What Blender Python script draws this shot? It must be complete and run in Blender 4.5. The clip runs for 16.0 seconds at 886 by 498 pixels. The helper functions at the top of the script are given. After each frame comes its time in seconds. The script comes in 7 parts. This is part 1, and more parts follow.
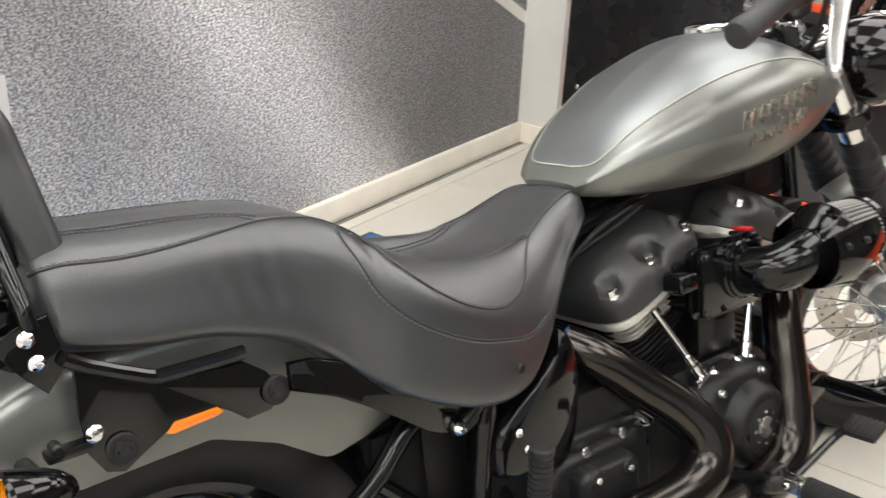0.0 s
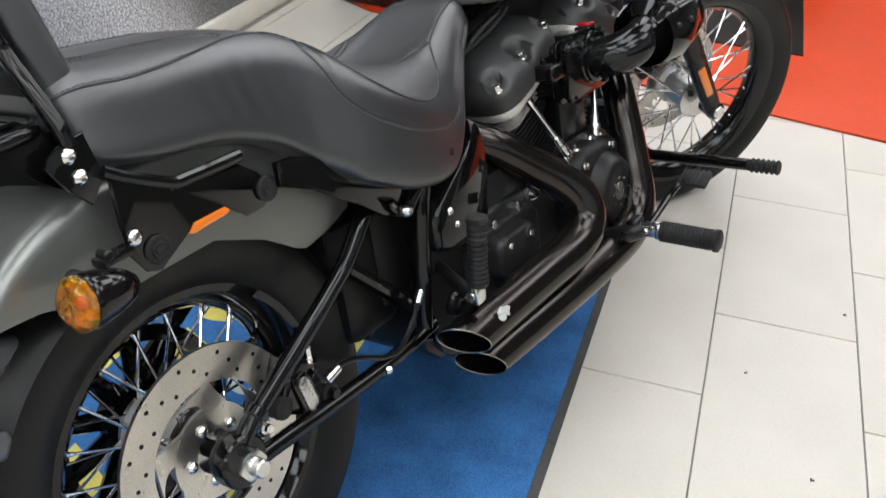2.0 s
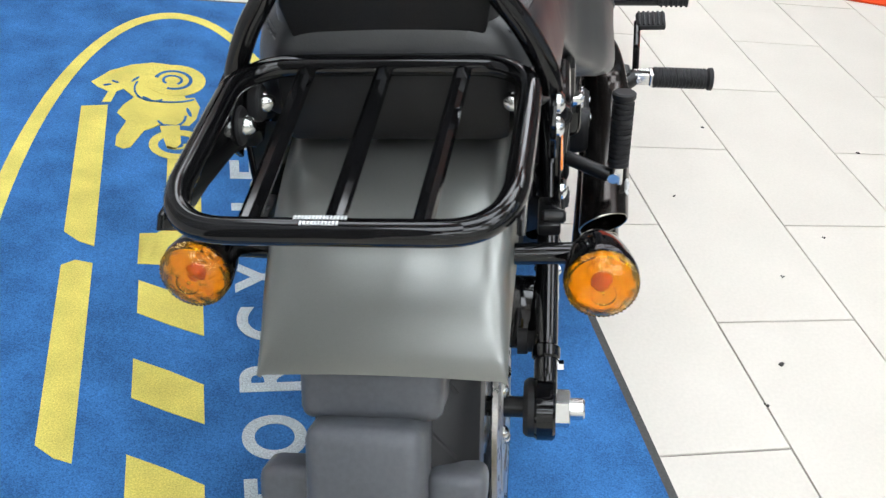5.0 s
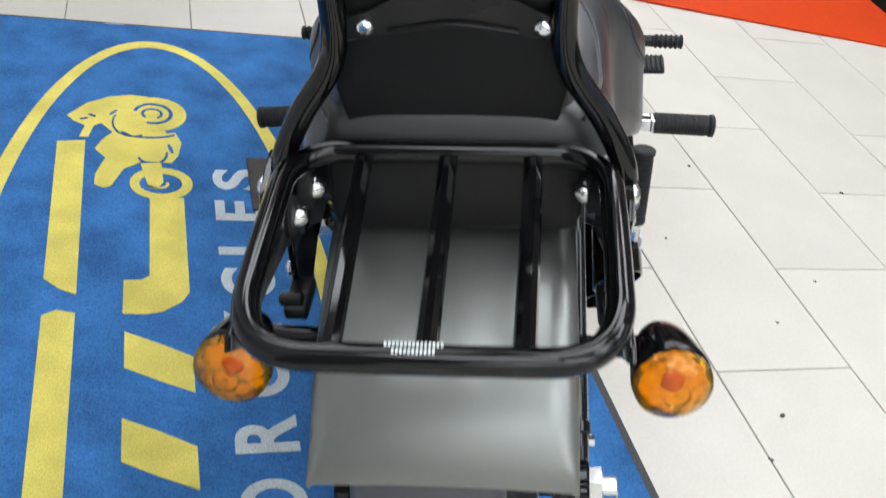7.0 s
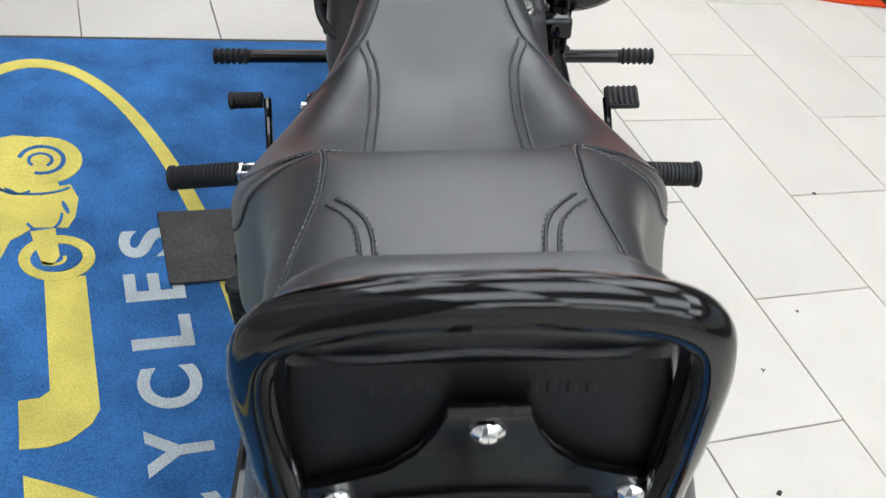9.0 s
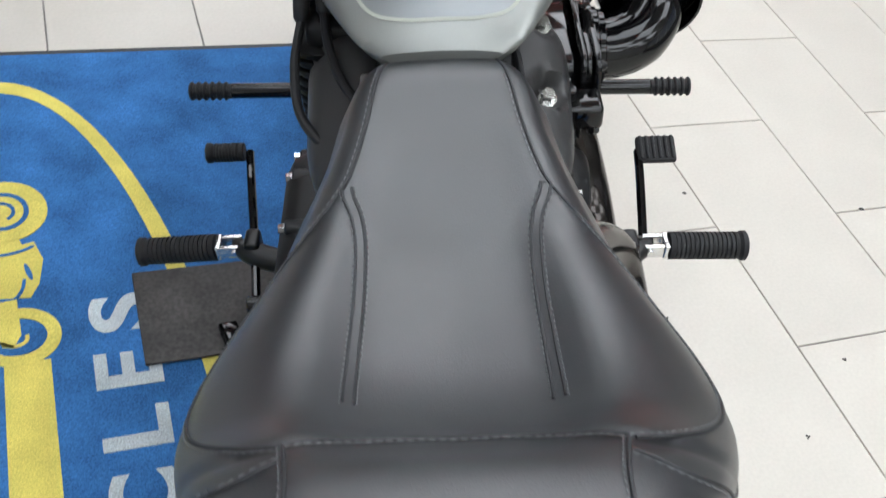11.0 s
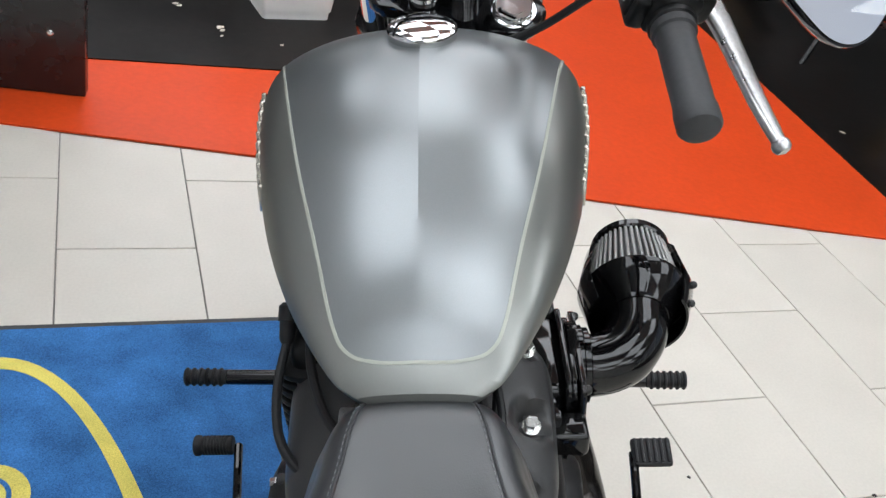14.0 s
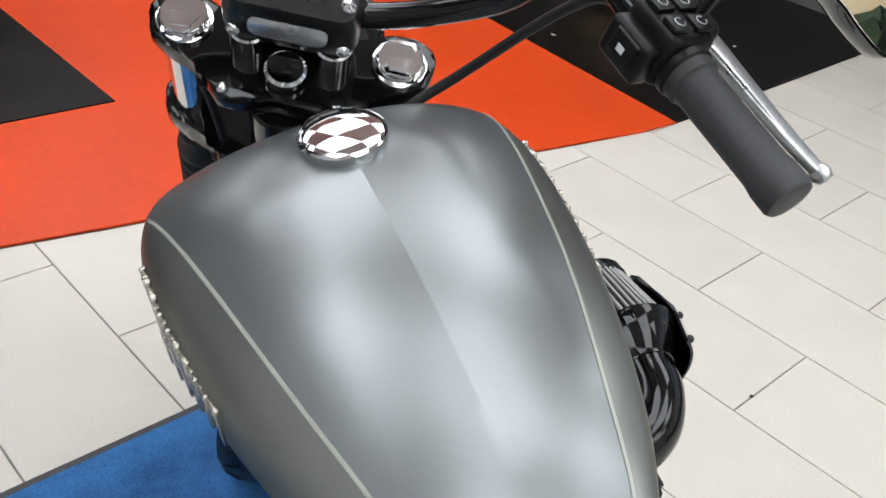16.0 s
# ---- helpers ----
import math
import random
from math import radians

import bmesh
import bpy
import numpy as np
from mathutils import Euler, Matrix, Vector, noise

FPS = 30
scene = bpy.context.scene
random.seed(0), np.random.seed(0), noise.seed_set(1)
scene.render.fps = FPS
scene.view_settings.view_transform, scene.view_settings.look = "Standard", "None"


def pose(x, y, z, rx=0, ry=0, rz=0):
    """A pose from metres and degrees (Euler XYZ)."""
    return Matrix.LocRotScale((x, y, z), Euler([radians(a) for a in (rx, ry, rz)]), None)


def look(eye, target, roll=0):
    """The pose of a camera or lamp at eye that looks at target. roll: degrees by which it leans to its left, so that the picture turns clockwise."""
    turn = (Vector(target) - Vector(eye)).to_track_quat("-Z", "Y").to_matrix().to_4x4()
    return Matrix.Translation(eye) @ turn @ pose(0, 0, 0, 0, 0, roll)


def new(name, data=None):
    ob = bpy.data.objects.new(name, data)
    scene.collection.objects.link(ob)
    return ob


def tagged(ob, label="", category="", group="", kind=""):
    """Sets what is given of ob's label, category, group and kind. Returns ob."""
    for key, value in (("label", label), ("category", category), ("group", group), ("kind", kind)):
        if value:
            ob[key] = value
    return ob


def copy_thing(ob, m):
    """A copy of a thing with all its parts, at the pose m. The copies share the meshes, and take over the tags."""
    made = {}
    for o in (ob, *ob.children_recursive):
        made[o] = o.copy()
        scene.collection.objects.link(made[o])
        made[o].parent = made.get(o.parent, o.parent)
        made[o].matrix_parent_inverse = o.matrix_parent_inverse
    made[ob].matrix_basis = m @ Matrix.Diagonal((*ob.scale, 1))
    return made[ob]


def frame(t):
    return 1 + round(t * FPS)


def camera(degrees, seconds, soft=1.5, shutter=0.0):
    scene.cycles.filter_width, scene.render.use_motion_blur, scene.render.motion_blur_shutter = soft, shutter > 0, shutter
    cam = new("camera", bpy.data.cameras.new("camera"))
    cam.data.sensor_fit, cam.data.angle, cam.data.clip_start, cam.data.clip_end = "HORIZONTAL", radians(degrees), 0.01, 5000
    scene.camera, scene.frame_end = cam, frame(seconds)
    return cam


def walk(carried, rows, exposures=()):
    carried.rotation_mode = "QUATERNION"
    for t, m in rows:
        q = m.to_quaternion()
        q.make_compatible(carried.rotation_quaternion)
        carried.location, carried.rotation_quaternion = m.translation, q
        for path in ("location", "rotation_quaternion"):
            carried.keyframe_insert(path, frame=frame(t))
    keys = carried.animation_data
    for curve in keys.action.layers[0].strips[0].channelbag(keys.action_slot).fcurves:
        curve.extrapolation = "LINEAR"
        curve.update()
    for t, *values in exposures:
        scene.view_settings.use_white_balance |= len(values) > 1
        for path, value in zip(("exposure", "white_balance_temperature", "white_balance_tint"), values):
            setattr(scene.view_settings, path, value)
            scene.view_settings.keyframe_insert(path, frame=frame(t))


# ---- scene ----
cam = camera(49.7, 16.0, 1.4, 0.3)
PATH = [
    (0, (0.797, -0.27, 1.243), (-0.63, 0.868, 0.425), 2.7),
    (0.5, (0.884, -0.363, 1.248), (-0.431, 0.924, 0.463), 1.7),
    (1, (0.869, -0.447, 1.248), (-0.274, 0.958, 0.4), 1.7),
    (1.5, (0.815, -0.541, 1.235), (-0.227, 0.889, 0.302), 1.7),
    (2, (0.761, -0.592, 1.223), (-0.2, 0.822, 0.185), 2.6),
    (2.5, (0.68, -0.562, 1.199), (-0.145, 0.87, 0.073), 3.8),
    (3, (0.541, -0.593, 1.204), (-0.109, 0.936, 0.089), 4.3),
    (3.5, (0.351, -0.688, 1.225), (-0.053, 0.937, 0.132), 5.8),
    (4, (0.171, -0.678, 1.181), (-0.108, 0.916, 0.006), 6.7),
    (4.5, (-0.001, -0.724, 1.152), (-0.092, 0.861, -0.065), 9.9),
    (4.7, (-0.064, -0.756, 1.141), (-0.088, 0.825, -0.085), 10.4),
    (6.8, (-0.216, -0.722, 1.13), (-0.062, 0.876, -0.07), 14.4),
    (7, (-0.214, -0.684, 1.14), (-0.084, 0.924, -0.042), 14.0),
    (7.5, (-0.22, -0.578, 1.164), (-0.114, 1.047, 0.004), 13.5),
    (8, (-0.272, -0.472, 1.184), (-0.048, 1.148, 0.035), 14.1),
    (8.2, (-0.296, -0.44, 1.18), (0.012, 1.164, 0.027), 14.5),
    (10.3, (-0.254, -0.115, 1.244), (0.026, 1.182, -0.252), 17.6),
    (10.5, (-0.253, -0.085, 1.242), (0.003, 1.231, -0.242), 16.6),
    (11, (-0.278, -0.011, 1.244), (0.033, 1.353, -0.185), 16.0),
    (11.5, (-0.345, 0.048, 1.26), (0.045, 1.464, -0.097), 15.0),
    (12, (-0.309, 0.028, 1.296), (-0.005, 1.514, -0.008), 14.3),
    (12.5, (-0.26, -0.006, 1.321), (-0.034, 1.54, 0.072), 13.6),
    (13, (-0.254, -0.009, 1.335), (-0.052, 1.595, 0.157), 13.3),
    (13.5, (-0.257, 0.017, 1.336), (-0.047, 1.663, 0.221), 13.5),
    (14, (-0.258, 0.062, 1.321), (-0.044, 1.731, 0.24), 13.4),
    (14.5, (-0.285, 0.124, 1.309), (0.004, 1.787, 0.236), 13.2),
    (15, (-0.402, 0.22, 1.302), (0.159, 1.811, 0.228), 12.1),
    (15.5, (-0.502, 0.308, 1.307), (0.279, 1.784, 0.206), 10.6),
    (16, (-0.478, 0.405, 1.321), (0.347, 1.853, 0.215), 8.1),
]
EXPOSURES = [(0, -0.24, 7300, 10), (0.5, -0.3, 7250, 10), (1.0, -0.43, 6900, 10), (2.0, -0.61, 6700, 10), (3.5, -0.52, 6550, 10), (4.7, -0.36, 6500, 10), (7.0, -0.5, 6500, 10), (8.2, -0.5, 6450, 10), (10.5, -0.52, 6450, 10), (12.0, -0.58, 6500, 10), (13.5, -0.63, 6500, 10), (15.4, -0.69, 6600, 10), (16, -0.64, 6600, 10)]
walk(cam, [(t, look(eye, target, roll)) for t, eye, target, roll in PATH], EXPOSURES)

# ---------------------------------------------------------------- light
TILE_TURN = 17.2
world = bpy.data.worlds.new("sky")
scene.world = world
world.use_nodes = True
wn = world.node_tree.nodes
sky = wn.new("ShaderNodeTexSky")
sky.sky_type, sky.sun_disc = "NISHITA", False
sky.sun_elevation, sky.sun_rotation = radians(40), radians(120)
wn["Background"].inputs["Strength"].default_value = 0.1
world.node_tree.links.new(sky.outputs[0], wn["Background"].inputs[0])
sun = new("sun", bpy.data.lights.new("sun", "SUN"))
sun.data.energy, sun.data.angle, sun.data.color = 2.0, radians(0.6), (1, 0.95, 0.88)
sun.matrix_world = look((-3, -2, 5), (0, 0, 0))


# ---------------------------------------------------------------- materials
def mat(name, base, rough=0.5, metal=0.0, grain=0.0, grain_scale=200.0, bump=0.0, bump_scale=400.0, blotch=0.0, blotch_scale=6.0,
        coat=0.0, spec=0.5, rand=0.0, rough_var=0.0):
    m = bpy.data.materials.new(name)
    m.use_nodes = True
    nt = m.node_tree
    b = nt.nodes["Principled BSDF"]
    b.inputs["Roughness"].default_value = rough
    b.inputs["Metallic"].default_value = metal
    b.inputs["Coat Weight"].default_value = coat
    b.inputs["Coat Roughness"].default_value = 0.04
    b.inputs["Specular IOR Level"].default_value = spec
    b.inputs["Base Color"].default_value = (*base, 1)
    tc = nt.nodes.new("ShaderNodeTexCoord")

    def noisy(scale, detail):
        n = nt.nodes.new("ShaderNodeTexNoise")
        n.inputs["Scale"].default_value, n.inputs["Detail"].default_value = scale, detail
        nt.links.new(tc.outputs["Object"], n.inputs["Vector"])
        return n.outputs["Fac"]

    colour = None
    for amount, scale, detail in ((blotch, blotch_scale, 5.0), (grain, grain_scale, 2.0)):
        if amount:
            mr = nt.nodes.new("ShaderNodeMapRange")
            mr.inputs["From Min"].default_value, mr.inputs["From Max"].default_value = 0.3, 0.7
            mr.inputs["To Min"].default_value, mr.inputs["To Max"].default_value = 1 - amount, 1 + amount
            nt.links.new(noisy(scale, detail), mr.inputs["Value"])
            mul = nt.nodes.new("ShaderNodeVectorMath")
            mul.operation = "MULTIPLY"
            if colour:
                nt.links.new(colour, mul.inputs[0])
            else:
                mul.inputs[0].default_value = base
            nt.links.new(mr.outputs[0], mul.inputs[1])
            colour = mul.outputs[0]
    if rand:
        oi = nt.nodes.new("ShaderNodeObjectInfo")
        mr = nt.nodes.new("ShaderNodeMapRange")
        mr.inputs["To Min"].default_value, mr.inputs["To Max"].default_value = 1 - rand, 1 + rand
        nt.links.new(oi.outputs["Random"], mr.inputs["Value"])
        mul = nt.nodes.new("ShaderNodeVectorMath")
        mul.operation = "MULTIPLY"
        if colour:
            nt.links.new(colour, mul.inputs[0])
        else:
            mul.inputs[0].default_value = base
        nt.links.new(mr.outputs[0], mul.inputs[1])
        colour = mul.outputs[0]
    if colour:
        nt.links.new(colour, b.inputs["Base Color"])
    if rough_var:
        mr = nt.nodes.new("ShaderNodeMapRange")
        mr.inputs["From Min"].default_value, mr.inputs["From Max"].default_value = 0.3, 0.7
        mr.inputs["To Min"].default_value, mr.inputs["To Max"].default_value = max(0.02, rough - rough_var), rough + rough_var
        nt.links.new(noisy(blotch_scale * 2, 4.0), mr.inputs["Value"])
        nt.links.new(mr.outputs[0], b.inputs["Roughness"])
    if bump:
        bp = nt.nodes.new("ShaderNodeBump")
        bp.inputs["Strength"].default_value, bp.inputs["Distance"].default_value = bump, 0.001
        nt.links.new(noisy(bump_scale, 3.0), bp.inputs["Height"])
        nt.links.new(bp.outputs[0], b.inputs["Normal"])
    return m


def glow(name, colour, strength):
    m = bpy.data.materials.new(name)
    m.use_nodes = True
    b = m.node_tree.nodes["Principled BSDF"]
    b.inputs["Base Color"].default_value = (*colour, 1)
    b.inputs["Emission Color"].default_value = (*colour, 1)
    b.inputs["Emission Strength"].default_value = strength
    return m


def clear(name, colour, rough=0.02, ior=1.45):
    m = bpy.data.materials.new(name)
    m.use_nodes = True
    b = m.node_tree.nodes["Principled BSDF"]
    b.inputs["Base Color"].default_value = (*colour, 1)
    b.inputs["Transmission Weight"].default_value = 1.0
    b.inputs["Roughness"].default_value = rough
    b.inputs["IOR"].default_value = ior
    return m


PAINT = mat("grey_denim_paint", (0.238, 0.244, 0.232), 0.32, 0.74, grain=0.05, grain_scale=1400, bump=0.015, bump_scale=1800)
PAINT.node_tree.nodes["Principled BSDF"].inputs["Specular Tint"].default_value = (0.42, 0.42, 0.37, 1)
PANELPAINT = mat("blue_grey_denim_paint", (0.232, 0.244, 0.25), 0.32, 0.74, grain=0.05, grain_scale=1400, bump=0.015, bump_scale=1800)
PANELPAINT.node_tree.nodes["Principled BSDF"].inputs["Specular Tint"].default_value = (0.41, 0.42, 0.4, 1)
LEATHER = mat("black_leather", (0.0095, 0.011, 0.0135), 0.39, 0, bump=0.3, bump_scale=700, blotch=0.06, blotch_scale=9, spec=1.0, coat=0.45)
LEATHER.node_tree.nodes["Principled BSDF"].inputs["Coat IOR"].default_value = 1.5
LEATHER.node_tree.nodes["Principled BSDF"].inputs["Coat Roughness"].default_value = 0.42
THREAD = mat("grey_thread", (0.16, 0.165, 0.17), 0.6, 0)
STITCH = mat("black_thread", (0.022, 0.023, 0.025), 0.5, 0, bump=0.6, bump_scale=900)
GLOSS = mat("gloss_black_enamel", (0.0038, 0.0038, 0.0042), 0.06, 0, spec=0.4, blotch=0.15, blotch_scale=30)
SATIN = mat("satin_black_metal", (0.0055, 0.0055, 0.006), 0.3, 0, spec=0.4, grain=0.15, bump=0.06, bump_scale=500, rough_var=0.06)
WRINKLE = mat("matt_black_casting", (0.011, 0.011, 0.0116), 0.42, 0.0, spec=0.35, grain=0.2, grain_scale=600, bump=0.25, bump_scale=900, blotch=0.15)
RUBBER = mat("black_rubber", (0.014, 0.014, 0.015), 0.6, 0, spec=0.35, grain=0.15, bump=0.15, bump_scale=300, blotch=0.2, rough_var=0.08)
TYRE = mat("tyre_rubber", (0.0055, 0.0055, 0.006), 0.4, 0, spec=0.3, grain=0.12, bump=0.1, bump_scale=250, blotch=0.25, blotch_scale=12, rough_var=0.1)
PLASTIC = mat("black_plastic", (0.005, 0.0052, 0.0055), 0.4, 0, spec=0.25, grain=0.1, bump=0.1, bump_scale=700)
GREYPLASTIC = mat("dark_grey_plastic", (0.085, 0.09, 0.1), 0.4, 0, grain=0.08, bump=0.12, bump_scale=900, blotch=0.06)
CHROME = mat("chrome", (0.78, 0.78, 0.78), 0.06, 1, blotch=0.05, rough_var=0.03)
STEEL = mat("brushed_steel", (0.52, 0.51, 0.49), 0.28, 1, grain=0.12, grain_scale=500, blotch=0.12, blotch_scale=30, rough_var=0.08)
ALU = mat("cast_aluminium", (0.55, 0.55, 0.55), 0.3, 1, grain=0.08, blotch=0.1, rough_var=0.08)
ZINC = mat("zinc_bolt", (0.7, 0.7, 0.68), 0.22, 1, blotch=0.1)
PIPE = mat("black_chrome_pipe", (0.046, 0.041, 0.038), 0.17, 0.9, blotch=0.12, blotch_scale=10)
RED_PAINT = mat("red_floor_paint", (0.6, 0.057, 0.011), 0.38, 0, spec=0.2, grain=0.05, grain_scale=60, blotch=0.05, blotch_scale=3, bump=0.03, bump_scale=25)
BLACK_PAINT = mat("black_floor_paint", (0.0065, 0.0055, 0.005), 0.36, 0, spec=0.14, grain=0.3, grain_scale=40, blotch=0.5, blotch_scale=5, bump=0.05, bump_scale=30)
TILE = mat("beige_porcelain", (0.585, 0.55, 0.49), 0.36, 0, spec=0.35, grain=0.03, grain_scale=150, blotch=0.035, blotch_scale=5, bump=0.05, bump_scale=200, rand=0.03)
GROUT = mat("grey_grout", (0.24, 0.225, 0.205), 0.85, 0, grain=0.25, grain_scale=200, blotch=0.25)
GROUT_PALE = mat("bare_screed", (0.5, 0.46, 0.38), 0.8, 0, grain=0.2, blotch=0.2)
MATBLUE = mat("blue_carpet", (0.04, 0.148, 0.365), 0.95, 0, grain=0.32, grain_scale=420, bump=1.0, bump_scale=600, blotch=0.3, blotch_scale=9, spec=0.15)
MATYELLOW = mat("yellow_carpet", (0.68, 0.58, 0.14), 0.95, 0, grain=0.2, grain_scale=420, bump=1.0, bump_scale=600, blotch=0.18, blotch_scale=10, spec=0.15)
MATWHITE = mat("pale_carpet", (0.5, 0.55, 0.56), 0.95, 0, grain=0.3, grain_scale=420, bump=1.0, bump_scale=600, blotch=0.18, blotch_scale=10, spec=0.15)
MATEDGE = mat("mat_rubber_edge", (0.05, 0.05, 0.048), 0.7, 0, grain=0.2, bump=0.2, blotch=0.2)
WHITE = mat("white_paint", (0.8, 0.79, 0.76), 0.5, 0, grain=0.02, blotch=0.03, bump=0.05, bump_scale=60)
SKIRTING = mat("cream_skirting_paint", (0.86, 0.81, 0.72), 0.4, 0, grain=0.03, blotch=0.07, blotch_scale=8)
BLACKBOARD = mat("black_laminate", (0.012, 0.012, 0.013), 0.25, 0, grain=0.15, blotch=0.2, rough_var=0.1)
CEILTILE = mat("grey_ceiling_tile", (0.7, 0.68, 0.67), 0.9, 0, grain=0.1, blotch=0.05)
WALLPAINT = mat("grey_wall_paint", (0.11, 0.109, 0.107), 0.8, 0, grain=0.03, blotch=0.05)
CREAM = mat("cream_pinstripe", (0.36, 0.37, 0.32), 0.4, 0, blotch=0.05)
BADGE = mat("antique_nickel", (0.5, 0.475, 0.42), 0.27, 1, grain=0.2, blotch=0.2)
REFLECTOR = mat("amber_reflector", (0.85, 0.2, 0.01), 0.2, 0, coat=0.8, bump=0.5, bump_scale=300)
REDLENS = mat("red_lens", (0.55, 0.015, 0.02), 0.12, 0, coat=1.0, blotch=0.2, blotch_scale=40)
PLATEYELLOW = mat("yellow_plate", (0.85, 0.6, 0.03), 0.4, 0, blotch=0.05)
MIRROR = mat("mirror_silver", (0.92, 0.92, 0.92), 0.01, 1)
GOLD = mat("gold_rim", (0.55, 0.33, 0.08), 0.3, 1, blotch=0.15)
PRINT = mat("white_print", (0.6, 0.62, 0.62), 0.5, 0, blotch=0.1)
FILTER = mat("grey_filter_gauze", (0.3, 0.3, 0.29), 0.5, 0.5, grain=0.3, grain_scale=900, bump=0.5, bump_scale=900)
BAG = mat("black_bin_liner", (0.012, 0.012, 0.012), 0.2, 0, bump=0.5, bump_scale=30)
RUST = mat("dark_grey_steel", (0.045, 0.042, 0.04), 0.55, 0.3, grain=0.3, grain_scale=150, blotch=0.35, blotch_scale=15)
GLASS = clear("window_glass", (1, 1, 1), 0.0)
LENSGLASS = clear("clear_lens", (1, 1, 1), 0.02)
AMBER = clear("amber_lens", (1.0, 0.54, 0.004), 0.02)
AMBER.node_tree.nodes["Principled BSDF"].inputs["Transmission Weight"].default_value = 0.97
# moulded prisms in the lens
cells = AMBER.node_tree.nodes.new("ShaderNodeTexVoronoi")
cells.feature = "SMOOTH_F1"
cells.inputs["Scale"].default_value = 75
where = AMBER.node_tree.nodes.new("ShaderNodeTexCoord")
prisms = AMBER.node_tree.nodes.new("ShaderNodeBump")
prisms.inputs["Strength"].default_value = 0.75
prisms.inputs["Distance"].default_value = 0.004
AMBER.node_tree.links.new(where.outputs["Object"], cells.inputs["Vector"])
AMBER.node_tree.links.new(cells.outputs["Distance"], prisms.inputs["Height"])
AMBER.node_tree.links.new(prisms.outputs["Normal"], AMBER.node_tree.nodes["Principled BSDF"].inputs["Normal"])
GREEN = mat("leaf_green", (0.05, 0.09, 0.03), 0.7, 0, grain=0.3, blotch=0.4, blotch_scale=3)
ASPHALT = mat("asphalt", (0.05, 0.05, 0.05), 0.9, 0, grain=0.3, blotch=0.2)
ROCKER = mat("satin_black_cover", (0.03, 0.03, 0.0305), 0.4, 0.0, spec=0.5, grain=0.15, grain_scale=700, bump=0.15, bump_scale=900)
LIP = mat("machined_alloy", (0.62, 0.6, 0.56), 0.45, 0.35, grain=0.1, grain_scale=300, blotch=0.08)
GRIP = mat("grey_black_rubber", (0.04, 0.041, 0.043), 0.55, 0, spec=0.4, grain=0.08, bump=0.15, bump_scale=500)
BOWL = mat("silvered_reflector", (0.95, 0.94, 0.9), 0.1, 0.85, coat=0.4)
BULB = mat("amber_bulb", (0.75, 0.2, 0.01), 0.2, 0, coat=0.6, blotch=0.1)
DISC = mat("stainless_disc", (0.64, 0.61, 0.56), 0.32, 1, grain=0.1, grain_scale=400, blotch=0.1, blotch_scale=20, rough_var=0.06)
BRACKET = mat("black_powder_coat", (0.0018, 0.0018, 0.002), 0.06, 0, spec=0.5)
VINYL = mat("black_vinyl_backing", (0.006, 0.006, 0.0065), 0.5, 0, spec=0.3, bump=0.3, bump_scale=600)
LIGHTPANEL = glow("lit_panel", (0.93, 0.99, 1.05), 7.2)


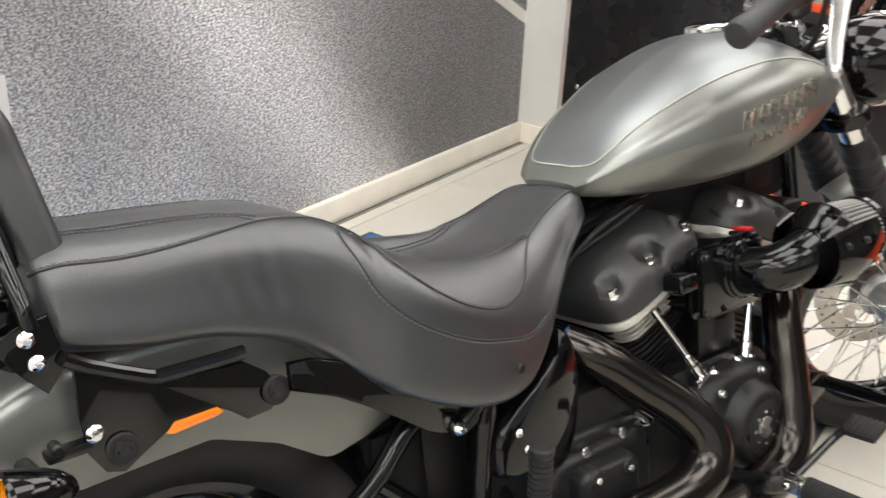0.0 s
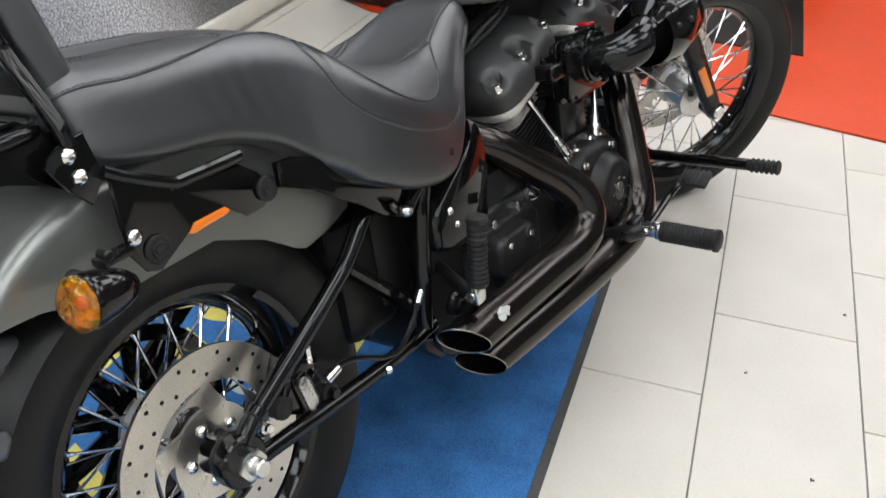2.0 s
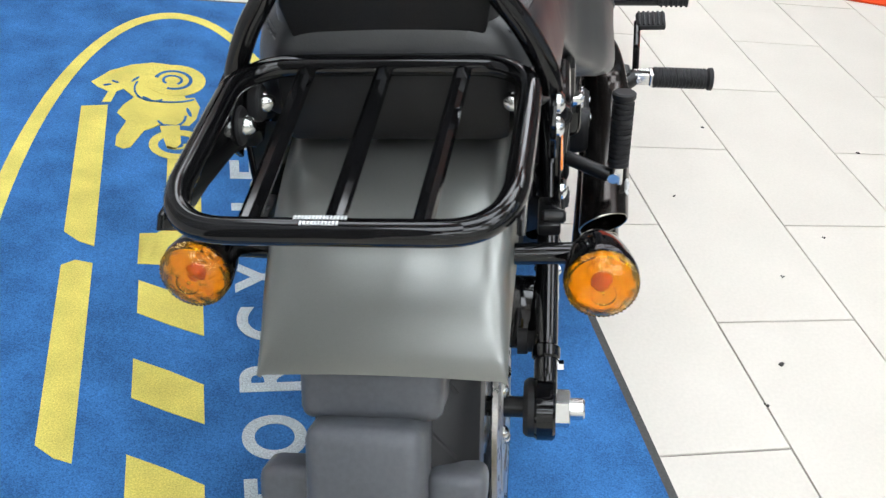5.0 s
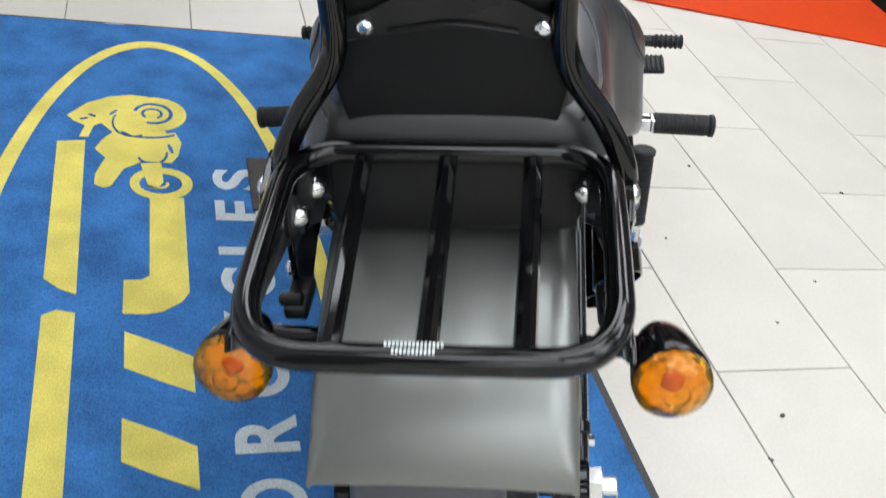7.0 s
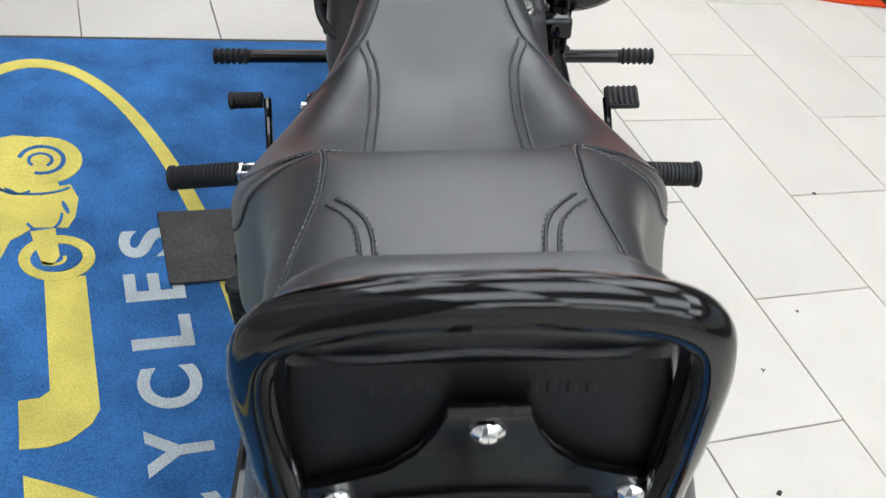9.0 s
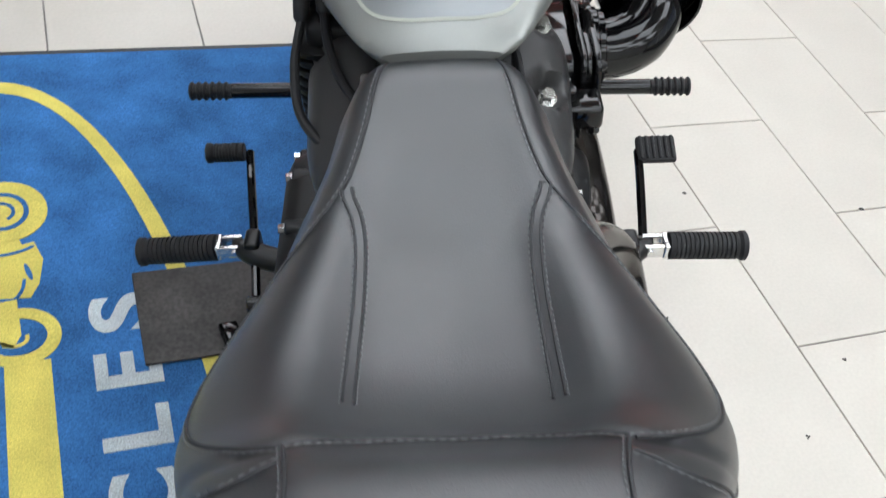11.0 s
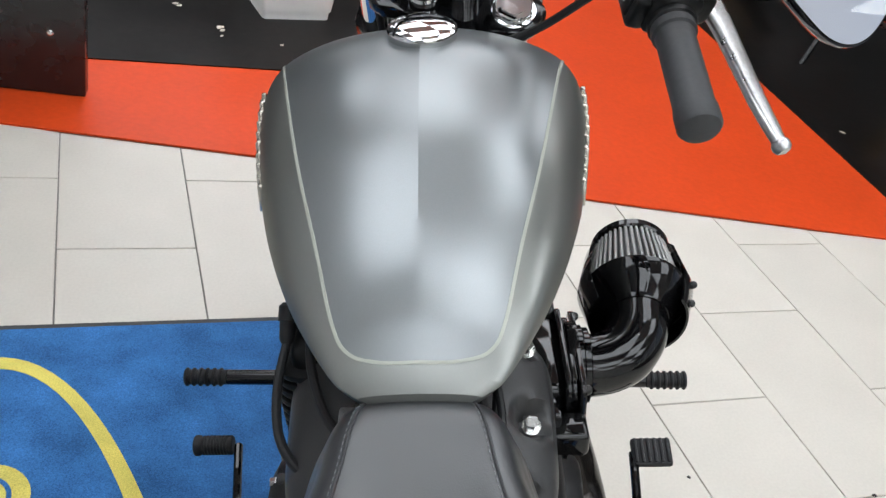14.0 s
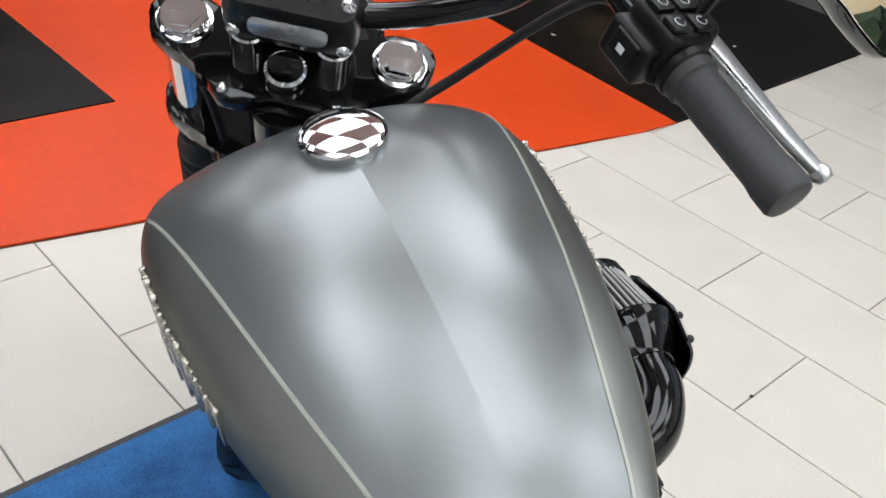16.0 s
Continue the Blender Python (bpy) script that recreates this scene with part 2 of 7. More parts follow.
def asphalt_print():
    """The wall covering: a printed picture of a speckled road with white road lines. A soft pale streak and a darker
    far end multiply its colour.
    """
    m = mat("asphalt_print", (0.2, 0.2, 0.22), 0.5, 0)
    nt = m.node_tree
    b = nt.nodes["Principled BSDF"]
    tc = nt.nodes.new("ShaderNodeTexCoord")
    turned = nt.nodes.new("ShaderNodeVectorRotate")
    turned.rotation_type = "Z_AXIS"
    turned.inputs["Angle"].default_value = -radians(TILE_TURN)
    nt.links.new(tc.outputs["Object"], turned.inputs["Vector"])
    sep = nt.nodes.new("ShaderNodeSeparateXYZ")
    nt.links.new(turned.outputs[0], sep.inputs[0])

    def do(op, a, c=None):
        n = nt.nodes.new("ShaderNodeMath")
        n.operation = op
        for k, v in enumerate((a, c)):
            if v is None:
                continue
            if isinstance(v, (int, float)):
                n.inputs[k].default_value = v
            else:
                nt.links.new(v, n.inputs[k])
        return n.outputs[0]

    def span(v, lo, hi, to_lo, to_hi):
        n = nt.nodes.new("ShaderNodeMapRange")
        n.interpolation_type = "SMOOTHSTEP"
        for key, val in zip(("From Min", "From Max", "To Min", "To Max"), (lo, hi, to_lo, to_hi)):
            n.inputs[key].default_value = val
        nt.links.new(v, n.inputs["Value"])
        return n.outputs[0]

    def noisy(scale, detail, sq=(1, 1, 1)):
        mp = nt.nodes.new("ShaderNodeMapping")
        mp.inputs["Scale"].default_value = sq
        nt.links.new(turned.outputs[0], mp.inputs["Vector"])
        n = nt.nodes.new("ShaderNodeTexNoise")
        n.inputs["Scale"].default_value, n.inputs["Detail"].default_value = scale, detail
        nt.links.new(mp.outputs[0], n.inputs["Vector"])
        return n.outputs["Fac"]

    along, high = sep.outputs["Y"], sep.outputs["Z"]
    ramp = nt.nodes.new("ShaderNodeValToRGB")
    ramp.color_ramp.elements[0].position, ramp.color_ramp.elements[0].color = 0.36, (0.13, 0.13, 0.142, 1)
    ramp.color_ramp.elements[1].position, ramp.color_ramp.elements[1].color = 0.68, (0.56, 0.55, 0.535, 1)
    mid = ramp.color_ramp.elements.new(0.5)
    mid.color = (0.3, 0.298, 0.305, 1)
    nt.links.new(noisy(115, 2.5, (1, 1, 1.7)), ramp.inputs[0])
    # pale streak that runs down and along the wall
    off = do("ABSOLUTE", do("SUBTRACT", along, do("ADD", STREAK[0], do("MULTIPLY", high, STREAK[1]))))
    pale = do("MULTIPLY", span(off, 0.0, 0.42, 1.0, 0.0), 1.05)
    # the colour gets darker towards the far end of the wall
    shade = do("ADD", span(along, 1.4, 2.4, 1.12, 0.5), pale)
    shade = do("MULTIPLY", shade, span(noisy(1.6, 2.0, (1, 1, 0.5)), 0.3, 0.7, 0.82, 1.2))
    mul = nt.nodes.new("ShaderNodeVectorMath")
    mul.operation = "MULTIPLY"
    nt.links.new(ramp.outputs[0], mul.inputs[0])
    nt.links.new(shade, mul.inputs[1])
    # two painted lines of the road
    line = do("ABSOLUTE", do("SUBTRACT", high, do("ADD", WHITELINE[0], do("MULTIPLY", along, WHITELINE[1]))))
    one = do("MULTIPLY", do("LESS_THAN", line, 0.025), do("GREATER_THAN", along, 1.2))
    edge = do("MULTIPLY", do("LESS_THAN", along, LEFTLINE), do("LESS_THAN", do("ADD", high, do("MULTIPLY", along, 0.2)), 0.82))
    mix = nt.nodes.new("ShaderNodeMix")
    mix.data_type = "RGBA"
    nt.links.new(do("MAXIMUM", one, edge), mix.inputs["Factor"])
    nt.links.new(mul.outputs[0], mix.inputs["A"])
    mix.inputs["B"].default_value = (0.7, 0.68, 0.64, 1)
    nt.links.new(mix.outputs["Result"], b.inputs["Base Color"])
    return m


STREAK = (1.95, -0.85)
WHITELINE = (1.99, -0.5)
LEFTLINE = 0.662
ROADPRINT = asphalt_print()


# ---------------------------------------------------------------- mesh helpers
SETTLED = Matrix()
PLACE = SETTLED   # moves the parts that are built after it is set


def part(name, bm, material, parent=None, label="", smooth=True, angle=35):
    me = bpy.data.meshes.new(name)
    bm.transform(PLACE)
    bmesh.ops.recalc_face_normals(bm, faces=bm.faces)
    bm.to_mesh(me)
    bm.free()
    me.materials.append(material)
    if smooth:
        me.shade_smooth()
        me.set_sharp_from_angle(angle=radians(angle))
    ob = new(name, me)
    if parent:
        ob.parent = parent
    if label:
        tagged(ob, label)
    return ob


def parts(name, bm, material, parent=None, label="", smooth=True, angle=35):
    """Each loose piece of bm as a part of its own; pieces that touch stay together."""
    left, groups = set(bm.verts), []
    while left:
        todo = [left.pop()]
        isle = set(todo)
        while todo:
            for e in todo.pop().link_edges:
                for v in e.verts:
                    if v not in isle:
                        isle.add(v)
                        todo.append(v)
        left -= isle
        lo = [min(v.co[k] for v in isle) - 0.0008 for k in range(3)]
        hi = [max(v.co[k] for v in isle) + 0.0008 for k in range(3)]
        hit = [g for g in groups if all(lo[k] < g[2][k] and g[1][k] < hi[k] for k in range(3))]
        for g in hit:
            isle |= g[0]
            lo, hi = [min(a, c) for a, c in zip(lo, g[1])], [max(a, c) for a, c in zip(hi, g[2])]
            groups.remove(g)
        groups.append((isle, lo, hi))
    groups.sort(key=lambda g: g[1])
    out = []
    for isle, _, _ in groups:
        one, seen = bmesh.new(), {}
        for v in isle:
            seen[v] = one.verts.new(v.co)
        for f in {f for v in isle for f in v.link_faces}:
            one.faces.new([seen[v] for v in f.verts])
        out.append(part(name, one, material, parent, label, smooth, angle))
    bm.free()
    return out


def box(bm, centre, size, bevel=0.0, turn=None, seg=2):
    r = bmesh.ops.create_cube(bm, size=1.0)
    vs = r["verts"]
    bmesh.ops.scale(bm, vec=size, verts=vs)
    if bevel:
        es = list({e for v in vs for e in v.link_edges})
        out = bmesh.ops.bevel(bm, geom=es, offset=bevel, segments=seg, affect="EDGES", profile=0.5)
        vs = list({v for f in out["faces"] for v in f.verts} | {v for v in vs if v.is_valid})
    m = Matrix.Translation(centre) @ (turn.to_4x4() if turn else Matrix())
    bmesh.ops.transform(bm, matrix=m, verts=vs)
    return vs


def spline(points, n=8, closed=False):
    """Catmull-Rom through the points."""
    p = [Vector(q) for q in points]
    out, k = [], len(p)
    for i in range(k if closed else k - 1):
        a, b = p[i], p[(i + 1) % k]
        z = p[i - 1] if closed or i else a * 2 - b
        c = p[(i + 2) % k] if closed or i + 2 < k else b * 2 - a
        for j in range(n):
            t = j / n
            out.append(0.5 * (2 * a + (b - z) * t + (2 * z - 5 * a + 4 * b - c) * t * t + (3 * a - z - 3 * b + c) * t ** 3))
    if not closed:
        out.append(p[-1])
    return out


def tube(bm, points, r, seg=12, closed=False, cap=True, flat=1.0):
    """A round bar along points; r is one radius or one for each point. flat squeezes it along its second axis."""
    p = [Vector(q) for q in points]
    rr = r if isinstance(r, (list, tuple)) else [r] * len(p)
    k = len(p)
    rings, normal = [], None
    for i in range(k):
        a = p[i - 1] if (i or closed) else p[i]
        b = p[(i + 1) % k] if (i + 1 < k or closed) else p[i]
        d = (b - a).normalized()
        if normal is None:
            normal = d.orthogonal().normalized() if abs(d.z) > 0.9 else d.cross(Vector((0, 0, 1))).normalized()
        normal = (normal - d * normal.dot(d)).normalized()
        other = d.cross(normal)
        rings.append([bm.verts.new(p[i] + rr[i] * (math.cos(t) * normal + flat * math.sin(t) * other)) for t in (2 * math.pi * j / seg for j in range(seg))])
    for i in range(k if closed else k - 1):
        one, two = rings[i], rings[(i + 1) % k]
        for j in range(seg):
            bm.faces.new((one[j], one[(j + 1) % seg], two[(j + 1) % seg], two[j]))
    if cap and not closed:
        bm.faces.new(rings[0][::-1])
        bm.faces.new(rings[-1])
    return rings


def lathe(bm, p0, p1, profile, seg=24):
    """Turned about the line p0 to p1. profile: rows of distance along it (metres from p0) and radius."""
    p0, p1 = Vector(p0), Vector(p1)
    d = (p1 - p0).normalized()
    tube(bm, [p0 + d * t + d * i * 1e-5 for i, (t, _) in enumerate(profile)], [max(r, 0.0003) for _, r in profile], seg)


def rod(bm, p0, p1, r, seg=16, edge=0.0):
    length = (Vector(p1) - Vector(p0)).length
    e = min(edge, length / 3, r / 2)
    lathe(bm, p0, p1, [(0, r - e), (e, r), (length - e, r), (length, r - e)] if e else [(0, r), (length, r)], seg)


def bolt(bm, at, way, r=0.008, h=0.006, dome=False):
    """A round or six-sided head on a washer."""
    a, d = Vector(at), Vector(way).normalized()
    if dome:
        lathe(bm, a, a + d, [(0, r), (h * 0.4, r), (h * 0.75, r * 0.8), (h, r * 0.45), (h * 0.8, r * 0.4), (h * 0.5, r * 0.38), (h * 0.5, 0)], 16)
    else:
        rod(bm, a, a + d * 0.0015, r * 1.15, 16)
        lathe(bm, a + d * 0.0015, a + d, [(0, r * 0.9), (h, r * 0.9), (h + 0.0006, r * 0.8)], 6)


def prism(bm, outline, thick, m, bevel=0.0):
    """A flat plate: outline of (a, b) in the plane of m's x and y, thick along its z, centred."""
    lo = [bm.verts.new(m @ Vector((a, b, -thick / 2))) for a, b in outline]
    hi = [bm.verts.new(m @ Vector((a, b, thick / 2))) for a, b in outline]
    n = len(outline)
    fs = [bm.faces.new(lo[::-1]), bm.faces.new(hi)]
    fs += [bm.faces.new((lo[i], lo[(i + 1) % n], hi[(i + 1) % n], hi[i])) for i in range(n)]
    if bevel:
        es = [e for e in fs[1].edges] + [e for e in fs[0].edges]
        bmesh.ops.bevel(bm, geom=es, offset=bevel, segments=2, affect="EDGES", profile=0.5)


def rounded(w, h, r, n=5, cx=0.0, cy=0.0):
    """Outline of a rectangle with round corners."""
    out = []
    for sx, sy, a0 in ((1, 1, 0), (-1, 1, 90), (-1, -1, 180), (1, -1, 270)):
        for i in range(n + 1):
            a = radians(a0 + 90 * i / n)
            out.append((cx + sx * (w / 2 - r) + r * math.cos(a), cy + sy * (h / 2 - r) + r * math.sin(a)))
    return out


def skin(bm, rings, close_ring=True, caps=True):
    vs = [[bm.verts.new(q) for q in ring] for ring in rings]
    n = len(vs[0])
    for a, b in zip(vs, vs[1:]):
        for j in range(n if close_ring else n - 1):
            bm.faces.new((a[j], a[(j + 1) % n], b[(j + 1) % n], b[j]))
    if caps and close_ring:
        bm.faces.new(vs[0][::-1])
        bm.faces.new(vs[-1])
    return vs


def smooth_interp(x, xs, ys):
    """Monotone-ish cubic through the rows."""
    i = max(0, min(len(xs) - 2, int(np.searchsorted(xs, x)) - 1))
    h = xs[i + 1] - xs[i]
    t = (x - xs[i]) / h

    def slope(k):
        a, b = max(0, k - 1), min(len(xs) - 1, k + 1)
        return (ys[b] - ys[a]) / (xs[b] - xs[a])

    m0, m1 = slope(i) * h, slope(i + 1) * h
    return (2 * t**3 - 3 * t**2 + 1) * ys[i] + (t**3 - 2 * t**2 + t) * m0 + (-2 * t**3 + 3 * t**2) * ys[i + 1] + (t**3 - t**2) * m1


UP = Vector((0, 0, 1))
XSIDE = Matrix(((0, 0, 1, 0), (1, 0, 0, 0), (0, 1, 0, 0), (0, 0, 0, 1)))  # plate axes: a along y, b along z, thick along x


# ---------------------------------------------------------------- the showroom
PHASE = 0
GRID = pose(0, 0, 0, 0, 0, TILE_TURN)   # the tiles' own axes: u across, w along
STEP = 0.305
OU, OW = 0.0408 * STEP, -0.383 * STEP


def grid_box(name, u0, u1, w0, w1, z0, z1, material, label="", category="", kind="structure", bevel=0.0, parent=None):
    bm = bmesh.new()
    box(bm, ((u0 + u1) / 2, (w0 + w1) / 2, (z0 + z1) / 2), (u1 - u0, w1 - w0, z1 - z0), bevel)
    bm.transform(GRID)
    ob = part(name, bm, material, parent)
    return tagged(ob, label, category, kind=kind)


floor = grid_box("floor", -5.2, 4.1, -5.4, 8.4, -0.12, -0.004, GROUT, "beige tiled showroom floor with grey grout joints", "floor")
RED_LINE = [(-4.4, 2.4), (-1.92, 2.5), (-1.75, 2.43), (-1.21, 2.343), (0.0, 2.452), (1.41, 2.568), (1.585, 2.602)]
DARK_EDGE = [(1.585, 2.602), (3.045, 3.045), (3.12, 3.068)]


def edge_y(x):
    line = RED_LINE + DARK_EDGE[1:]
    return float(np.interp(x, [p[0] for p in line], [p[1] for p in line]))


def painted(name, outline, z, material, label):
    bm = bmesh.new()
    prism(bm, outline, 0.006, Matrix.Translation((0, 0, z - 0.003)))
    return tagged(part(name, bm, material, None, smooth=False), label, "floor", kind="structure")


painted("floor_red", RED_LINE + [(1.338, 3.726), (1.1, 4.8), (0.9, 7.9), (-4.4, 6.9)], 0.0065, RED_PAINT, "glossy orange-red painted showroom floor area")
painted("floor_black_strip", [(-1.9, 2.58), (-1.09, 2.822), (-0.54, 2.986), (-0.119, 3.092), (-0.361, 3.857), (-0.62, 4.75), (-0.9, 5.7), (-1.3, 7.0), (-4.1, 6.5), (-3.4, 3.0)], 0.0105, BLACK_PAINT, "scuffed black painted floor patch on the red")
painted("floor_black_bay", DARK_EDGE + [(1.62, 7.8), (0.9, 7.9), (1.1, 4.8), (1.338, 3.726)], 0.0065, BLACK_PAINT, "scuffed black painted floor bay under parked bikes")

# carpet mat: its own axes are the tiles'
MU0, MU1, MW0, MW1 = -1.135, 0.378, -0.62, 1.748
logo_mat = tagged(new("logo_mat"), "blue carpet mat with yellow logo under the motorcycle", "mat")
bm = bmesh.new()
box(bm, ((MU0 + MU1) / 2, (MW0 + MW1) / 2, 0.003), (MU1 - MU0, MW1 - MW0, 0.006), 0.002)
bm.transform(GRID)
part("rubber_edge", bm, MATEDGE, logo_mat, "thin dark rubber border")
bm = bmesh.new()
box(bm, ((MU0 + MU1) / 2, (MW0 + MW1) / 2, 0.0065), (MU1 - MU0 - 0.036, MW1 - MW0 - 0.036, 0.009), 0.002)
bm.transform(GRID)
part("carpet", bm, MATBLUE, logo_mat, "blue cut-pile carpet")
PILE = 0.0113


def flat_shape(name, outline, material, parent, z=PILE, m=GRID):
    bm = bmesh.new()
    prism(bm, outline, 0.0016, m @ Matrix.Translation((0, 0, z)))
    return part(name, bm, material, parent, smooth=False)


def ring_shape(name, cu, cw, a, b, wide, material, parent, a0=0, a1=360, z=PILE):
    bm = bmesh.new()
    n = max(12, int((a1 - a0) / 4))
    inner, outer = [], []
    for i in range(n + 1):
        t = radians(a0 + (a1 - a0) * i / n)
        inner.append((cu + (a - wide / 2) * math.cos(t), cw + (b - wide / 2) * math.sin(t)))
        outer.append((cu + (a + wide / 2) * math.cos(t), cw + (b + wide / 2) * math.sin(t)))
    tops = [[bm.verts.new(GRID @ Vector((u, w, z + 0.0008))) for u, w in line] for line in (inner, outer)]
    for i in range(n):
        bm.faces.new((tops[0][i], tops[1][i], tops[1][i + 1], tops[0][i + 1]))
    low = [[bm.verts.new(GRID @ Vector((u, w, z - 0.0008))) for u, w in line] for line in (inner, outer)]
    for k in (0, 1):
        for i in range(n):
            bm.faces.new((tops[k][i], tops[k][i + 1], low[k][i + 1], low[k][i]))
    return part(name, bm, material, parent, smooth=False)


ring_shape("oval_line", -0.39, 0.6, 0.307, 1.03, 0.032, MATYELLOW, logo_mat)
flat_shape("logo_bar", [(-0.574, 1.178), (-0.521, 1.186), (-0.512, 0.705), (-0.538, 0.718), (-0.566, 0.746)], MATYELLOW, logo_mat)
flat_shape("logo_bar", [(-0.562, 0.653), (-0.54, 0.667), (-0.511, 0.658), (-0.505, 0.224), (-0.53, 0.235), (-0.557, 0.26)], MATYELLOW, logo_mat)
flat_shape("logo_hook", [(-0.394, 0.99), (-0.33, 0.99), (-0.327, 0.71), (-0.34, 0.685), (-0.372, 0.66), (-0.4, 0.654), (-0.437, 0.656), (-0.437, 0.742), (-0.408, 0.743), (-0.394, 0.754)], MATYELLOW, logo_mat)
for w in (0.612, 0.425, 0.235, 0.045):
    flat_shape("logo_block", [(-0.433, w), (-0.38, w - 0.028), (-0.326, w - 0.061), (-0.325, w - 0.14), (-0.38, w - 0.112), (-0.432, w - 0.082)], MATYELLOW, logo_mat)


def oval(name, cu, cw, a, b, material, z, turn=0.0, n=28):
    co, si = math.cos(radians(turn)), math.sin(radians(turn))
    flat_shape(name, [(cu + co * a * math.cos(t) - si * b * math.sin(t), cw + si * a * math.cos(t) + co * b * math.sin(t)) for t in (2 * math.pi * j / n for j in range(n))], material, logo_mat, z)


# stylised bike on the mat, plain shapes: body, swirling front wheel, rear wheel
RIDER = [(-0.562, 1.282), (-0.541, 1.312), (-0.526, 1.335), (-0.48, 1.368), (-0.436, 1.381), (-0.4, 1.376), (-0.38, 1.3), (-0.36, 1.225), (-0.342, 1.23), (-0.33, 1.19), (-0.338, 1.14), (-0.352, 1.112), (-0.385, 1.115), (-0.407, 1.117), (-0.429, 1.097), (-0.443, 1.088),
         (-0.467, 1.024), (-0.48, 1.018), (-0.497, 1.029), (-0.497, 1.064), (-0.48, 1.124), (-0.501, 1.156), (-0.489, 1.19), (-0.469, 1.222), (-0.493, 1.257), (-0.507, 1.244), (-0.516, 1.199), (-0.534, 1.198), (-0.524, 1.243), (-0.548, 1.262)]
flat_shape("logo_rider", RIDER, MATYELLOW, logo_mat)
oval("logo_wheel", -0.384, 1.304, 0.067, 0.07, MATYELLOW, PILE + 0.0006)
ring_shape("logo_gap", -0.388, 1.303, 0.038, 0.04, 0.008, MATBLUE, logo_mat, -110, 170, PILE + 0.0014)
ring_shape("logo_gap", -0.39, 1.302, 0.02, 0.02, 0.006, MATBLUE, logo_mat, -60, 230, PILE + 0.0014)
ring_shape("logo_gap", -0.43, 1.262, 0.04, 0.055, 0.004, MATBLUE, logo_mat, 150, 300, PILE + 0.0014)
ring_shape("logo_gap", -0.4, 1.235, 0.065, 0.03, 0.005, MATBLUE, logo_mat, 200, 330, PILE + 0.0014)
ring_shape("logo_gap", -0.39, 1.15, 0.03, 0.045, 0.005, MATBLUE, logo_mat, 210, 360, PILE + 0.0014)
ring_shape("logo_wheel", -0.372, 1.038, 0.05, 0.045, 0.02, MATYELLOW, logo_mat, z=PILE + 0.0006)
oval("logo_gap", -0.376, 1.036, 0.038, 0.033, MATBLUE, PILE + 0.001)
flat_shape("logo_fork", [(-0.412, 1.105), (-0.372, 1.11), (-0.368, 1.04), (-0.38, 1.018), (-0.395, 1.02), (-0.402, 1.05)], MATYELLOW, logo_mat, PILE + 0.0018)
ring_shape("logo_wheel", -0.378, 1.034, 0.018, 0.014, 0.006, MATYELLOW, logo_mat, 200, 380, PILE + 0.0018)
for u, w, a, b, turn in ((-0.353, 1.165, 0.004, 0.018, 15), (-0.47, 1.3, 0.014, 0.003, 55), (-0.528, 1.27, 0.009, 0.003, 20), (-0.512, 1.285, 0.009, 0.003, -30), (-0.44, 1.215, 0.016, 0.003, -40)):
    oval("logo_gap", u, w, a, b, MATBLUE, PILE + 0.0014, turn, 14)

# the word that runs along the mat, letter by letter
for letter, w0, w1 in (("S", 1.025, 1.098), ("E", 0.921, 0.987), ("L", 0.815, 0.884), ("C", 0.695, 0.777), ("Y", 0.578, 0.66), ("C", 0.459, 0.541), ("R", 0.346, 0.419), ("O", 0.213, 0.297), ("T", 0.107, 0.18), ("O", -0.021, 0.063), ("M", -0.165, -0.075)):
    curve = bpy.data.curves.new("letter", "FONT")
    curve.body, curve.size, curve.extrude, curve.offset = letter, 0.125, 0.0008, 0.0035
    word = new("word_tmp", curve)
    bpy.context.view_layer.update()
    me = bpy.data.meshes.new_from_object(word.evaluated_get(bpy.context.evaluated_depsgraph_get()))
    bpy.data.objects.remove(word)
    xs, ys = [v.co.x for v in me.vertices], [v.co.y for v in me.vertices]
    me.materials.clear()
    me.materials.append(MATWHITE)
    me.name = "letter"
    fitted = Matrix.Diagonal(((w1 - w0) / (max(xs) - min(xs)), 0.096 / (max(ys) - min(ys)), 1, 1)) @ Matrix.Translation((-min(xs), -min(ys), 0))
    me.transform(GRID @ Matrix.Translation((-0.176, w0, PILE)) @ pose(0, 0, 0, 0, 0, 90) @ fitted)
    new("letter", me).parent = logo_mat
bm = bmesh.new()
box(bm, (-0.48, MW1 - 0.012, 0.0066), (0.045, 0.008, 0.001))
bm.transform(GRID)
part("maker_tab", bm, PRINT, logo_mat, "small white woven tab")

# steel plate under the side stand
bm = bmesh.new()
box(bm, (-0.08, 1.043, 0.0155), (0.24, 0.184, 0.006), 0.002)
bm.transform(GRID)
tagged(part("stand_plate", bm, RUST), "dark grey steel plate lying on the mat under the side stand", "plate")

# wall with the road picture, its skirting, the white pillar and the black board
grid_box("wall_left", -1.47, -1.305, -2.4, 2.935, 0.0, 2.9, WALLPAINT, "grey painted partition wall behind the printed panel", "wall")
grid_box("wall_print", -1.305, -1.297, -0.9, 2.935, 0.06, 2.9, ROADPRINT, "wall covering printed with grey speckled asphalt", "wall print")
grid_box("baseboard", -1.305, -1.275, -2.4, 2.935, 0.0, 0.085, SKIRTING, "cream painted skirting board", "skirting", bevel=0.004)
grid_box("pillar", -1.47, -1.115, 2.935, 3.2, 0.0, 2.9, WHITE, "white painted pillar", "pillar", bevel=0.004)
grid_box("pillar_skirting", -1.48, -1.107, 2.927, 3.0, 0.0, 0.085, SKIRTING, "cream painted skirting round the pillar", "skirting", bevel=0.004)
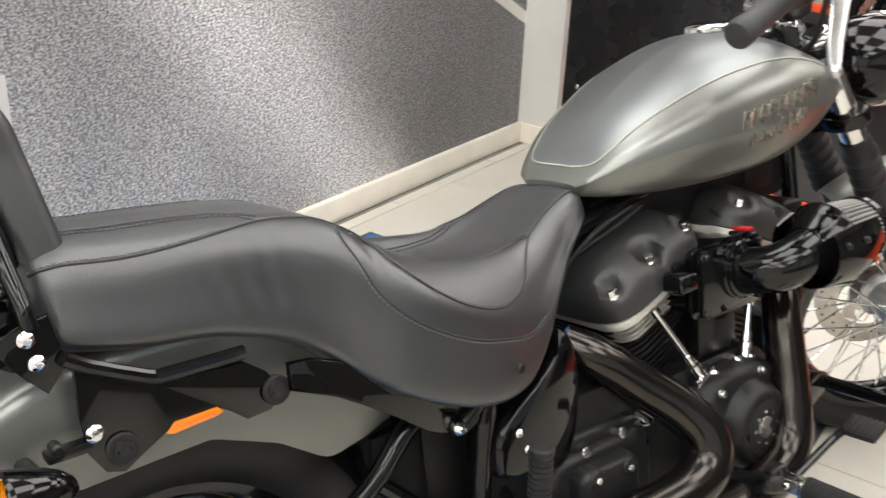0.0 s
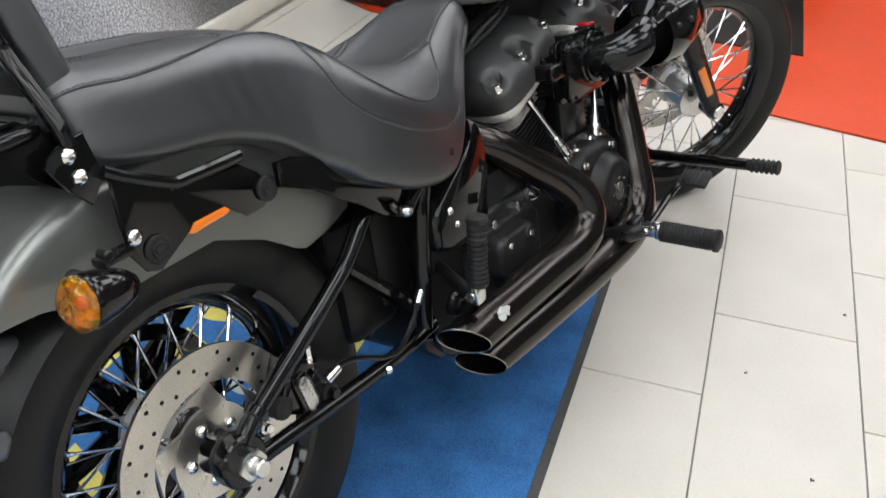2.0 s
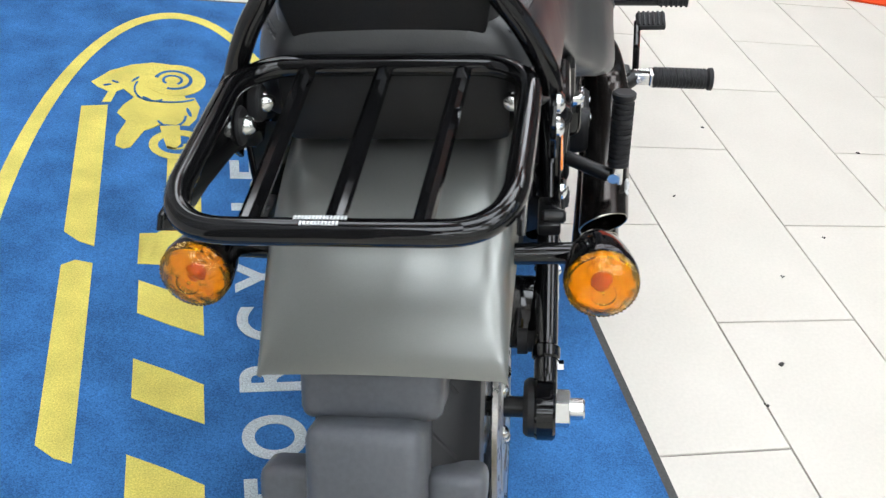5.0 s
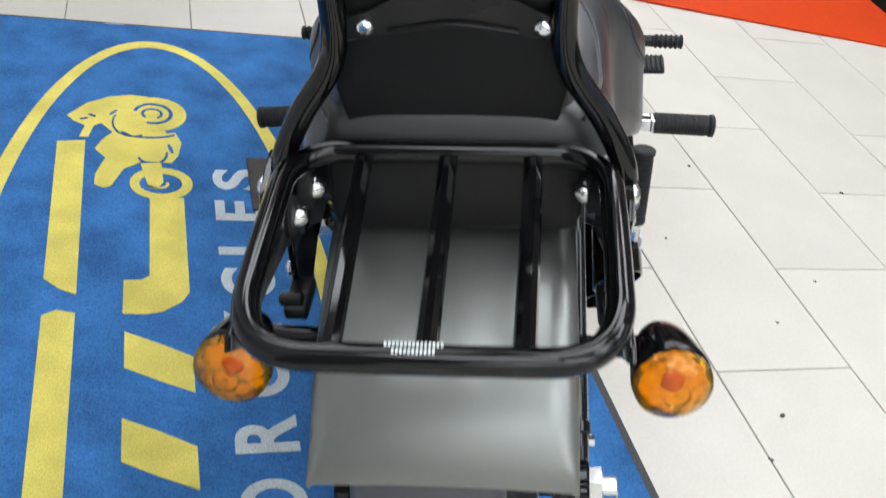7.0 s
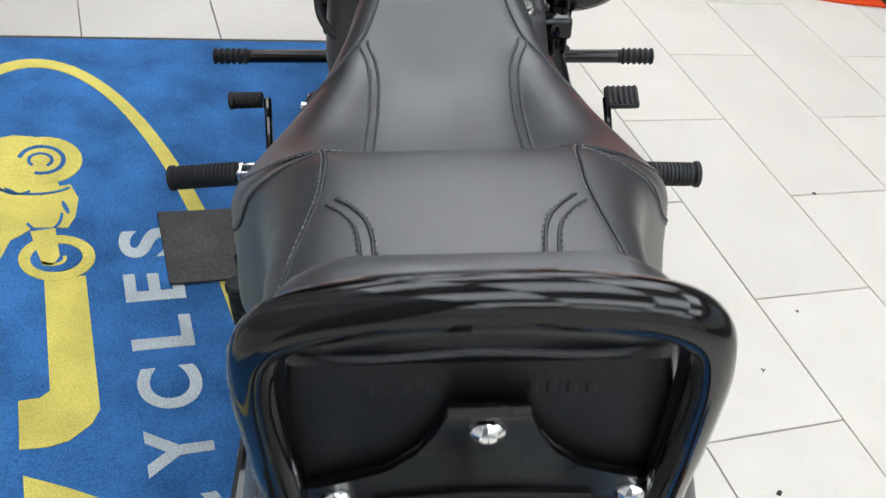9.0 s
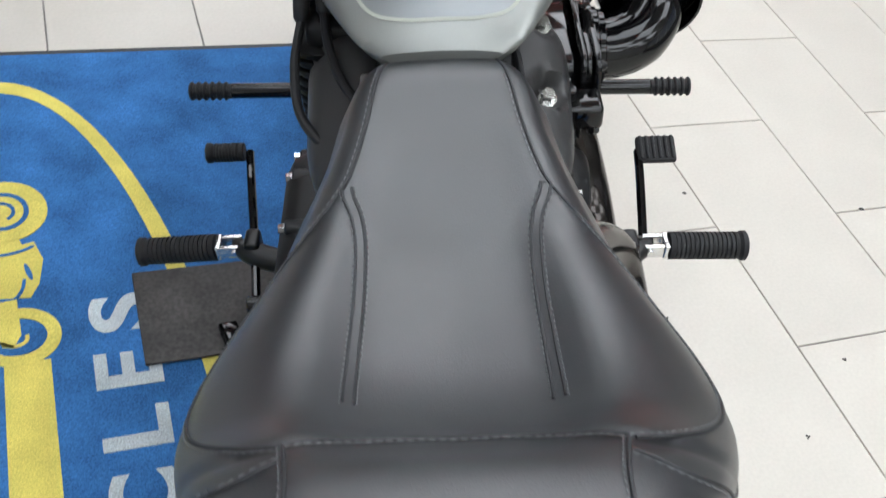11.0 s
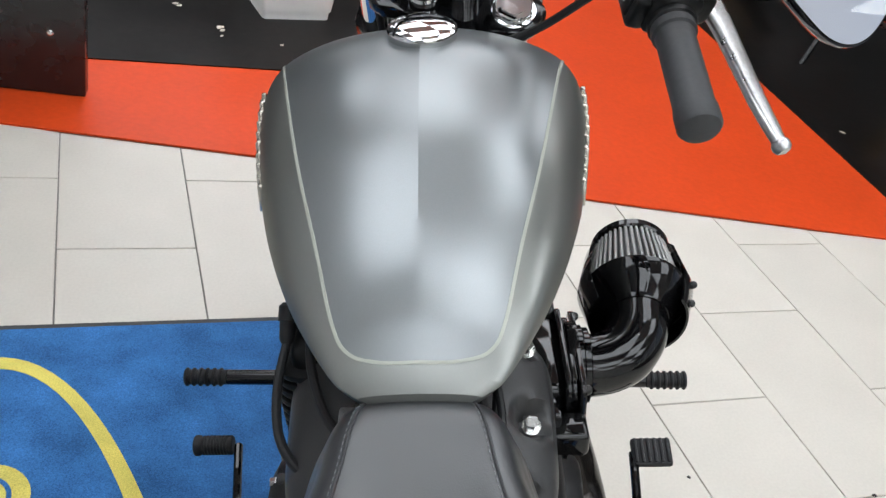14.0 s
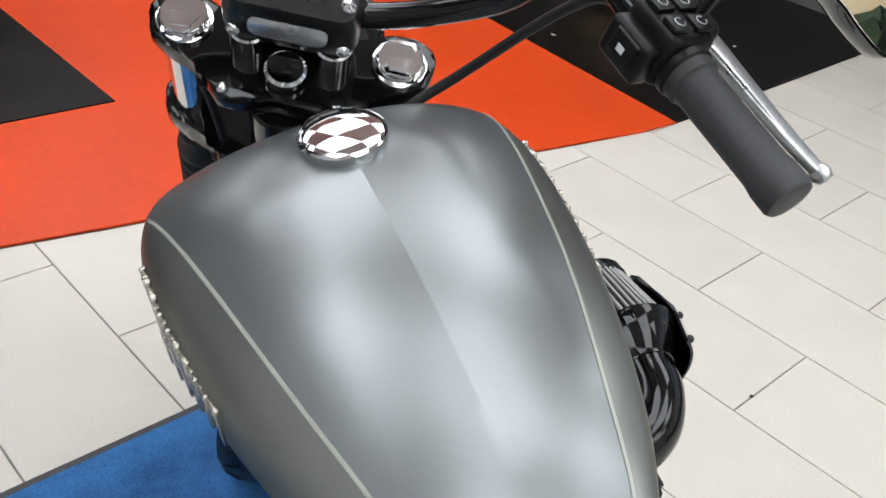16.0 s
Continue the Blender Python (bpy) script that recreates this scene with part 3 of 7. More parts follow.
BOARD = Matrix.Translation((-1.458, 2.5, 0)) @ pose(0, 0, 0, 0, 0, 8.0)
board = tagged(new("display_board"), "tall black laminate display board on the red floor", "display board")
bm = bmesh.new()
box(bm, (0, 0.03, 1.09), (0.86, 0.05, 2.165), 0.004)
bm.transform(BOARD)
part("panel", bm, BLACKBOARD, board)
bm = bmesh.new()
for x, z in ((0.34, 0.19), (0.36, 0.34), (-0.36, 0.3)):
    bolt(bm, (x, 0.005, z), (0, -1, 0), 0.009, 0.005, True)
bm.transform(BOARD)
parts("bolt", bm, ZINC, board)

# white bin with a black liner
BIN = Matrix.Translation((-0.6, 3.56, 0.0105)) @ pose(0, 0, 0, 0, 0, 25)
bin_ = tagged(new("waste_bin"), "white square waste bin with a black liner", "bin")
bm = bmesh.new()
skin(bm, [[Vector((x, y, z)) for x, y in rounded(s, s, 0.015, 3)] for z, s in ((0, 0.25), (0.03, 0.254), (0.032, 0.264), (0.6, 0.36), (0.602, 0.35), (0.3, 0.28))])
bm.transform(BIN)
part("body", bm, WHITE, bin_)
bm = bmesh.new()
rng = random.Random(4)
ringz = []
for k, (z, s) in enumerate(((0.5, 0.352), (0.55, 0.368), (0.6, 0.372), (0.615, 0.36), (0.6, 0.31), (0.52, 0.24))):
    ringz.append([Vector((x * (1 + 0.03 * rng.random()), y * (1 + 0.03 * rng.random()), z + 0.03 * (rng.random() - 0.5))) for x, y in rounded(s, s, 0.03, 6)])
skin(bm, ringz)
bm.transform(BIN)
part("liner", bm, BAG, bin_, "crumpled black bin liner")

# worn spots in the black paint, bare screed showing
for x, y, r in ((-0.972, 3.386, 0.018), (-0.955, 3.375, 0.014), (-0.785, 3.245, 0.02), (-0.772, 3.222, 0.016), (-0.765, 3.172, 0.01), (-0.562, 3.19, 0.012), (1.56, 3.36, 0.014), (2.277, 3.133, 0.012), (1.823, 2.71, 0.01)):
    bm = bmesh.new()
    rng = random.Random(int(1000 * (x + 5) + 77 * y))
    prism(bm, [(r * (0.6 + 0.6 * rng.random()) * math.cos(0.6283 * k), 0.55 * r * (0.6 + 0.6 * rng.random()) * math.sin(0.6283 * k)) for k in range(10)], 0.0012, Matrix.Translation((x, y, 0.0105 if x < 0 else 0.0066)) @ pose(0, 0, 0, 0, 0, 30 * (x + y)))
    tagged(part("worn_spot", bm, GROUT_PALE, smooth=False), "pale bare spot worn in the black floor paint", "floor wear", "worn spots")

# outer walls, window front, ceiling
# never in view; its white brightens what the rear mudguard reflects
grid_box("wall_back", -5.2, 4.1, -5.6, -5.4, 0.0, 2.9, WHITE, "unseen back wall, white to brighten reflections in the motorcycle's rear", "wall")
grid_box("wall_front", -5.2, 4.1, 8.4, 8.6, 0.0, 2.9, WALLPAINT, "grey far wall of the showroom", "wall")
grid_box("wall_far_left", -5.2, -5.0, -5.4, 8.4, 0.0, 2.9, WALLPAINT, "grey side wall of the showroom", "wall")
window = tagged(new("window_1"), "wide showroom window front over an added dark parapet", "window", kind="structure")
# tall dark parapet, added out of view to dim low reflections in the flanks
grid_box("window_sill", 3.9, 4.1, -5.4, 0.6, 0.0, 0.9, WALLPAINT, parent=window, kind="")
grid_box("window_head", 3.9, 4.1, -5.4, 0.6, 2.75, 2.9, WHITE, parent=window, kind="")
for k in range(5):
    w = -5.4 + 1.5 * k
    grid_box("window_frame", 3.92, 4.06, w - 0.04, w + 0.04, 0.9, 2.75, WHITE, parent=window, kind="")
    if k < 4:
        pane = grid_box("pane", 3.985, 3.995, w + 0.04, w + 1.46, 0.9, 2.75, GLASS, parent=window, kind="")
        pane.visible_shadow = False
# dark wall out of view, added so that seat and brackets reflect less light
grid_box("wall_right", 3.9, 4.1, 0.64, 8.4, 0.0, 2.9, WALLPAINT, "unseen dark wall added beside the window to darken reflections", "wall")
grid_box("ground", -60, 60, -60, 60, -0.3, -0.13, ASPHALT, "asphalt ground outside", "ground")
bm = bmesh.new()
rng = random.Random(9)
for k in range(900):
    u, w = 22 + 6 * rng.random(), -22 + 50 * rng.random()
    z = 0.1 + (0.7 + 1.3 * max(0.0, math.sin(w * 0.42)) ** 2) * rng.random() ** 1.2
    box(bm, (u, w, z), (0.9 * rng.random() + 0.3,) * 3, 0, Euler((rng.random() * 3, rng.random() * 3, 0)).to_matrix())
bm.transform(GRID)
tagged(part("hedge", bm, GREEN, smooth=False), "row of green trees outside the window front", "trees", kind="stuff")

CELL = 1.1
bm = bmesh.new()
box(bm, (-0.55, 1.4, 3.05), (9.3, 14.2, 0.2))
bm.transform(GRID)
tagged(part("ceiling", bm, CEILTILE), "white suspended ceiling with a chequer of lit panels", "ceiling", kind="structure")
panel = None
n = 0
for i in range(-4, 4):
    for j in range(-5, 8):
        u, w = i * CELL + 0.1, j * CELL + 0.1
        if (i + j) % 2 or u < -4.4 or u > 3.3 or w < -5 or w > 7.9:
            continue
        if panel is None:
            lamp = tagged(new("ceiling_light"), "square lit panel in the ceiling grid", "ceiling light", "ceiling lights")
            bm = bmesh.new()
            box(bm, (0, 0, 0.0), (CELL - 0.03, CELL - 0.03, 0.012), 0.002)
            part("diffuser", bm, LIGHTPANEL, lamp)
            bm = bmesh.new()
            h = CELL / 2 - 0.006
            for sx, sy, a, b in ((h, 0, 0.012, CELL), (-h, 0, 0.012, CELL), (0, h, CELL - 0.024, 0.012), (0, -h, CELL - 0.024, 0.012)):
                box(bm, (sx, sy, 0.0), (a, b, 0.02), 0.001)
            part("frame", bm, WHITE, lamp)
            lamp.matrix_basis = GRID @ Matrix.Translation((u, w, 2.936))
            panel = lamp
        else:
            copy_thing(panel, GRID @ Matrix.Translation((u, w, 2.936)))
        n += 1

# ---------------------------------------------------------------- the motorcycle, in its own axes: y ahead, rear axle over y = 0
LEAN = 12.5
bike = tagged(new("motorcycle"), "grey and black cruiser motorcycle leaning on its side stand", "motorcycle")
bike.matrix_basis = pose(0, 0, 0, 0, -LEAN, 0)
AX = 0.337   # rear axle height
SIDE = Matrix.Translation((-0.004, 0.016, -0.012))


# ---- fuel tank
TANK_Y = [0.696, 0.704, 0.72, 0.745, 0.785, 0.845, 0.92, 1.0, 1.06, 1.115, 1.16, 1.2, 1.23, 1.245]
TANK_TOP = [0.774, 0.784, 0.8, 0.824, 0.854, 0.888, 0.924, 0.949, 0.959, 0.952, 0.935, 0.909, 0.882, 0.865]
TANK_WIDE = [0.055, 0.072, 0.086, 0.102, 0.123, 0.146, 0.167, 0.182, 0.189, 0.19, 0.183, 0.166, 0.135, 0.08]
TANK_MID = [0.768, 0.774, 0.782, 0.79, 0.8, 0.81, 0.818, 0.824, 0.83, 0.838, 0.844, 0.848, 0.852, 0.856]
TANK_LOW = [0.758, 0.754, 0.75, 0.746, 0.743, 0.741, 0.742, 0.746, 0.755, 0.77, 0.788, 0.808, 0.828, 0.842]


def tank_half(y, n=56):
    top, wide, mid, low = (smooth_interp(y, TANK_Y, c) for c in (TANK_TOP, TANK_WIDE, TANK_MID, TANK_LOW))
    out = []
    for i in range(n + 1):
        t = i / n * math.pi / 2
        x, z = wide * math.sin(t) ** 0.93, mid + (top - mid) * math.cos(t) ** 0.86
        # a soft spine along the middle
        z += 0.0022 * math.exp(-abs(x) / 0.022) * max(0.15, min(1.0, (y - 0.7) / 0.12))
        x += 0.022 * wide * math.exp(-((t - 1.08) / 0.24) ** 2) * min(1.0, (y - 0.69) * 12)
        out.append(Vector((x, y, z)))
    m = n // 2
    for i in range(1, m + 1):
        t = i / m * math.pi / 2
        x = wide * (0.62 + 0.38 * math.cos(t) ** 0.8)
        z = mid - (mid - low) * math.sin(t) ** 1.25
        out.append(Vector((x - 0.006 * math.sin(2 * t), y, z)))
    out.append(Vector((0, y, low)))
    return out


def tank_point(y, x):
    """On the upper skin of the tank at y, x metres from the middle."""
    half = tank_half(y, 90)
    ax = max(abs(x), half[0].x)
    for a, b in zip(half, half[1:]):
        if a.x <= ax <= b.x:
            k = (ax - a.x) / max(1e-9, b.x - a.x)
            q = a.lerp(b, k)
            return Vector((x, y, q.z))
    return Vector((x, y, half[90].z))


bm = bmesh.new()
ys = [TANK_Y[0] + (TANK_Y[-1] - TANK_Y[0]) * (i / 60) for i in range(61)]
rings = []
for y in ys:
    h = tank_half(y)
    rings.append(h + [Vector((-v.x, v.y, v.z)) for v in h[-2:0:-1]])
skin(bm, rings)
tank = part("fuel_tank", bm, PAINT, bike, "satin dark grey teardrop fuel tank", angle=9)


def ribbon(bm, points, normals, wide, high):
    """A thin painted line that follows a skin."""
    rows = []
    k = len(points)
    for i in range(k):
        d = (points[min(k - 1, i + 1)] - points[max(0, i - 1)]).normalized()
        s = d.cross(normals[i]).normalized()
        rows.append([bm.verts.new(points[i] + s * a + normals[i] * b) for a, b in ((-wide / 2, -0.002), (-wide / 2, high), (wide / 2, high), (wide / 2, -0.002))])
    for a, b in zip(rows, rows[1:]):
        for j in range(3):
            bm.faces.new((a[j], a[j + 1], b[j + 1], b[j]))


def tank_normal(p):
    e = 0.003
    dx = tank_point(p.y, p.x + e) - tank_point(p.y, p.x - e)
    dy = tank_point(p.y + e, p.x) - tank_point(p.y - e, p.x)
    return dx.cross(dy).normalized()


line = [(0.168, 1.15), (0.157, 1.085), (0.141, 1.0), (0.12, 0.9), (0.096, 0.81), (0.079, 0.748), (0.064, 0.724), (0.036, 0.7155), (0.0, 0.7145)]
line = line + [(-x, y) for x, y in line[-2::-1]]
path = spline([(x, y, 0) for x, y in line], 10)
pts = [tank_point(min(1.22, q.y), q.x) for q in path]
bm = bmesh.new()
ribbon(bm, pts, [tank_normal(q) for q in pts], 0.0032, 0.0014)
part("pinstripe", bm, CREAM, tank, "thin cream pinstripe")
# the panel inside the stripe has a bluer coat
half_line = spline([(x, y, 0) for x, y in line[:9]], 10)
edge_x, edge_w = [q.x for q in half_line][::-1], [q.y for q in half_line][::-1]
bm = bmesh.new()
rows = []
for i in range(71):
    y = 0.7155 + (1.215 - 0.7155) * (i / 70) ** 1.25
    wide = float(np.interp(min(y, 1.15), edge_w, edge_x))
    ks = [k / 14 for k in range(-14, 15)]
    rows.append([])
    for k in ks:
        p = tank_point(y, wide * k)
        rows[-1].append(bm.verts.new(p + tank_normal(p) * 0.0007))
for a, b in zip(rows, rows[1:]):
    for j in range(28):
        bm.faces.new((a[j], a[j + 1], b[j + 1], b[j]))
part("tank_panel", bm, PANELPAINT, tank, "blue-grey satin panel inside the pinstripe", angle=9)
# raised maker's badges on both sides, as plain strokes
for side in (1, -1):
    bm = bmesh.new()
    rng = random.Random(3)
    for row, (y0, y1, dz, h) in enumerate(((0.94, 1.1, 0.018, 0.029), (0.96, 1.06, -0.014, 0.028))):
        y = y0
        while y < y1:
            wdt = 0.012 + 0.004 * rng.random()
            zc = 0.818 + dz + 0.22 * (y - 0.945)
            half = tank_half(y, 60)
            a, b = min(zip(half[40:], half[41:]), key=lambda ab: abs(ab[0].z - zc) + abs(ab[1].z - zc))
            q = a.lerp(b, max(0.0, min(1.0, (zc - a.z) / (b.z - a.z if abs(b.z - a.z) > 1e-6 else 1e-6))))
            nx = 0.0008
            for k, (oy, oz, sy, sz) in enumerate(((0, 0, 0.0055, h), (wdt * 0.5, h * 0.4, wdt, 0.0055), (wdt * 0.55, -0.002, wdt * 0.8, 0.005), (wdt * 0.9, h * 0.12, 0.005, h * 0.7))):
                if k and rng.random() < 0.25:
                    continue
                box(bm, (side * (q.x + nx - 0.001), y + oy, zc + oz), (0.006, sy, sz), 0.0012, Euler((radians(-10), 0, side * radians(-7))).to_matrix())
            y += wdt + 0.0035
    parts("badge_stroke", bm, BADGE, tank, "raised antique nickel maker's badge")
bm = bmesh.new()
lathe(bm, (0.002, 1.078, 0.95), (0.002, 1.076, 1.0), [(0, 0.036), (0.006, 0.0385), (0.016, 0.0395), (0.019, 0.039), (0.0208, 0.0372), (0.0225, 0.034), (0.0248, 0.026), (0.0263, 0.015), (0.0268, 0.0)], 48)
part("filler_cap", bm, CHROME, tank, "domed chrome filler cap")

# ---- seat
SEAT = [
    # y, top middle, panel half width, panel edge z, widest half, its z, bottom half, bottom z
    (-0.085, 0.79, 0.05, 0.788, 0.07, 0.782, 0.075, 0.772),
    (-0.078, 0.835, 0.062, 0.832, 0.088, 0.812, 0.1, 0.765),
    (-0.05, 0.856, 0.072, 0.85, 0.109, 0.822, 0.122, 0.758),
    (0.02, 0.855, 0.075, 0.846, 0.117, 0.816, 0.13, 0.744),
    (0.1, 0.848, 0.074, 0.842, 0.122, 0.814, 0.134, 0.734),
    (0.18, 0.838, 0.08, 0.834, 0.127, 0.802, 0.138, 0.705),
    (0.235, 0.826, 0.092, 0.822, 0.143, 0.781, 0.149, 0.662),
    (0.262, 0.812, 0.098, 0.81, 0.159, 0.764, 0.168, 0.64),
    (0.29, 0.78, 0.102, 0.793, 0.174, 0.744, 0.186, 0.62),
    (0.33, 0.738, 0.108, 0.764, 0.187, 0.718, 0.196, 0.598),
    (0.38, 0.71, 0.112, 0.742, 0.191, 0.691, 0.2, 0.578),
    (0.43, 0.699, 0.11, 0.729, 0.186, 0.671, 0.198, 0.57),
    (0.48, 0.697, 0.103, 0.722, 0.17, 0.661, 0.186, 0.578),
    (0.53, 0.703, 0.093, 0.719, 0.147, 0.664, 0.165, 0.612),
    (0.58, 0.722, 0.081, 0.729, 0.121, 0.686, 0.136, 0.655),
    (0.63, 0.748, 0.066, 0.75, 0.096, 0.718, 0.107, 0.69),
    (0.67, 0.765, 0.057, 0.763, 0.082, 0.742, 0.09, 0.72),
    (0.695, 0.766, 0.048, 0.763, 0.068, 0.75, 0.072, 0.732),
    (0.706, 0.758, 0.035, 0.756, 0.05, 0.748, 0.052, 0.74),
]
SY = [r[0] for r in SEAT]
COLS = list(zip(*SEAT))


def seat_half(y, n=5):
    zc, wt, zt, wm, zm, wb, zb = (smooth_interp(y, SY, c) for c in COLS[1:])
    pts = [(0, zc), (wt * 0.55, zc + (zt - zc) * 0.3), (wt, zt), (wt + 0.62 * (wm - wt), zt - 0.36 * (zt - zm)), (wm, zm), (wm + 0.62 * (wb - wm), zm - 0.5 * (zm - zb)), (wb, zb), (wb - 0.02, zb - 0.012)]
    return spline([(x, y, z) for x, z in pts], n)


def seat_at(y, s):
    """On the seat's skin: s = 0 the middle, 2 the panel edge, 4 the widest line, 6 the lower edge."""
    h = seat_half(y, 20)
    sign = -1 if s < 0 else 1
    k = min(len(h) - 2.001, abs(s) * 20)
    q = h[int(k)].lerp(h[int(k) + 1], k - int(k))
    return Vector((sign * q.x, q.y, q.z))


def seat_normal(y, s):
    e = 0.05
    a = seat_at(y, s + e) - seat_at(y, s - e)
    b = seat_at(min(0.705, y + 0.004), s) - seat_at(max(-0.082, y - 0.004), s)
    n = a.cross(b).normalized()
    return n if n.z > -0.2 else -n


def cross_y(x):
    return 0.305 - 0.024 * min(1.0, abs(x) / 0.105) ** 2


bm = bmesh.new()
rings = []
for i in range(161):
    y = SY[0] + (SY[-1] - SY[0]) * i / 160
    h = seat_half(y)
    # soft folds in the leather on both flanks
    h = [Vector((v.x + 0.0014 * math.sin((y + 0.35 * v.z) * 215) * math.exp(-((y - 0.15) / 0.05) ** 2 - ((v.z - 0.775) / 0.03) ** 2) * (v.x > 0.08), v.y, v.z)) for v in h]
    # shallow groove under the seam that crosses the front of the pillion pad
    h = [Vector((v.x, v.y, v.z - 0.0035 * math.exp(-((y - cross_y(v.x)) / 0.006) ** 2))) for v in h]
    rings.append(h + [Vector((-v.x, v.y, v.z)) for v in h[::-1][:-1]])
skin(bm, rings)
seat = part("seat", bm, LEATHER, bike, "black leather two-up seat with stitched panels", angle=75)


bm = bmesh.new()
box(bm, (0, -0.072, 0.775), (0.19, 0.036, 0.075), 0.012)
part("seat_pan", bm, VINYL, seat, "plain black seat pan edge")


def seam(points, r=0.0015, name="piping"):
    """A raised seam through (y, s) on the seat, with the needle's stitches beside it."""
    bm, dashes = bmesh.new(), bmesh.new()
    path = spline([(a, b, 0) for a, b in points], 10)
    pts, ns = [], []
    for q in path:
        y = max(-0.08, min(0.704, q.x))
        ns.append(seat_normal(y, q.y))
        pts.append(seat_at(y, q.y) + ns[-1] * 0.0004)
    ways = [(pts[min(len(pts) - 1, i + 1)] - pts[max(0, i - 1)]).normalized() for i in range(len(pts))]
    sides = [d.cross(n) for d, n in zip(ways, ns)]
    for off in (-1, 1) if name == "double_seam" else (0,):
        tube(bm, [p + w * 0.0042 * off for p, w in zip(pts, sides)], r, 6)
    for off in (-1, 1) if name == "double_seam" else (1,):
        gone, last = 0.0, None
        fine = [p + w * (0.0062 if name == "double_seam" else 0.0034) * off + n * 0.0003 for p, w, n in zip(pts, sides, ns)]
        for a, b in zip(fine, fine[1:]):
            ln = (b - a).length
            while gone < ln and ln > 1e-6:
                p, d = a + (b - a) * (gone / ln), (b - a) / ln
                tube(dashes, [p, p + d * 0.0036], 0.0006, 4)
                gone += 0.0066
            gone -= ln
    tagged(part("stitching", dashes, THREAD, seat, "fine grey stitches"), kind="stuff")
    return part(name, bm, STITCH, seat)


def at_x(y, x):
    """The (y, s) of the seat's skin that lies x metres from the middle."""
    best = min((abs(seat_at(y, k / 50).x - abs(x)), k / 50) for k in range(0, 241))
    return y, best[1] * (1 if x > 0 else -1)


for s in (1, -1):
    # edge of the rider's panel, from the tank round the hip
    seam([(y, s * k) for y, k in ((0.70, 2.1), (0.674, 2.05), (0.629, 2.0), (0.594, 2.0), (0.57, 2.15), (0.535, 2.85), (0.512, 3.3), (0.48, 3.6), (0.431, 3.8), (0.375, 3.8), (0.335, 3.55), (0.307, 3.1), (0.287, 2.5), (0.281, 2.05))])
    seam([(y, s * k) for y, k in ((0.572, 2.0), (0.563, 1.88), (0.545, 1.6), (0.517, 1.4), (0.466, 1.25), (0.41, 1.2), (0.352, 1.2))], 0.0013, "double_seam")
    # edge of the pillion panel
    seam([at_x(y, s * x) for y, x in ((0.281, 0.099), (0.257, 0.094), (0.234, 0.091), (0.2, 0.09), (0.164, 0.095), (0.123, 0.104), (0.078, 0.11), (0.027, 0.11), (-0.018, 0.108), (-0.045, 0.104), (-0.07, 0.092))])
    seam([at_x(y, s * x) for y, x in ((0.176, 0.083), (0.16, 0.07), (0.14, 0.06), (0.1, 0.0555), (0.03, 0.055), (-0.06, 0.05))], 0.0013, "double_seam")
    # low seam along the flank
    seam([(y, s * k) for y, k in ((0.268, 2.0), (0.257, 2.65), (0.256, 3.3), (0.262, 3.9), (0.272, 4.3), (0.29, 4.5), (0.32, 4.6), (0.375, 4.62), (0.438, 4.6), (0.49, 4.8), (0.53, 5.0))], 0.0012)
seam([at_x(cross_y(x), x) if x else (cross_y(0), 0.0) for x in (-0.1, -0.075, -0.05, -0.025, 0, 0.025, 0.05, 0.075, 0.1)], 0.0014)
bm = bmesh.new()
for s in (1, -1):
    bolt(bm, seat_at(0.452, s * 5.4), (s, 0, 0.1), 0.0065, 0.003, True)
parts("seat_screw", bm, VINYL, seat)

# ---- rear mudguard
PLACE = SIDE
GUARD_Y = [-0.249, -0.24, -0.222, -0.185, -0.12, -0.05, 0.03, 0.12, 0.2, 0.25, 0.305]
GUARD_Z = [0.628, 0.642, 0.666, 0.698, 0.729, 0.746, 0.753, 0.742, 0.705, 0.665, 0.605]
SKIRT_Y = [-0.249, -0.22, -0.17, -0.08, 0.0, 0.067, 0.145, 0.198, 0.21, 0.222, 0.26, 0.305]
SKIRT_Z = [0.623, 0.636, 0.634, 0.61, 0.613, 0.615, 0.582, 0.545, 0.5405, 0.5415, 0.549, 0.565]


def guard_section(y, inset):
    top, low, w = smooth_interp(y, GUARD_Y, GUARD_Z) - inset, float(np.interp(y, SKIRT_Y, SKIRT_Z)), 0.099 - inset
    low = min(low, top - 0.004)
    r = min(0.024, max(0.004, (top - low) * 0.8))
    half = [(0, top + 0.003), (w * 0.4, top + 0.0025), (w - r, top)]
    half += [(w - r + r * math.sin(a), top - r + r * math.cos(a)) for a in (radians(15 * k) for k in range(1, 7))]
    half += [(w, max(low, top - r) * 0.5 + low * 0.5), (w, low)]
    return half


bm = bmesh.new()
outer, inner = [], []
for i in range(61):
    y = GUARD_Y[0] + (GUARD_Y[-1] - GUARD_Y[0]) * i / 60
    for keep, inset in ((outer, 0.0), (inner, 0.003)):
        h = [Vector((x, y, z)) for x, z in guard_section(y, inset)]
        keep.append([Vector((-v.x, v.y, v.z)) for v in h[:0:-1]] + h)
rings = [a + b[::-1] for a, b in zip(outer, inner)]
skin(bm, rings)
guard = part("rear_mudguard", bm, PAINT, bike, "satin dark grey bobbed rear mudguard", angle=50)
bm = bmesh.new()
lathe(bm, (-0.008, -0.045, 0.748), (-0.008, -0.052, 0.80), [(0, 0.008), (0.004, 0.008), (0.006, 0.006), (0.012, 0.0085), (0.018, 0.0085), (0.02, 0.006), (0.024, 0.0085), (0.028, 0.005)], 18)
part("seat_stud", bm, RUBBER, guard)


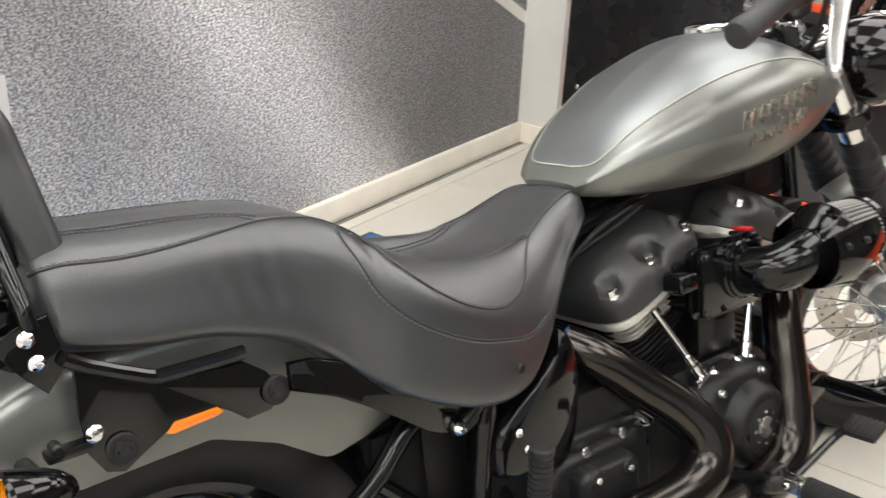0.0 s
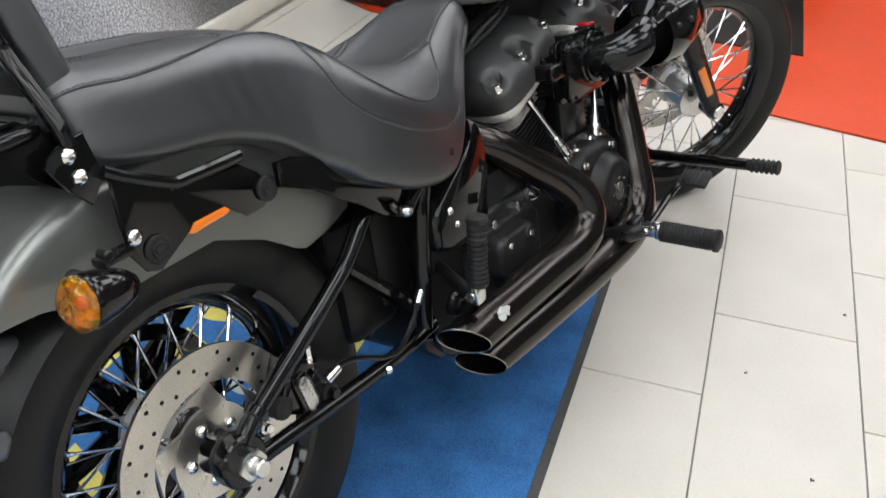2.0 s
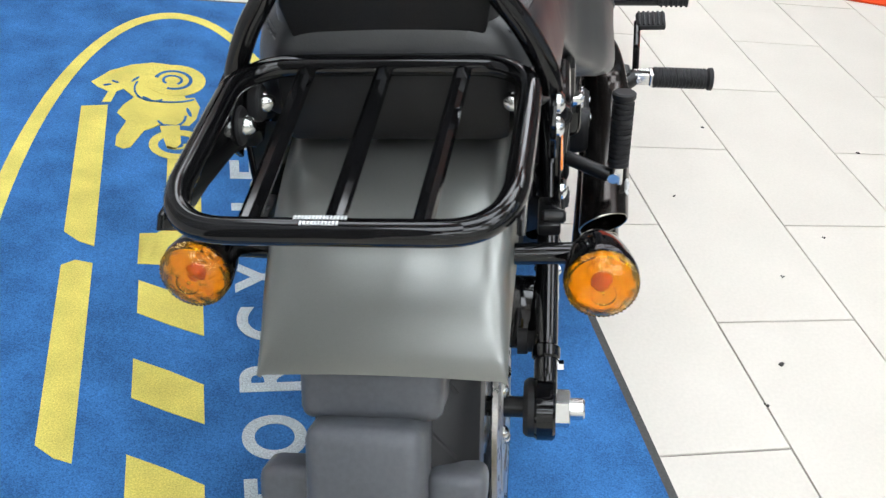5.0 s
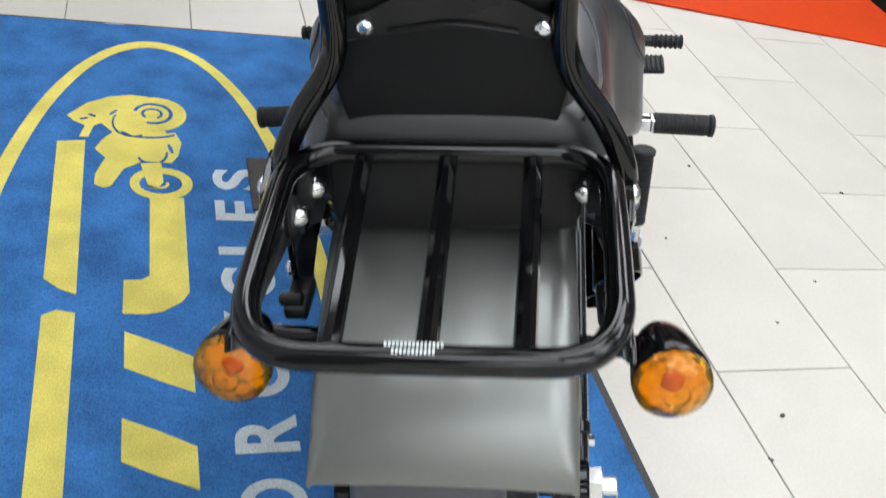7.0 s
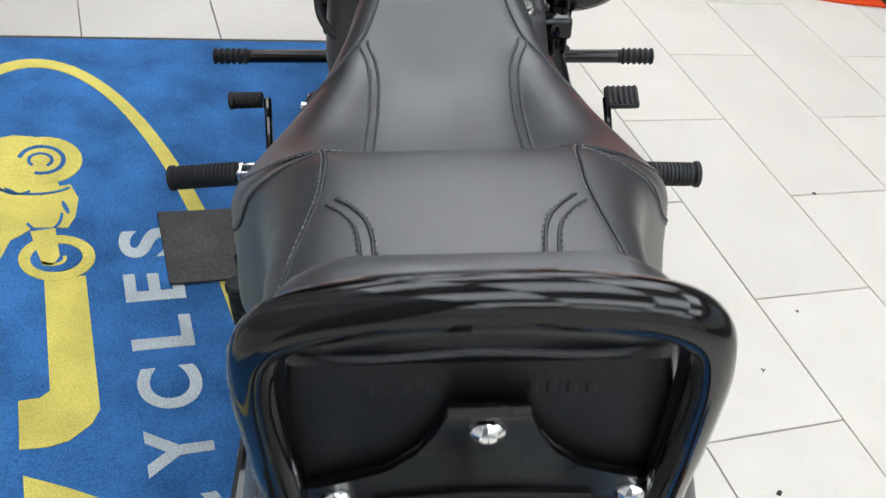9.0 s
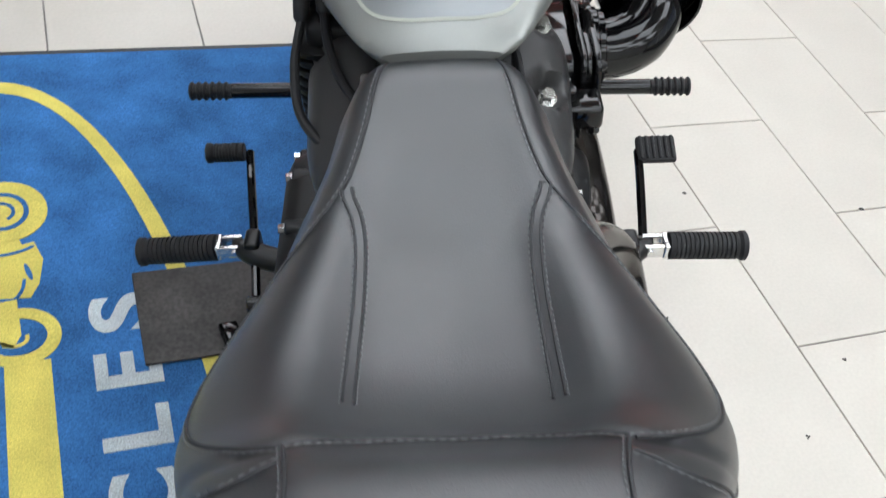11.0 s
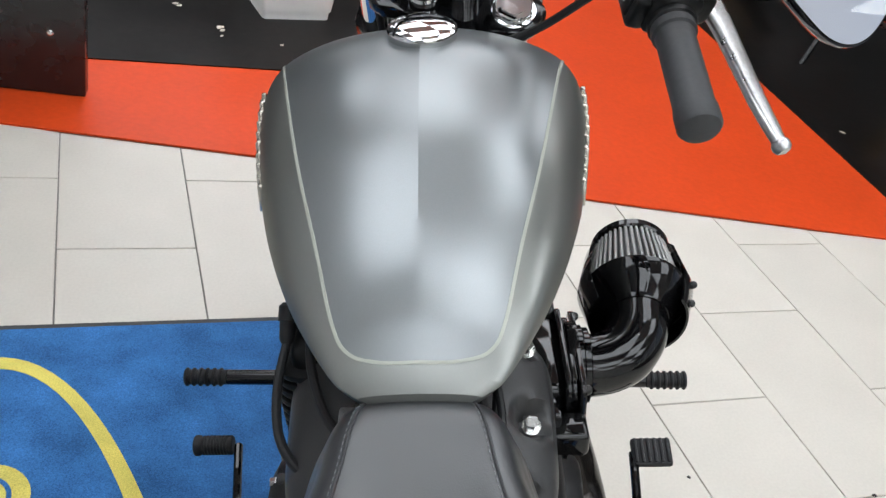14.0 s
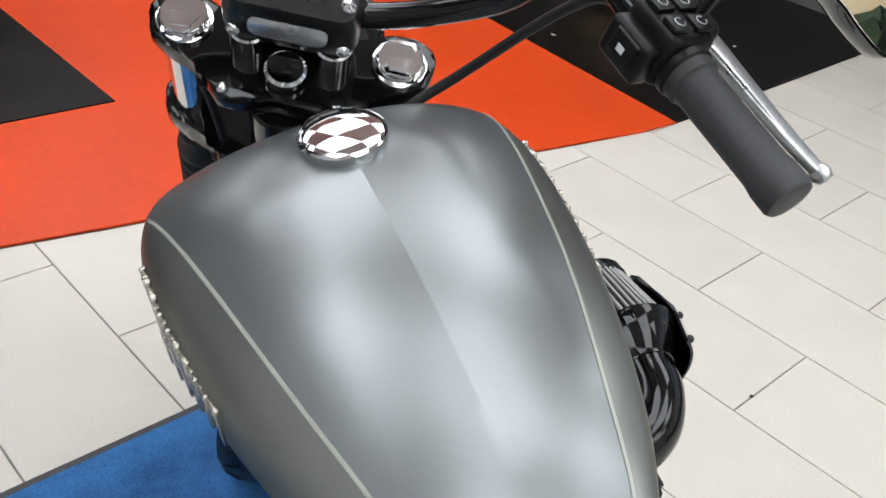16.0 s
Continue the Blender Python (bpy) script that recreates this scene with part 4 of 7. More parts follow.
# ---- wheels
def make_wheel(name, parent, m, radius, half, rim_r, spokes, spoke_len_out, hub_w, disc_side, disc_r, label):
    """Wheel about the x axis at the origin, then moved by m."""
    bm = bmesh.new()
    prof = [(-half * 0.72, rim_r - 0.004), (-half * 0.74, rim_r + 0.008), (-half * 0.6, rim_r + 0.006), (-half * 0.45, rim_r - 0.012), (-half * 0.2, rim_r - 0.022), (0, rim_r - 0.024), (half * 0.2, rim_r - 0.022), (half * 0.45, rim_r - 0.012),
            (half * 0.6, rim_r + 0.006), (half * 0.74, rim_r + 0.008), (half * 0.72, rim_r - 0.004), (half * 0.5, rim_r - 0.02), (half * 0.22, rim_r - 0.03), (0, rim_r - 0.032), (-half * 0.22, rim_r - 0.03), (-half * 0.5, rim_r - 0.02)]
    n = 64
    skin(bm, [[Vector((x, r * math.cos(2 * math.pi * i / n), r * math.sin(2 * math.pi * i / n))) for x, r in prof] for i in range(n + 1)], True, False)
    bmesh.ops.remove_doubles(bm, verts=bm.verts, dist=1e-5)
    bm.transform(m)
    wheel = part(name, bm, GLOSS, parent, label)
    bm = bmesh.new()
    prof = [(-half * 0.66, rim_r), (-half * 0.86, rim_r + 0.018), (-half, rim_r + (radius - rim_r) * 0.5), (-half * 0.97, rim_r + (radius - rim_r) * 0.7)]
    for a in range(-60, 61, 12):
        t = radians(a)
        prof.append((half * 0.98 * math.sin(t), radius - half * 0.62 * (1 - math.cos(t))))
    prof += [(half * 0.97, rim_r + (radius - rim_r) * 0.7), (half, rim_r + (radius - rim_r) * 0.5), (half * 0.86, rim_r + 0.018), (half * 0.66, rim_r)]
    skin(bm, [[Vector((x, r * math.cos(2 * math.pi * i / 96), r * math.sin(2 * math.pi * i / 96))) for x, r in prof] for i in range(97)], True, False)
    bmesh.ops.remove_doubles(bm, verts=bm.verts, dist=1e-5)
    bm.transform(m)
    part("tyre", bm, TYRE, wheel, "black rubber tyre")
    # tread grooves as slanted dark sipes standing just proud of the crown
    bm = bmesh.new()
    for k in range(36):
        for s in (1, -1):
            a = 2 * math.pi * (k + (0.5 if s > 0 else 0)) / 36
            pts = []
            for j in range(5):
                t = radians(12 + 9 * j)
                r = radius - half * 0.62 * (1 - math.cos(t)) + 0.0002
                b = a + 0.03 * j
                pts.append(Vector((s * half * 0.98 * math.sin(t), r * math.cos(b), r * math.sin(b))))
            tube(bm, pts, 0.0022, 5, flat=0.5)
    bm.transform(m)
    tread = part("tread_pattern", bm, RUBBER, wheel)
    tagged(tread, kind="stuff")
    bm = bmesh.new()
    lathe(bm, (-hub_w, 0, 0), (hub_w, 0, 0), [(0, 0.036), (0.003, 0.054), (0.012, 0.056), (0.016, 0.046), (0.02, 0.042), (0.03, 0.044), (hub_w, 0.044), (2 * hub_w - 0.03, 0.044), (2 * hub_w - 0.02, 0.042), (2 * hub_w - 0.016, 0.046), (2 * hub_w - 0.012, 0.056), (2 * hub_w - 0.003, 0.054), (2 * hub_w, 0.036)], 40)
    bm.transform(m)
    part("hub", bm, ALU, wheel, "bare aluminium hub")
    for k in range(spokes):
        a = 2 * math.pi * k / spokes
        s = 1 if k % 2 else -1
        sweep = 0.33 * (1 if (k // 2) % 2 else -1)
        p0 = Vector((s * (hub_w - 0.008), 0.047 * math.cos(a), 0.047 * math.sin(a)))
        b = a + sweep
        p1 = Vector((s * half * 0.12, (rim_r - 0.028) * math.cos(b), (rim_r - 0.028) * math.sin(b)))
        bm = bmesh.new()
        tube(bm, [p0, p0.lerp(p1, 0.88), p0.lerp(p1, 0.885), p1], [0.0022, 0.0022, 0.0036, 0.0036], 8)
        bm.transform(m)
        part("spoke", bm, CHROME, wheel)
    if disc_side:
        bm = bmesh.new()
        x = disc_side * (hub_w + 0.016)
        n = 96
        outer_r, inner_r = disc_r, disc_r * 0.66
        for x0, x1, r0, r1 in ((x - 0.0028, x + 0.0028, inner_r, outer_r),):
            skin(bm, [[Vector((a, r * math.cos(2 * math.pi * i / n), r * math.sin(2 * math.pi * i / n))) for a, r in ((x0, r0), (x0, r1), (x1, r1), (x1, r0))] for i in range(n + 1)], True, False)
        bmesh.ops.remove_doubles(bm, verts=bm.verts, dist=1e-5)
        bm.transform(m)
        disc = part("brake_disc", bm, DISC, wheel, "drilled steel brake disc")
        # swept arms and the carrier in the middle
        for k in range(5):
            bm = bmesh.new()
            edge = []
            for w in (1, -1):
                for q in (range(9) if w > 0 else range(8, -1, -1)):
                    q = q / 8
                    r = disc_r * (0.42 + 0.26 * q)
                    a = 2 * math.pi * k / 5 + 0.62 * q ** 1.3 + w * (0.36 - 0.14 * math.sin(math.pi * min(1, q * 1.1)) + 0.08 * q)
                    edge.append((r * math.cos(a), r * math.sin(a)))
            prism(bm, edge, 0.005, Matrix.Translation((x, 0, 0)) @ XSIDE, 0.0)
            bm.transform(m)
            part("disc_arm", bm, DISC, disc)
        bm = bmesh.new()
        skin(bm, [[Vector((x + a, r * math.cos(2 * math.pi * i / 48), r * math.sin(2 * math.pi * i / 48))) for a, r in ((-0.0027, 0.03), (-0.0027, disc_r * 0.45), (0.0027, disc_r * 0.45), (0.0027, 0.03))] for i in range(49)], True, False)
        bm.transform(m)
        part("disc_carrier", bm, DISC, disc)
        bm = bmesh.new()
        for k in range(40):
            a, r = 2 * math.pi * k / 40, disc_r * (0.75 + 0.085 * (k % 3))
            q = Vector((x, r * math.cos(a), r * math.sin(a)))
            rod(bm, q - Vector((0.0032, 0, 0)), q + Vector((0.0032, 0, 0)), 0.0032, 8)
        bm.transform(m)
        parts("drill_hole", bm, PLASTIC, disc)
        bm = bmesh.new()
        for k in range(5):
            a = 2 * math.pi * (k + 0.5) / 5
            q = Vector((x + disc_side * 0.003, 0.04 * math.cos(a), 0.04 * math.sin(a)))
            bolt(bm, q, (disc_side, 0, 0), 0.008, 0.006, True)
        bm.transform(m)
        parts("disc_bolt", bm, ZINC, disc)
    return wheel


make_wheel("rear_wheel", bike, Matrix.Translation((0, 0, AX)), 0.322, 0.074, 0.212, 40, 0, 0.06, 1, 0.146, "gloss black wire-spoked rear wheel")
bm = bmesh.new()
lathe(bm, (-0.07, 0, AX), (0.16, 0, AX), [(0, 0.012), (0.17, 0.012), (0.1705, 0.03), (0.176, 0.034), (0.194, 0.034), (0.2, 0.026), (0.201, 0.012), (0.23, 0.011)], 24)
part("axle", bm, SATIN, bike)
bm = bmesh.new()
lathe(bm, (0.13, 0, AX), (0.18, 0, AX), [(0, 0.025), (0.004, 0.025), (0.0045, 0.0225), (0.022, 0.0225), (0.0235, 0.019)], 6)
rod(bm, (0.15, 0, AX), (0.17, 0, AX), 0.0125, 20, 0.002)
part("axle_nut", bm, ZINC, bike, "bare zinc axle nut")

# ---- swing arm and frame
bm = bmesh.new()
for s in (1, -1):
    x = 0.125 * s
    tube(bm, spline([(x, 0.0, 0.345), (x, 0.03, 0.375), (x, 0.13, 0.43), (x, 0.245, 0.497), (x * 0.98, 0.30, 0.545), (x * 0.9, 0.36, 0.58)], 6), 0.0135, 12)
    tube(bm, spline([(x, 0.0, 0.318), (x, 0.05, 0.32), (x, 0.29, 0.312), (x * 0.98, 0.42, 0.318)], 6), 0.0125, 12)
    lathe(bm, (x - 0.012, 0, AX), (x + 0.012, 0, AX), [(0, 0.034), (0.003, 0.037), (0.021, 0.037), (0.024, 0.034)], 28)
    tube(bm, [(x * 0.95, 0.25, 0.5), (x * 0.95, 0.33, 0.42), (x * 0.95, 0.42, 0.32)], 0.012, 10)
swing = part("swing_arm", bm, GLOSS, bike, "gloss black tubular swing arm")
for s in (1, -1):
    bm = bmesh.new()
    lathe(bm, (0.125 * s, 0.036, 0.379), (0.125 * s, 0.052, 0.388), [(0, 0.0145), (0.002, 0.0165), (0.014, 0.0165), (0.016, 0.0145)], 20)
    part("weld_collar", bm, GLOSS, swing)
    bm = bmesh.new()
    bolt(bm, (0.136 * s, 0.043, 0.363), (s, 0, 0), 0.0075, 0.008)
    part("adjuster_bolt", bm, CHROME, swing)
bm = bmesh.new()
for s in (1, -1):
    tube(bm, spline([(0.1 * s, 0.4, 0.3), (0.11 * s, 0.46, 0.28), (0.115 * s, 0.7, 0.18), (0.1 * s, 1.0, 0.16), (0.075 * s, 1.16, 0.24), (0.06 * s, 1.22, 0.45), (0.045 * s, 1.23, 0.7), (0.03 * s, 1.22, 0.86)], 6), 0.016, 12)
    tube(bm, spline([(0.12 * s, 0.40, 0.32), (0.135 * s, 0.405, 0.45), (0.14 * s, 0.43, 0.58), (0.10 * s, 0.52, 0.68), (0.05 * s, 0.7, 0.72), (0.035 * s, 1.0, 0.78), (0.03 * s, 1.2, 0.88)], 6), 0.015, 12)
part("frame", bm, GLOSS, bike, "gloss black tubular frame")
bm = bmesh.new()
prism(bm, [(0.145, 0.693), (0.175, 0.69), (0.21, 0.677), (0.245, 0.655), (0.275, 0.632), (0.34, 0.6), (0.415, 0.56), (0.395, 0.535), (0.372, 0.524), (0.32, 0.55), (0.275, 0.586), (0.24, 0.615), (0.2, 0.636), (0.145, 0.66)], 0.012, Matrix.Translation((0.146, 0, 0)) @ XSIDE, 0.004)
prism(bm, [(0.145, 0.693), (0.175, 0.69), (0.21, 0.677), (0.245, 0.655), (0.275, 0.632), (0.34, 0.6), (0.415, 0.56), (0.395, 0.535), (0.372, 0.524), (0.32, 0.55), (0.275, 0.586), (0.24, 0.615), (0.2, 0.636), (0.145, 0.66)], 0.012, Matrix.Translation((-0.146, 0, 0)) @ XSIDE, 0.004)
tube(bm, [(0.15, 0.36, 0.535), (0.158, 0.46, 0.615)], 0.012, 12)
parts("mudguard_strut", bm, BRACKET, bike, "gloss black mudguard strut cover")
bm = bmesh.new()
bolt(bm, (0.154, 0.36, 0.543), (1, 0, 0), 0.0105, 0.014, True)
bolt(bm, (0.17, 0.4585, 0.614), (1, 0, 0), 0.008, 0.006, True)
parts("strut_bolt", bm, CHROME, bike)

# bracket plates on both sides of the mudguard
PLATE = [(-0.072, 0.757), (-0.05, 0.738), (0.003, 0.708), (0.1, 0.706), (0.125, 0.687), (0.138, 0.667), (0.137, 0.653), (0.125, 0.642), (0.096, 0.64), (0.068, 0.665), (0.011, 0.661), (-0.023, 0.641), (-0.04, 0.63), (-0.058, 0.636),
         (-0.072, 0.66), (-0.074, 0.70)]
for s in (1, -1):
    bm = bmesh.new()
    prism(bm, PLATE, 0.006, Matrix.Translation((0.134 * s, 0, 0)) @ XSIDE, 0.0015)
    bracket = part("side_bracket", bm, BRACKET, bike, "gloss black bracket plate beside the mudguard")
    bm = bmesh.new()
    tube(bm, [(0.137 * s, -0.078, 0.762), (0.138 * s, -0.06, 0.75), (0.138 * s, -0.03, 0.7345), (0.138 * s, -0.004, 0.722), (0.138 * s, 0.008, 0.718), (0.138 * s, 0.05, 0.717), (0.138 * s, 0.102, 0.7165)], 0.0078, 10)
    part("bracket_rail", bm, GLOSS, bracket)
    bm = bmesh.new()
    for y, z in ((0.133, 0.663), (-0.04, 0.656)):
        lathe(bm, (0.134 * s, y, z), (0.16 * s, y, z), [(0, 0.0165), (0.006, 0.017), (0.0075, 0.0155), (0.0065, 0.0125), (0.0065, 0.0105), (0.0105, 0.0095), (0.0115, 0.006), (0.0085, 0.005), (0.0085, 0.0)], 28)
    parts("docking_grommet", bm, RUBBER, bracket)
    bm = bmesh.new()
    bolt(bm, (0.137 * s, -0.063, 0.68), (s, 0, 0), 0.0095, 0.006, True)
    part("bracket_bolt", bm, CHROME, bracket)
    bm = bmesh.new()
    prism(bm, [(0.006, 0.6575), (0.016, 0.667), (0.064, 0.668), (0.07, 0.661), (0.062, 0.6585), (0.012, 0.655)], 0.004, Matrix.Translation((0.1375 * s, 0, -0.002)) @ XSIDE, 0.001)
    part("side_reflector", bm, REFLECTOR, bracket, "amber side reflector strip")
    bm = bmesh.new()
    prism(bm, [(-0.083, 0.808), (-0.1, 0.804), (-0.115, 0.798), (-0.127, 0.796), (-0.135, 0.784), (-0.124, 0.765), (-0.113, 0.75), (-0.096, 0.731), (-0.072, 0.757), (-0.08, 0.785)], 0.006, Matrix.Translation((0.132 * s - 0.002, 0, 0)) @ XSIDE, 0.0015)
    part("upright_bracket", bm, BRACKET, bracket)
    bm = bmesh.new()
    for y, z in ((-0.107, 0.789), (-0.101, 0.764)):
        bolt(bm, (0.135 * s - 0.002, y, z), (s, 0, 0), 0.0085, 0.006, True)
    parts("upright_bolt", bm, CHROME, bracket)

# ---- passenger backrest and rack
PLACE = Matrix.Translation((-0.002, 0, 0))
CX = 0.0
backrest = new("backrest")
backrest.parent = bike
half_path = [(0.127, -0.084, 0.784), (0.122, -0.086, 0.805), (0.105, -0.09, 0.84), (0.083, -0.093, 0.874), (0.0755, -0.097, 0.903), (0.0745, -0.106, 0.95), (0.0725, -0.114, 1.0), (0.063, -0.118, 1.024), (0.036, -0.12, 1.034), (0.0, -0.121, 1.037)]
loop = half_path + [(-x, y, z) for x, y, z in half_path[-2::-1]]
bm = bmesh.new()
tube(bm, spline(loop, 8), 0.0092, 14)
part("upright_hoop", bm, GLOSS, backrest, "gloss black tubular hoop")
bm = bmesh.new()
rings = []
for k in range(25):
    t = k / 24
    z = 0.814 + 0.202 * t
    w = 0.094 - 0.014 * min(1, t * 1.6) - 0.004 * t - 0.026 * max(0, (t - 0.8) / 0.2) ** 2.5
    w -= 0.01 * max(0, 1 - t * 10) ** 2
    thick = 0.05 * (1 - 0.55 * max(0, (t - 0.7) / 0.3) ** 2.2) * (1 - 0.3 * max(0, 1 - t * 9) ** 2)
    yb = -0.082 - 0.19 * (z - 0.88) + 0.008 * max(0, (t - 0.8) / 0.2) ** 2
    rings.append([Vector((x, yb + thick / 2 + y, z)) for x, y in rounded(2 * w, thick, thick * 0.4, 6)])
skin(bm, rings)
part("pad", bm, LEATHER, backrest, "black leather backrest pad", angle=70)
bm = bmesh.new()
for z, w, r in ((0.995, 0.07, 0.0014), (0.826, 0.086, 0.003)):
    y = -0.0835 - 0.19 * (z - 0.88)
    tube(bm, spline([(-w, y + 0.01, z - 0.005), (-w * 0.6, y, z), (0, y - 0.0005, z + 0.003), (w * 0.6, y, z), (w, y + 0.01, z - 0.005)], 6), r, 6)
parts("pad_piping", bm, STITCH, backrest)
bm = bmesh.new()
rings = []
for k in range(17):
    z = 0.822 + 0.172 * k / 16
    t = (z - 0.814) / 0.202
    w = 0.086 - 0.013 * min(1, t * 1.6) - 0.003 * t - 0.01 * max(0, 1 - k / 3) - 0.006 * max(0, 1 - (16 - k) / 3)
    yb = -0.0838 - 0.19 * (z - 0.88) + 0.008 * max(0, (t - 0.8) / 0.2) ** 2
    rings.append([Vector((x, yb + y, z)) for x, y in rounded(2 * w, 0.006, 0.0028, 3)])
skin(bm, rings)
part("pad_backing", bm, VINYL, backrest, "plain black vinyl backing")
# moulded marks on the pad's back, as plain bars
bm = bmesh.new()
for x in (-0.038, -0.031, -0.024, -0.016, 0.018, 0.025, 0.032, 0.039):
    z = 0.98
    box(bm, (x, -0.0858 - 0.19 * (z - 0.88), z), (0.004, 0.003, 0.008), 0.0008)
tagged(part("moulded_mark", bm, VINYL, backrest, "row of small moulded bars"), kind="stuff")
PLACE = Matrix(((1.07, 0, 0, 0.001), (0, 1, -0.19, 0.041 + 0.19 * 0.926), (0, 0, 1, -0.018), (0, 0, 0, 1)))
bm = bmesh.new()
BK = Matrix.Translation((CX, -0.1385, 0)) @ Matrix(((1, 0, 0, 0), (0, 0, -1, 0), (0, 1, 0, 0), (0, 0, 0, 1)))
prism(bm, [(-0.07, 0.914), (-0.068, 0.932), (-0.05, 0.937), (-0.034, 0.946), (-0.023, 0.96), (-0.017, 0.976), (-0.013, 0.994), (0.013, 0.994), (0.017, 0.976), (0.023, 0.96), (0.034, 0.946), (0.05, 0.937), (0.068, 0.932), (0.07, 0.914), (0.04, 0.921), (0.0, 0.926), (-0.04, 0.921)], 0.004, BK, 0.001)
tube(bm, spline([(CX - 0.04, -0.141, 0.923), (CX, -0.142, 0.929), (CX + 0.04, -0.141, 0.923)], 6), 0.002, 6)
tube(bm, [(CX - 0.013, -0.142, 0.995), (CX + 0.013, -0.142, 0.995)], 0.003, 8)
part("pad_bracket", bm, SATIN, backrest)
bm = bmesh.new()
for x, z in ((-0.054, 0.926), (0.055, 0.926), (0.0, 0.981)):
    bolt(bm, (CX + x, -0.14, z), (0, -1, 0.1), 0.0066, 0.006, True)
parts("pad_bolt", bm, CHROME, backrest)

PLACE = Matrix.Translation((0.002, 0.018, -0.025))
rack = new("luggage_rack")
rack.parent = bike
bm = bmesh.new()
CX = -0.006
outline = [(0.104, -0.119, 0.831), (0.1125, -0.14, 0.832), (0.113, -0.17, 0.832), (0.112, -0.2, 0.832), (0.11, -0.25, 0.832), (0.1075, -0.283, 0.832), (0.098, -0.307, 0.831), (0.078, -0.32, 0.83), (0.04, -0.322, 0.83), (0, -0.322, 0.83)]
path = outline + [(-x, y, z) for x, y, z in outline[-2::-1]]
path += [(-0.088, -0.108, 0.832), (-0.06, -0.106, 0.833), (0.06, -0.106, 0.833), (0.088, -0.108, 0.832)]
tube(bm, [q + Vector((CX, 0, 0)) for q in spline(path, 6, True)], 0.0088, 14, True)
part("rack_hoop", bm, GLOSS, rack, "gloss black tubular rack hoop")
for x in (-0.061, 0.0, 0.061):
    bm = bmesh.new()
    tube(bm, [(CX + x, -0.112, 0.83), (CX + x * 0.94, -0.22, 0.83), (CX + x * 0.88, -0.32, 0.83)], 0.0068, 10)
    part("rack_bar", bm, GLOSS, rack)
for s in (1, -1):
    bm = bmesh.new()
    prism(bm, [(-0.1, 0.828), (-0.305, 0.829), (-0.312, 0.822), (-0.29, 0.806), (-0.23, 0.802), (-0.171, 0.792), (-0.14, 0.781), (-0.122, 0.768), (-0.1, 0.762), (-0.086, 0.772), (-0.084, 0.81)], 0.005, Matrix.Translation((CX + 0.1125 * s, 0, 0)) @ XSIDE, 0.001)
    part("rack_side", bm, GLOSS, rack)
    for x, y, z in ((0.109, -0.112, 0.804), (0.116, -0.146, 0.802))[:1 if s > 0 else 2]:
        bm = bmesh.new()
        lathe(bm, (CX + x * s, y, z), (CX + (x - 0.02) * s, y, z), [(0, 0.0155), (0.007, 0.0155), (0.0085, 0.014), (0.0085, 0)], 24)
        washer = part("rack_washer", bm, RUBBER, rack)
        bm = bmesh.new()
        bolt(bm, (CX + (x - 0.0085) * s, y, z), (-s, 0, 0.15), 0.008, 0.009, True)
        part("rack_bolt", bm, ZINC, washer, "domed zinc bolt")
bm = bmesh.new()
for row, (z0, n) in enumerate(((0.0, 11), (0.005, 15))):
    rng = random.Random(row)
    for k in range(n):
        box(bm, (CX - 0.005 + (k - n / 2) * 0.0022, -0.322 - 0.0025 + row * 0.005, 0.8388 - 0.0004 * (1 - row)), (0.0014, 0.0036, 0.0008))
tagged(part("load_label", bm, PRINT, rack, "small white printed load label"), kind="stuff")


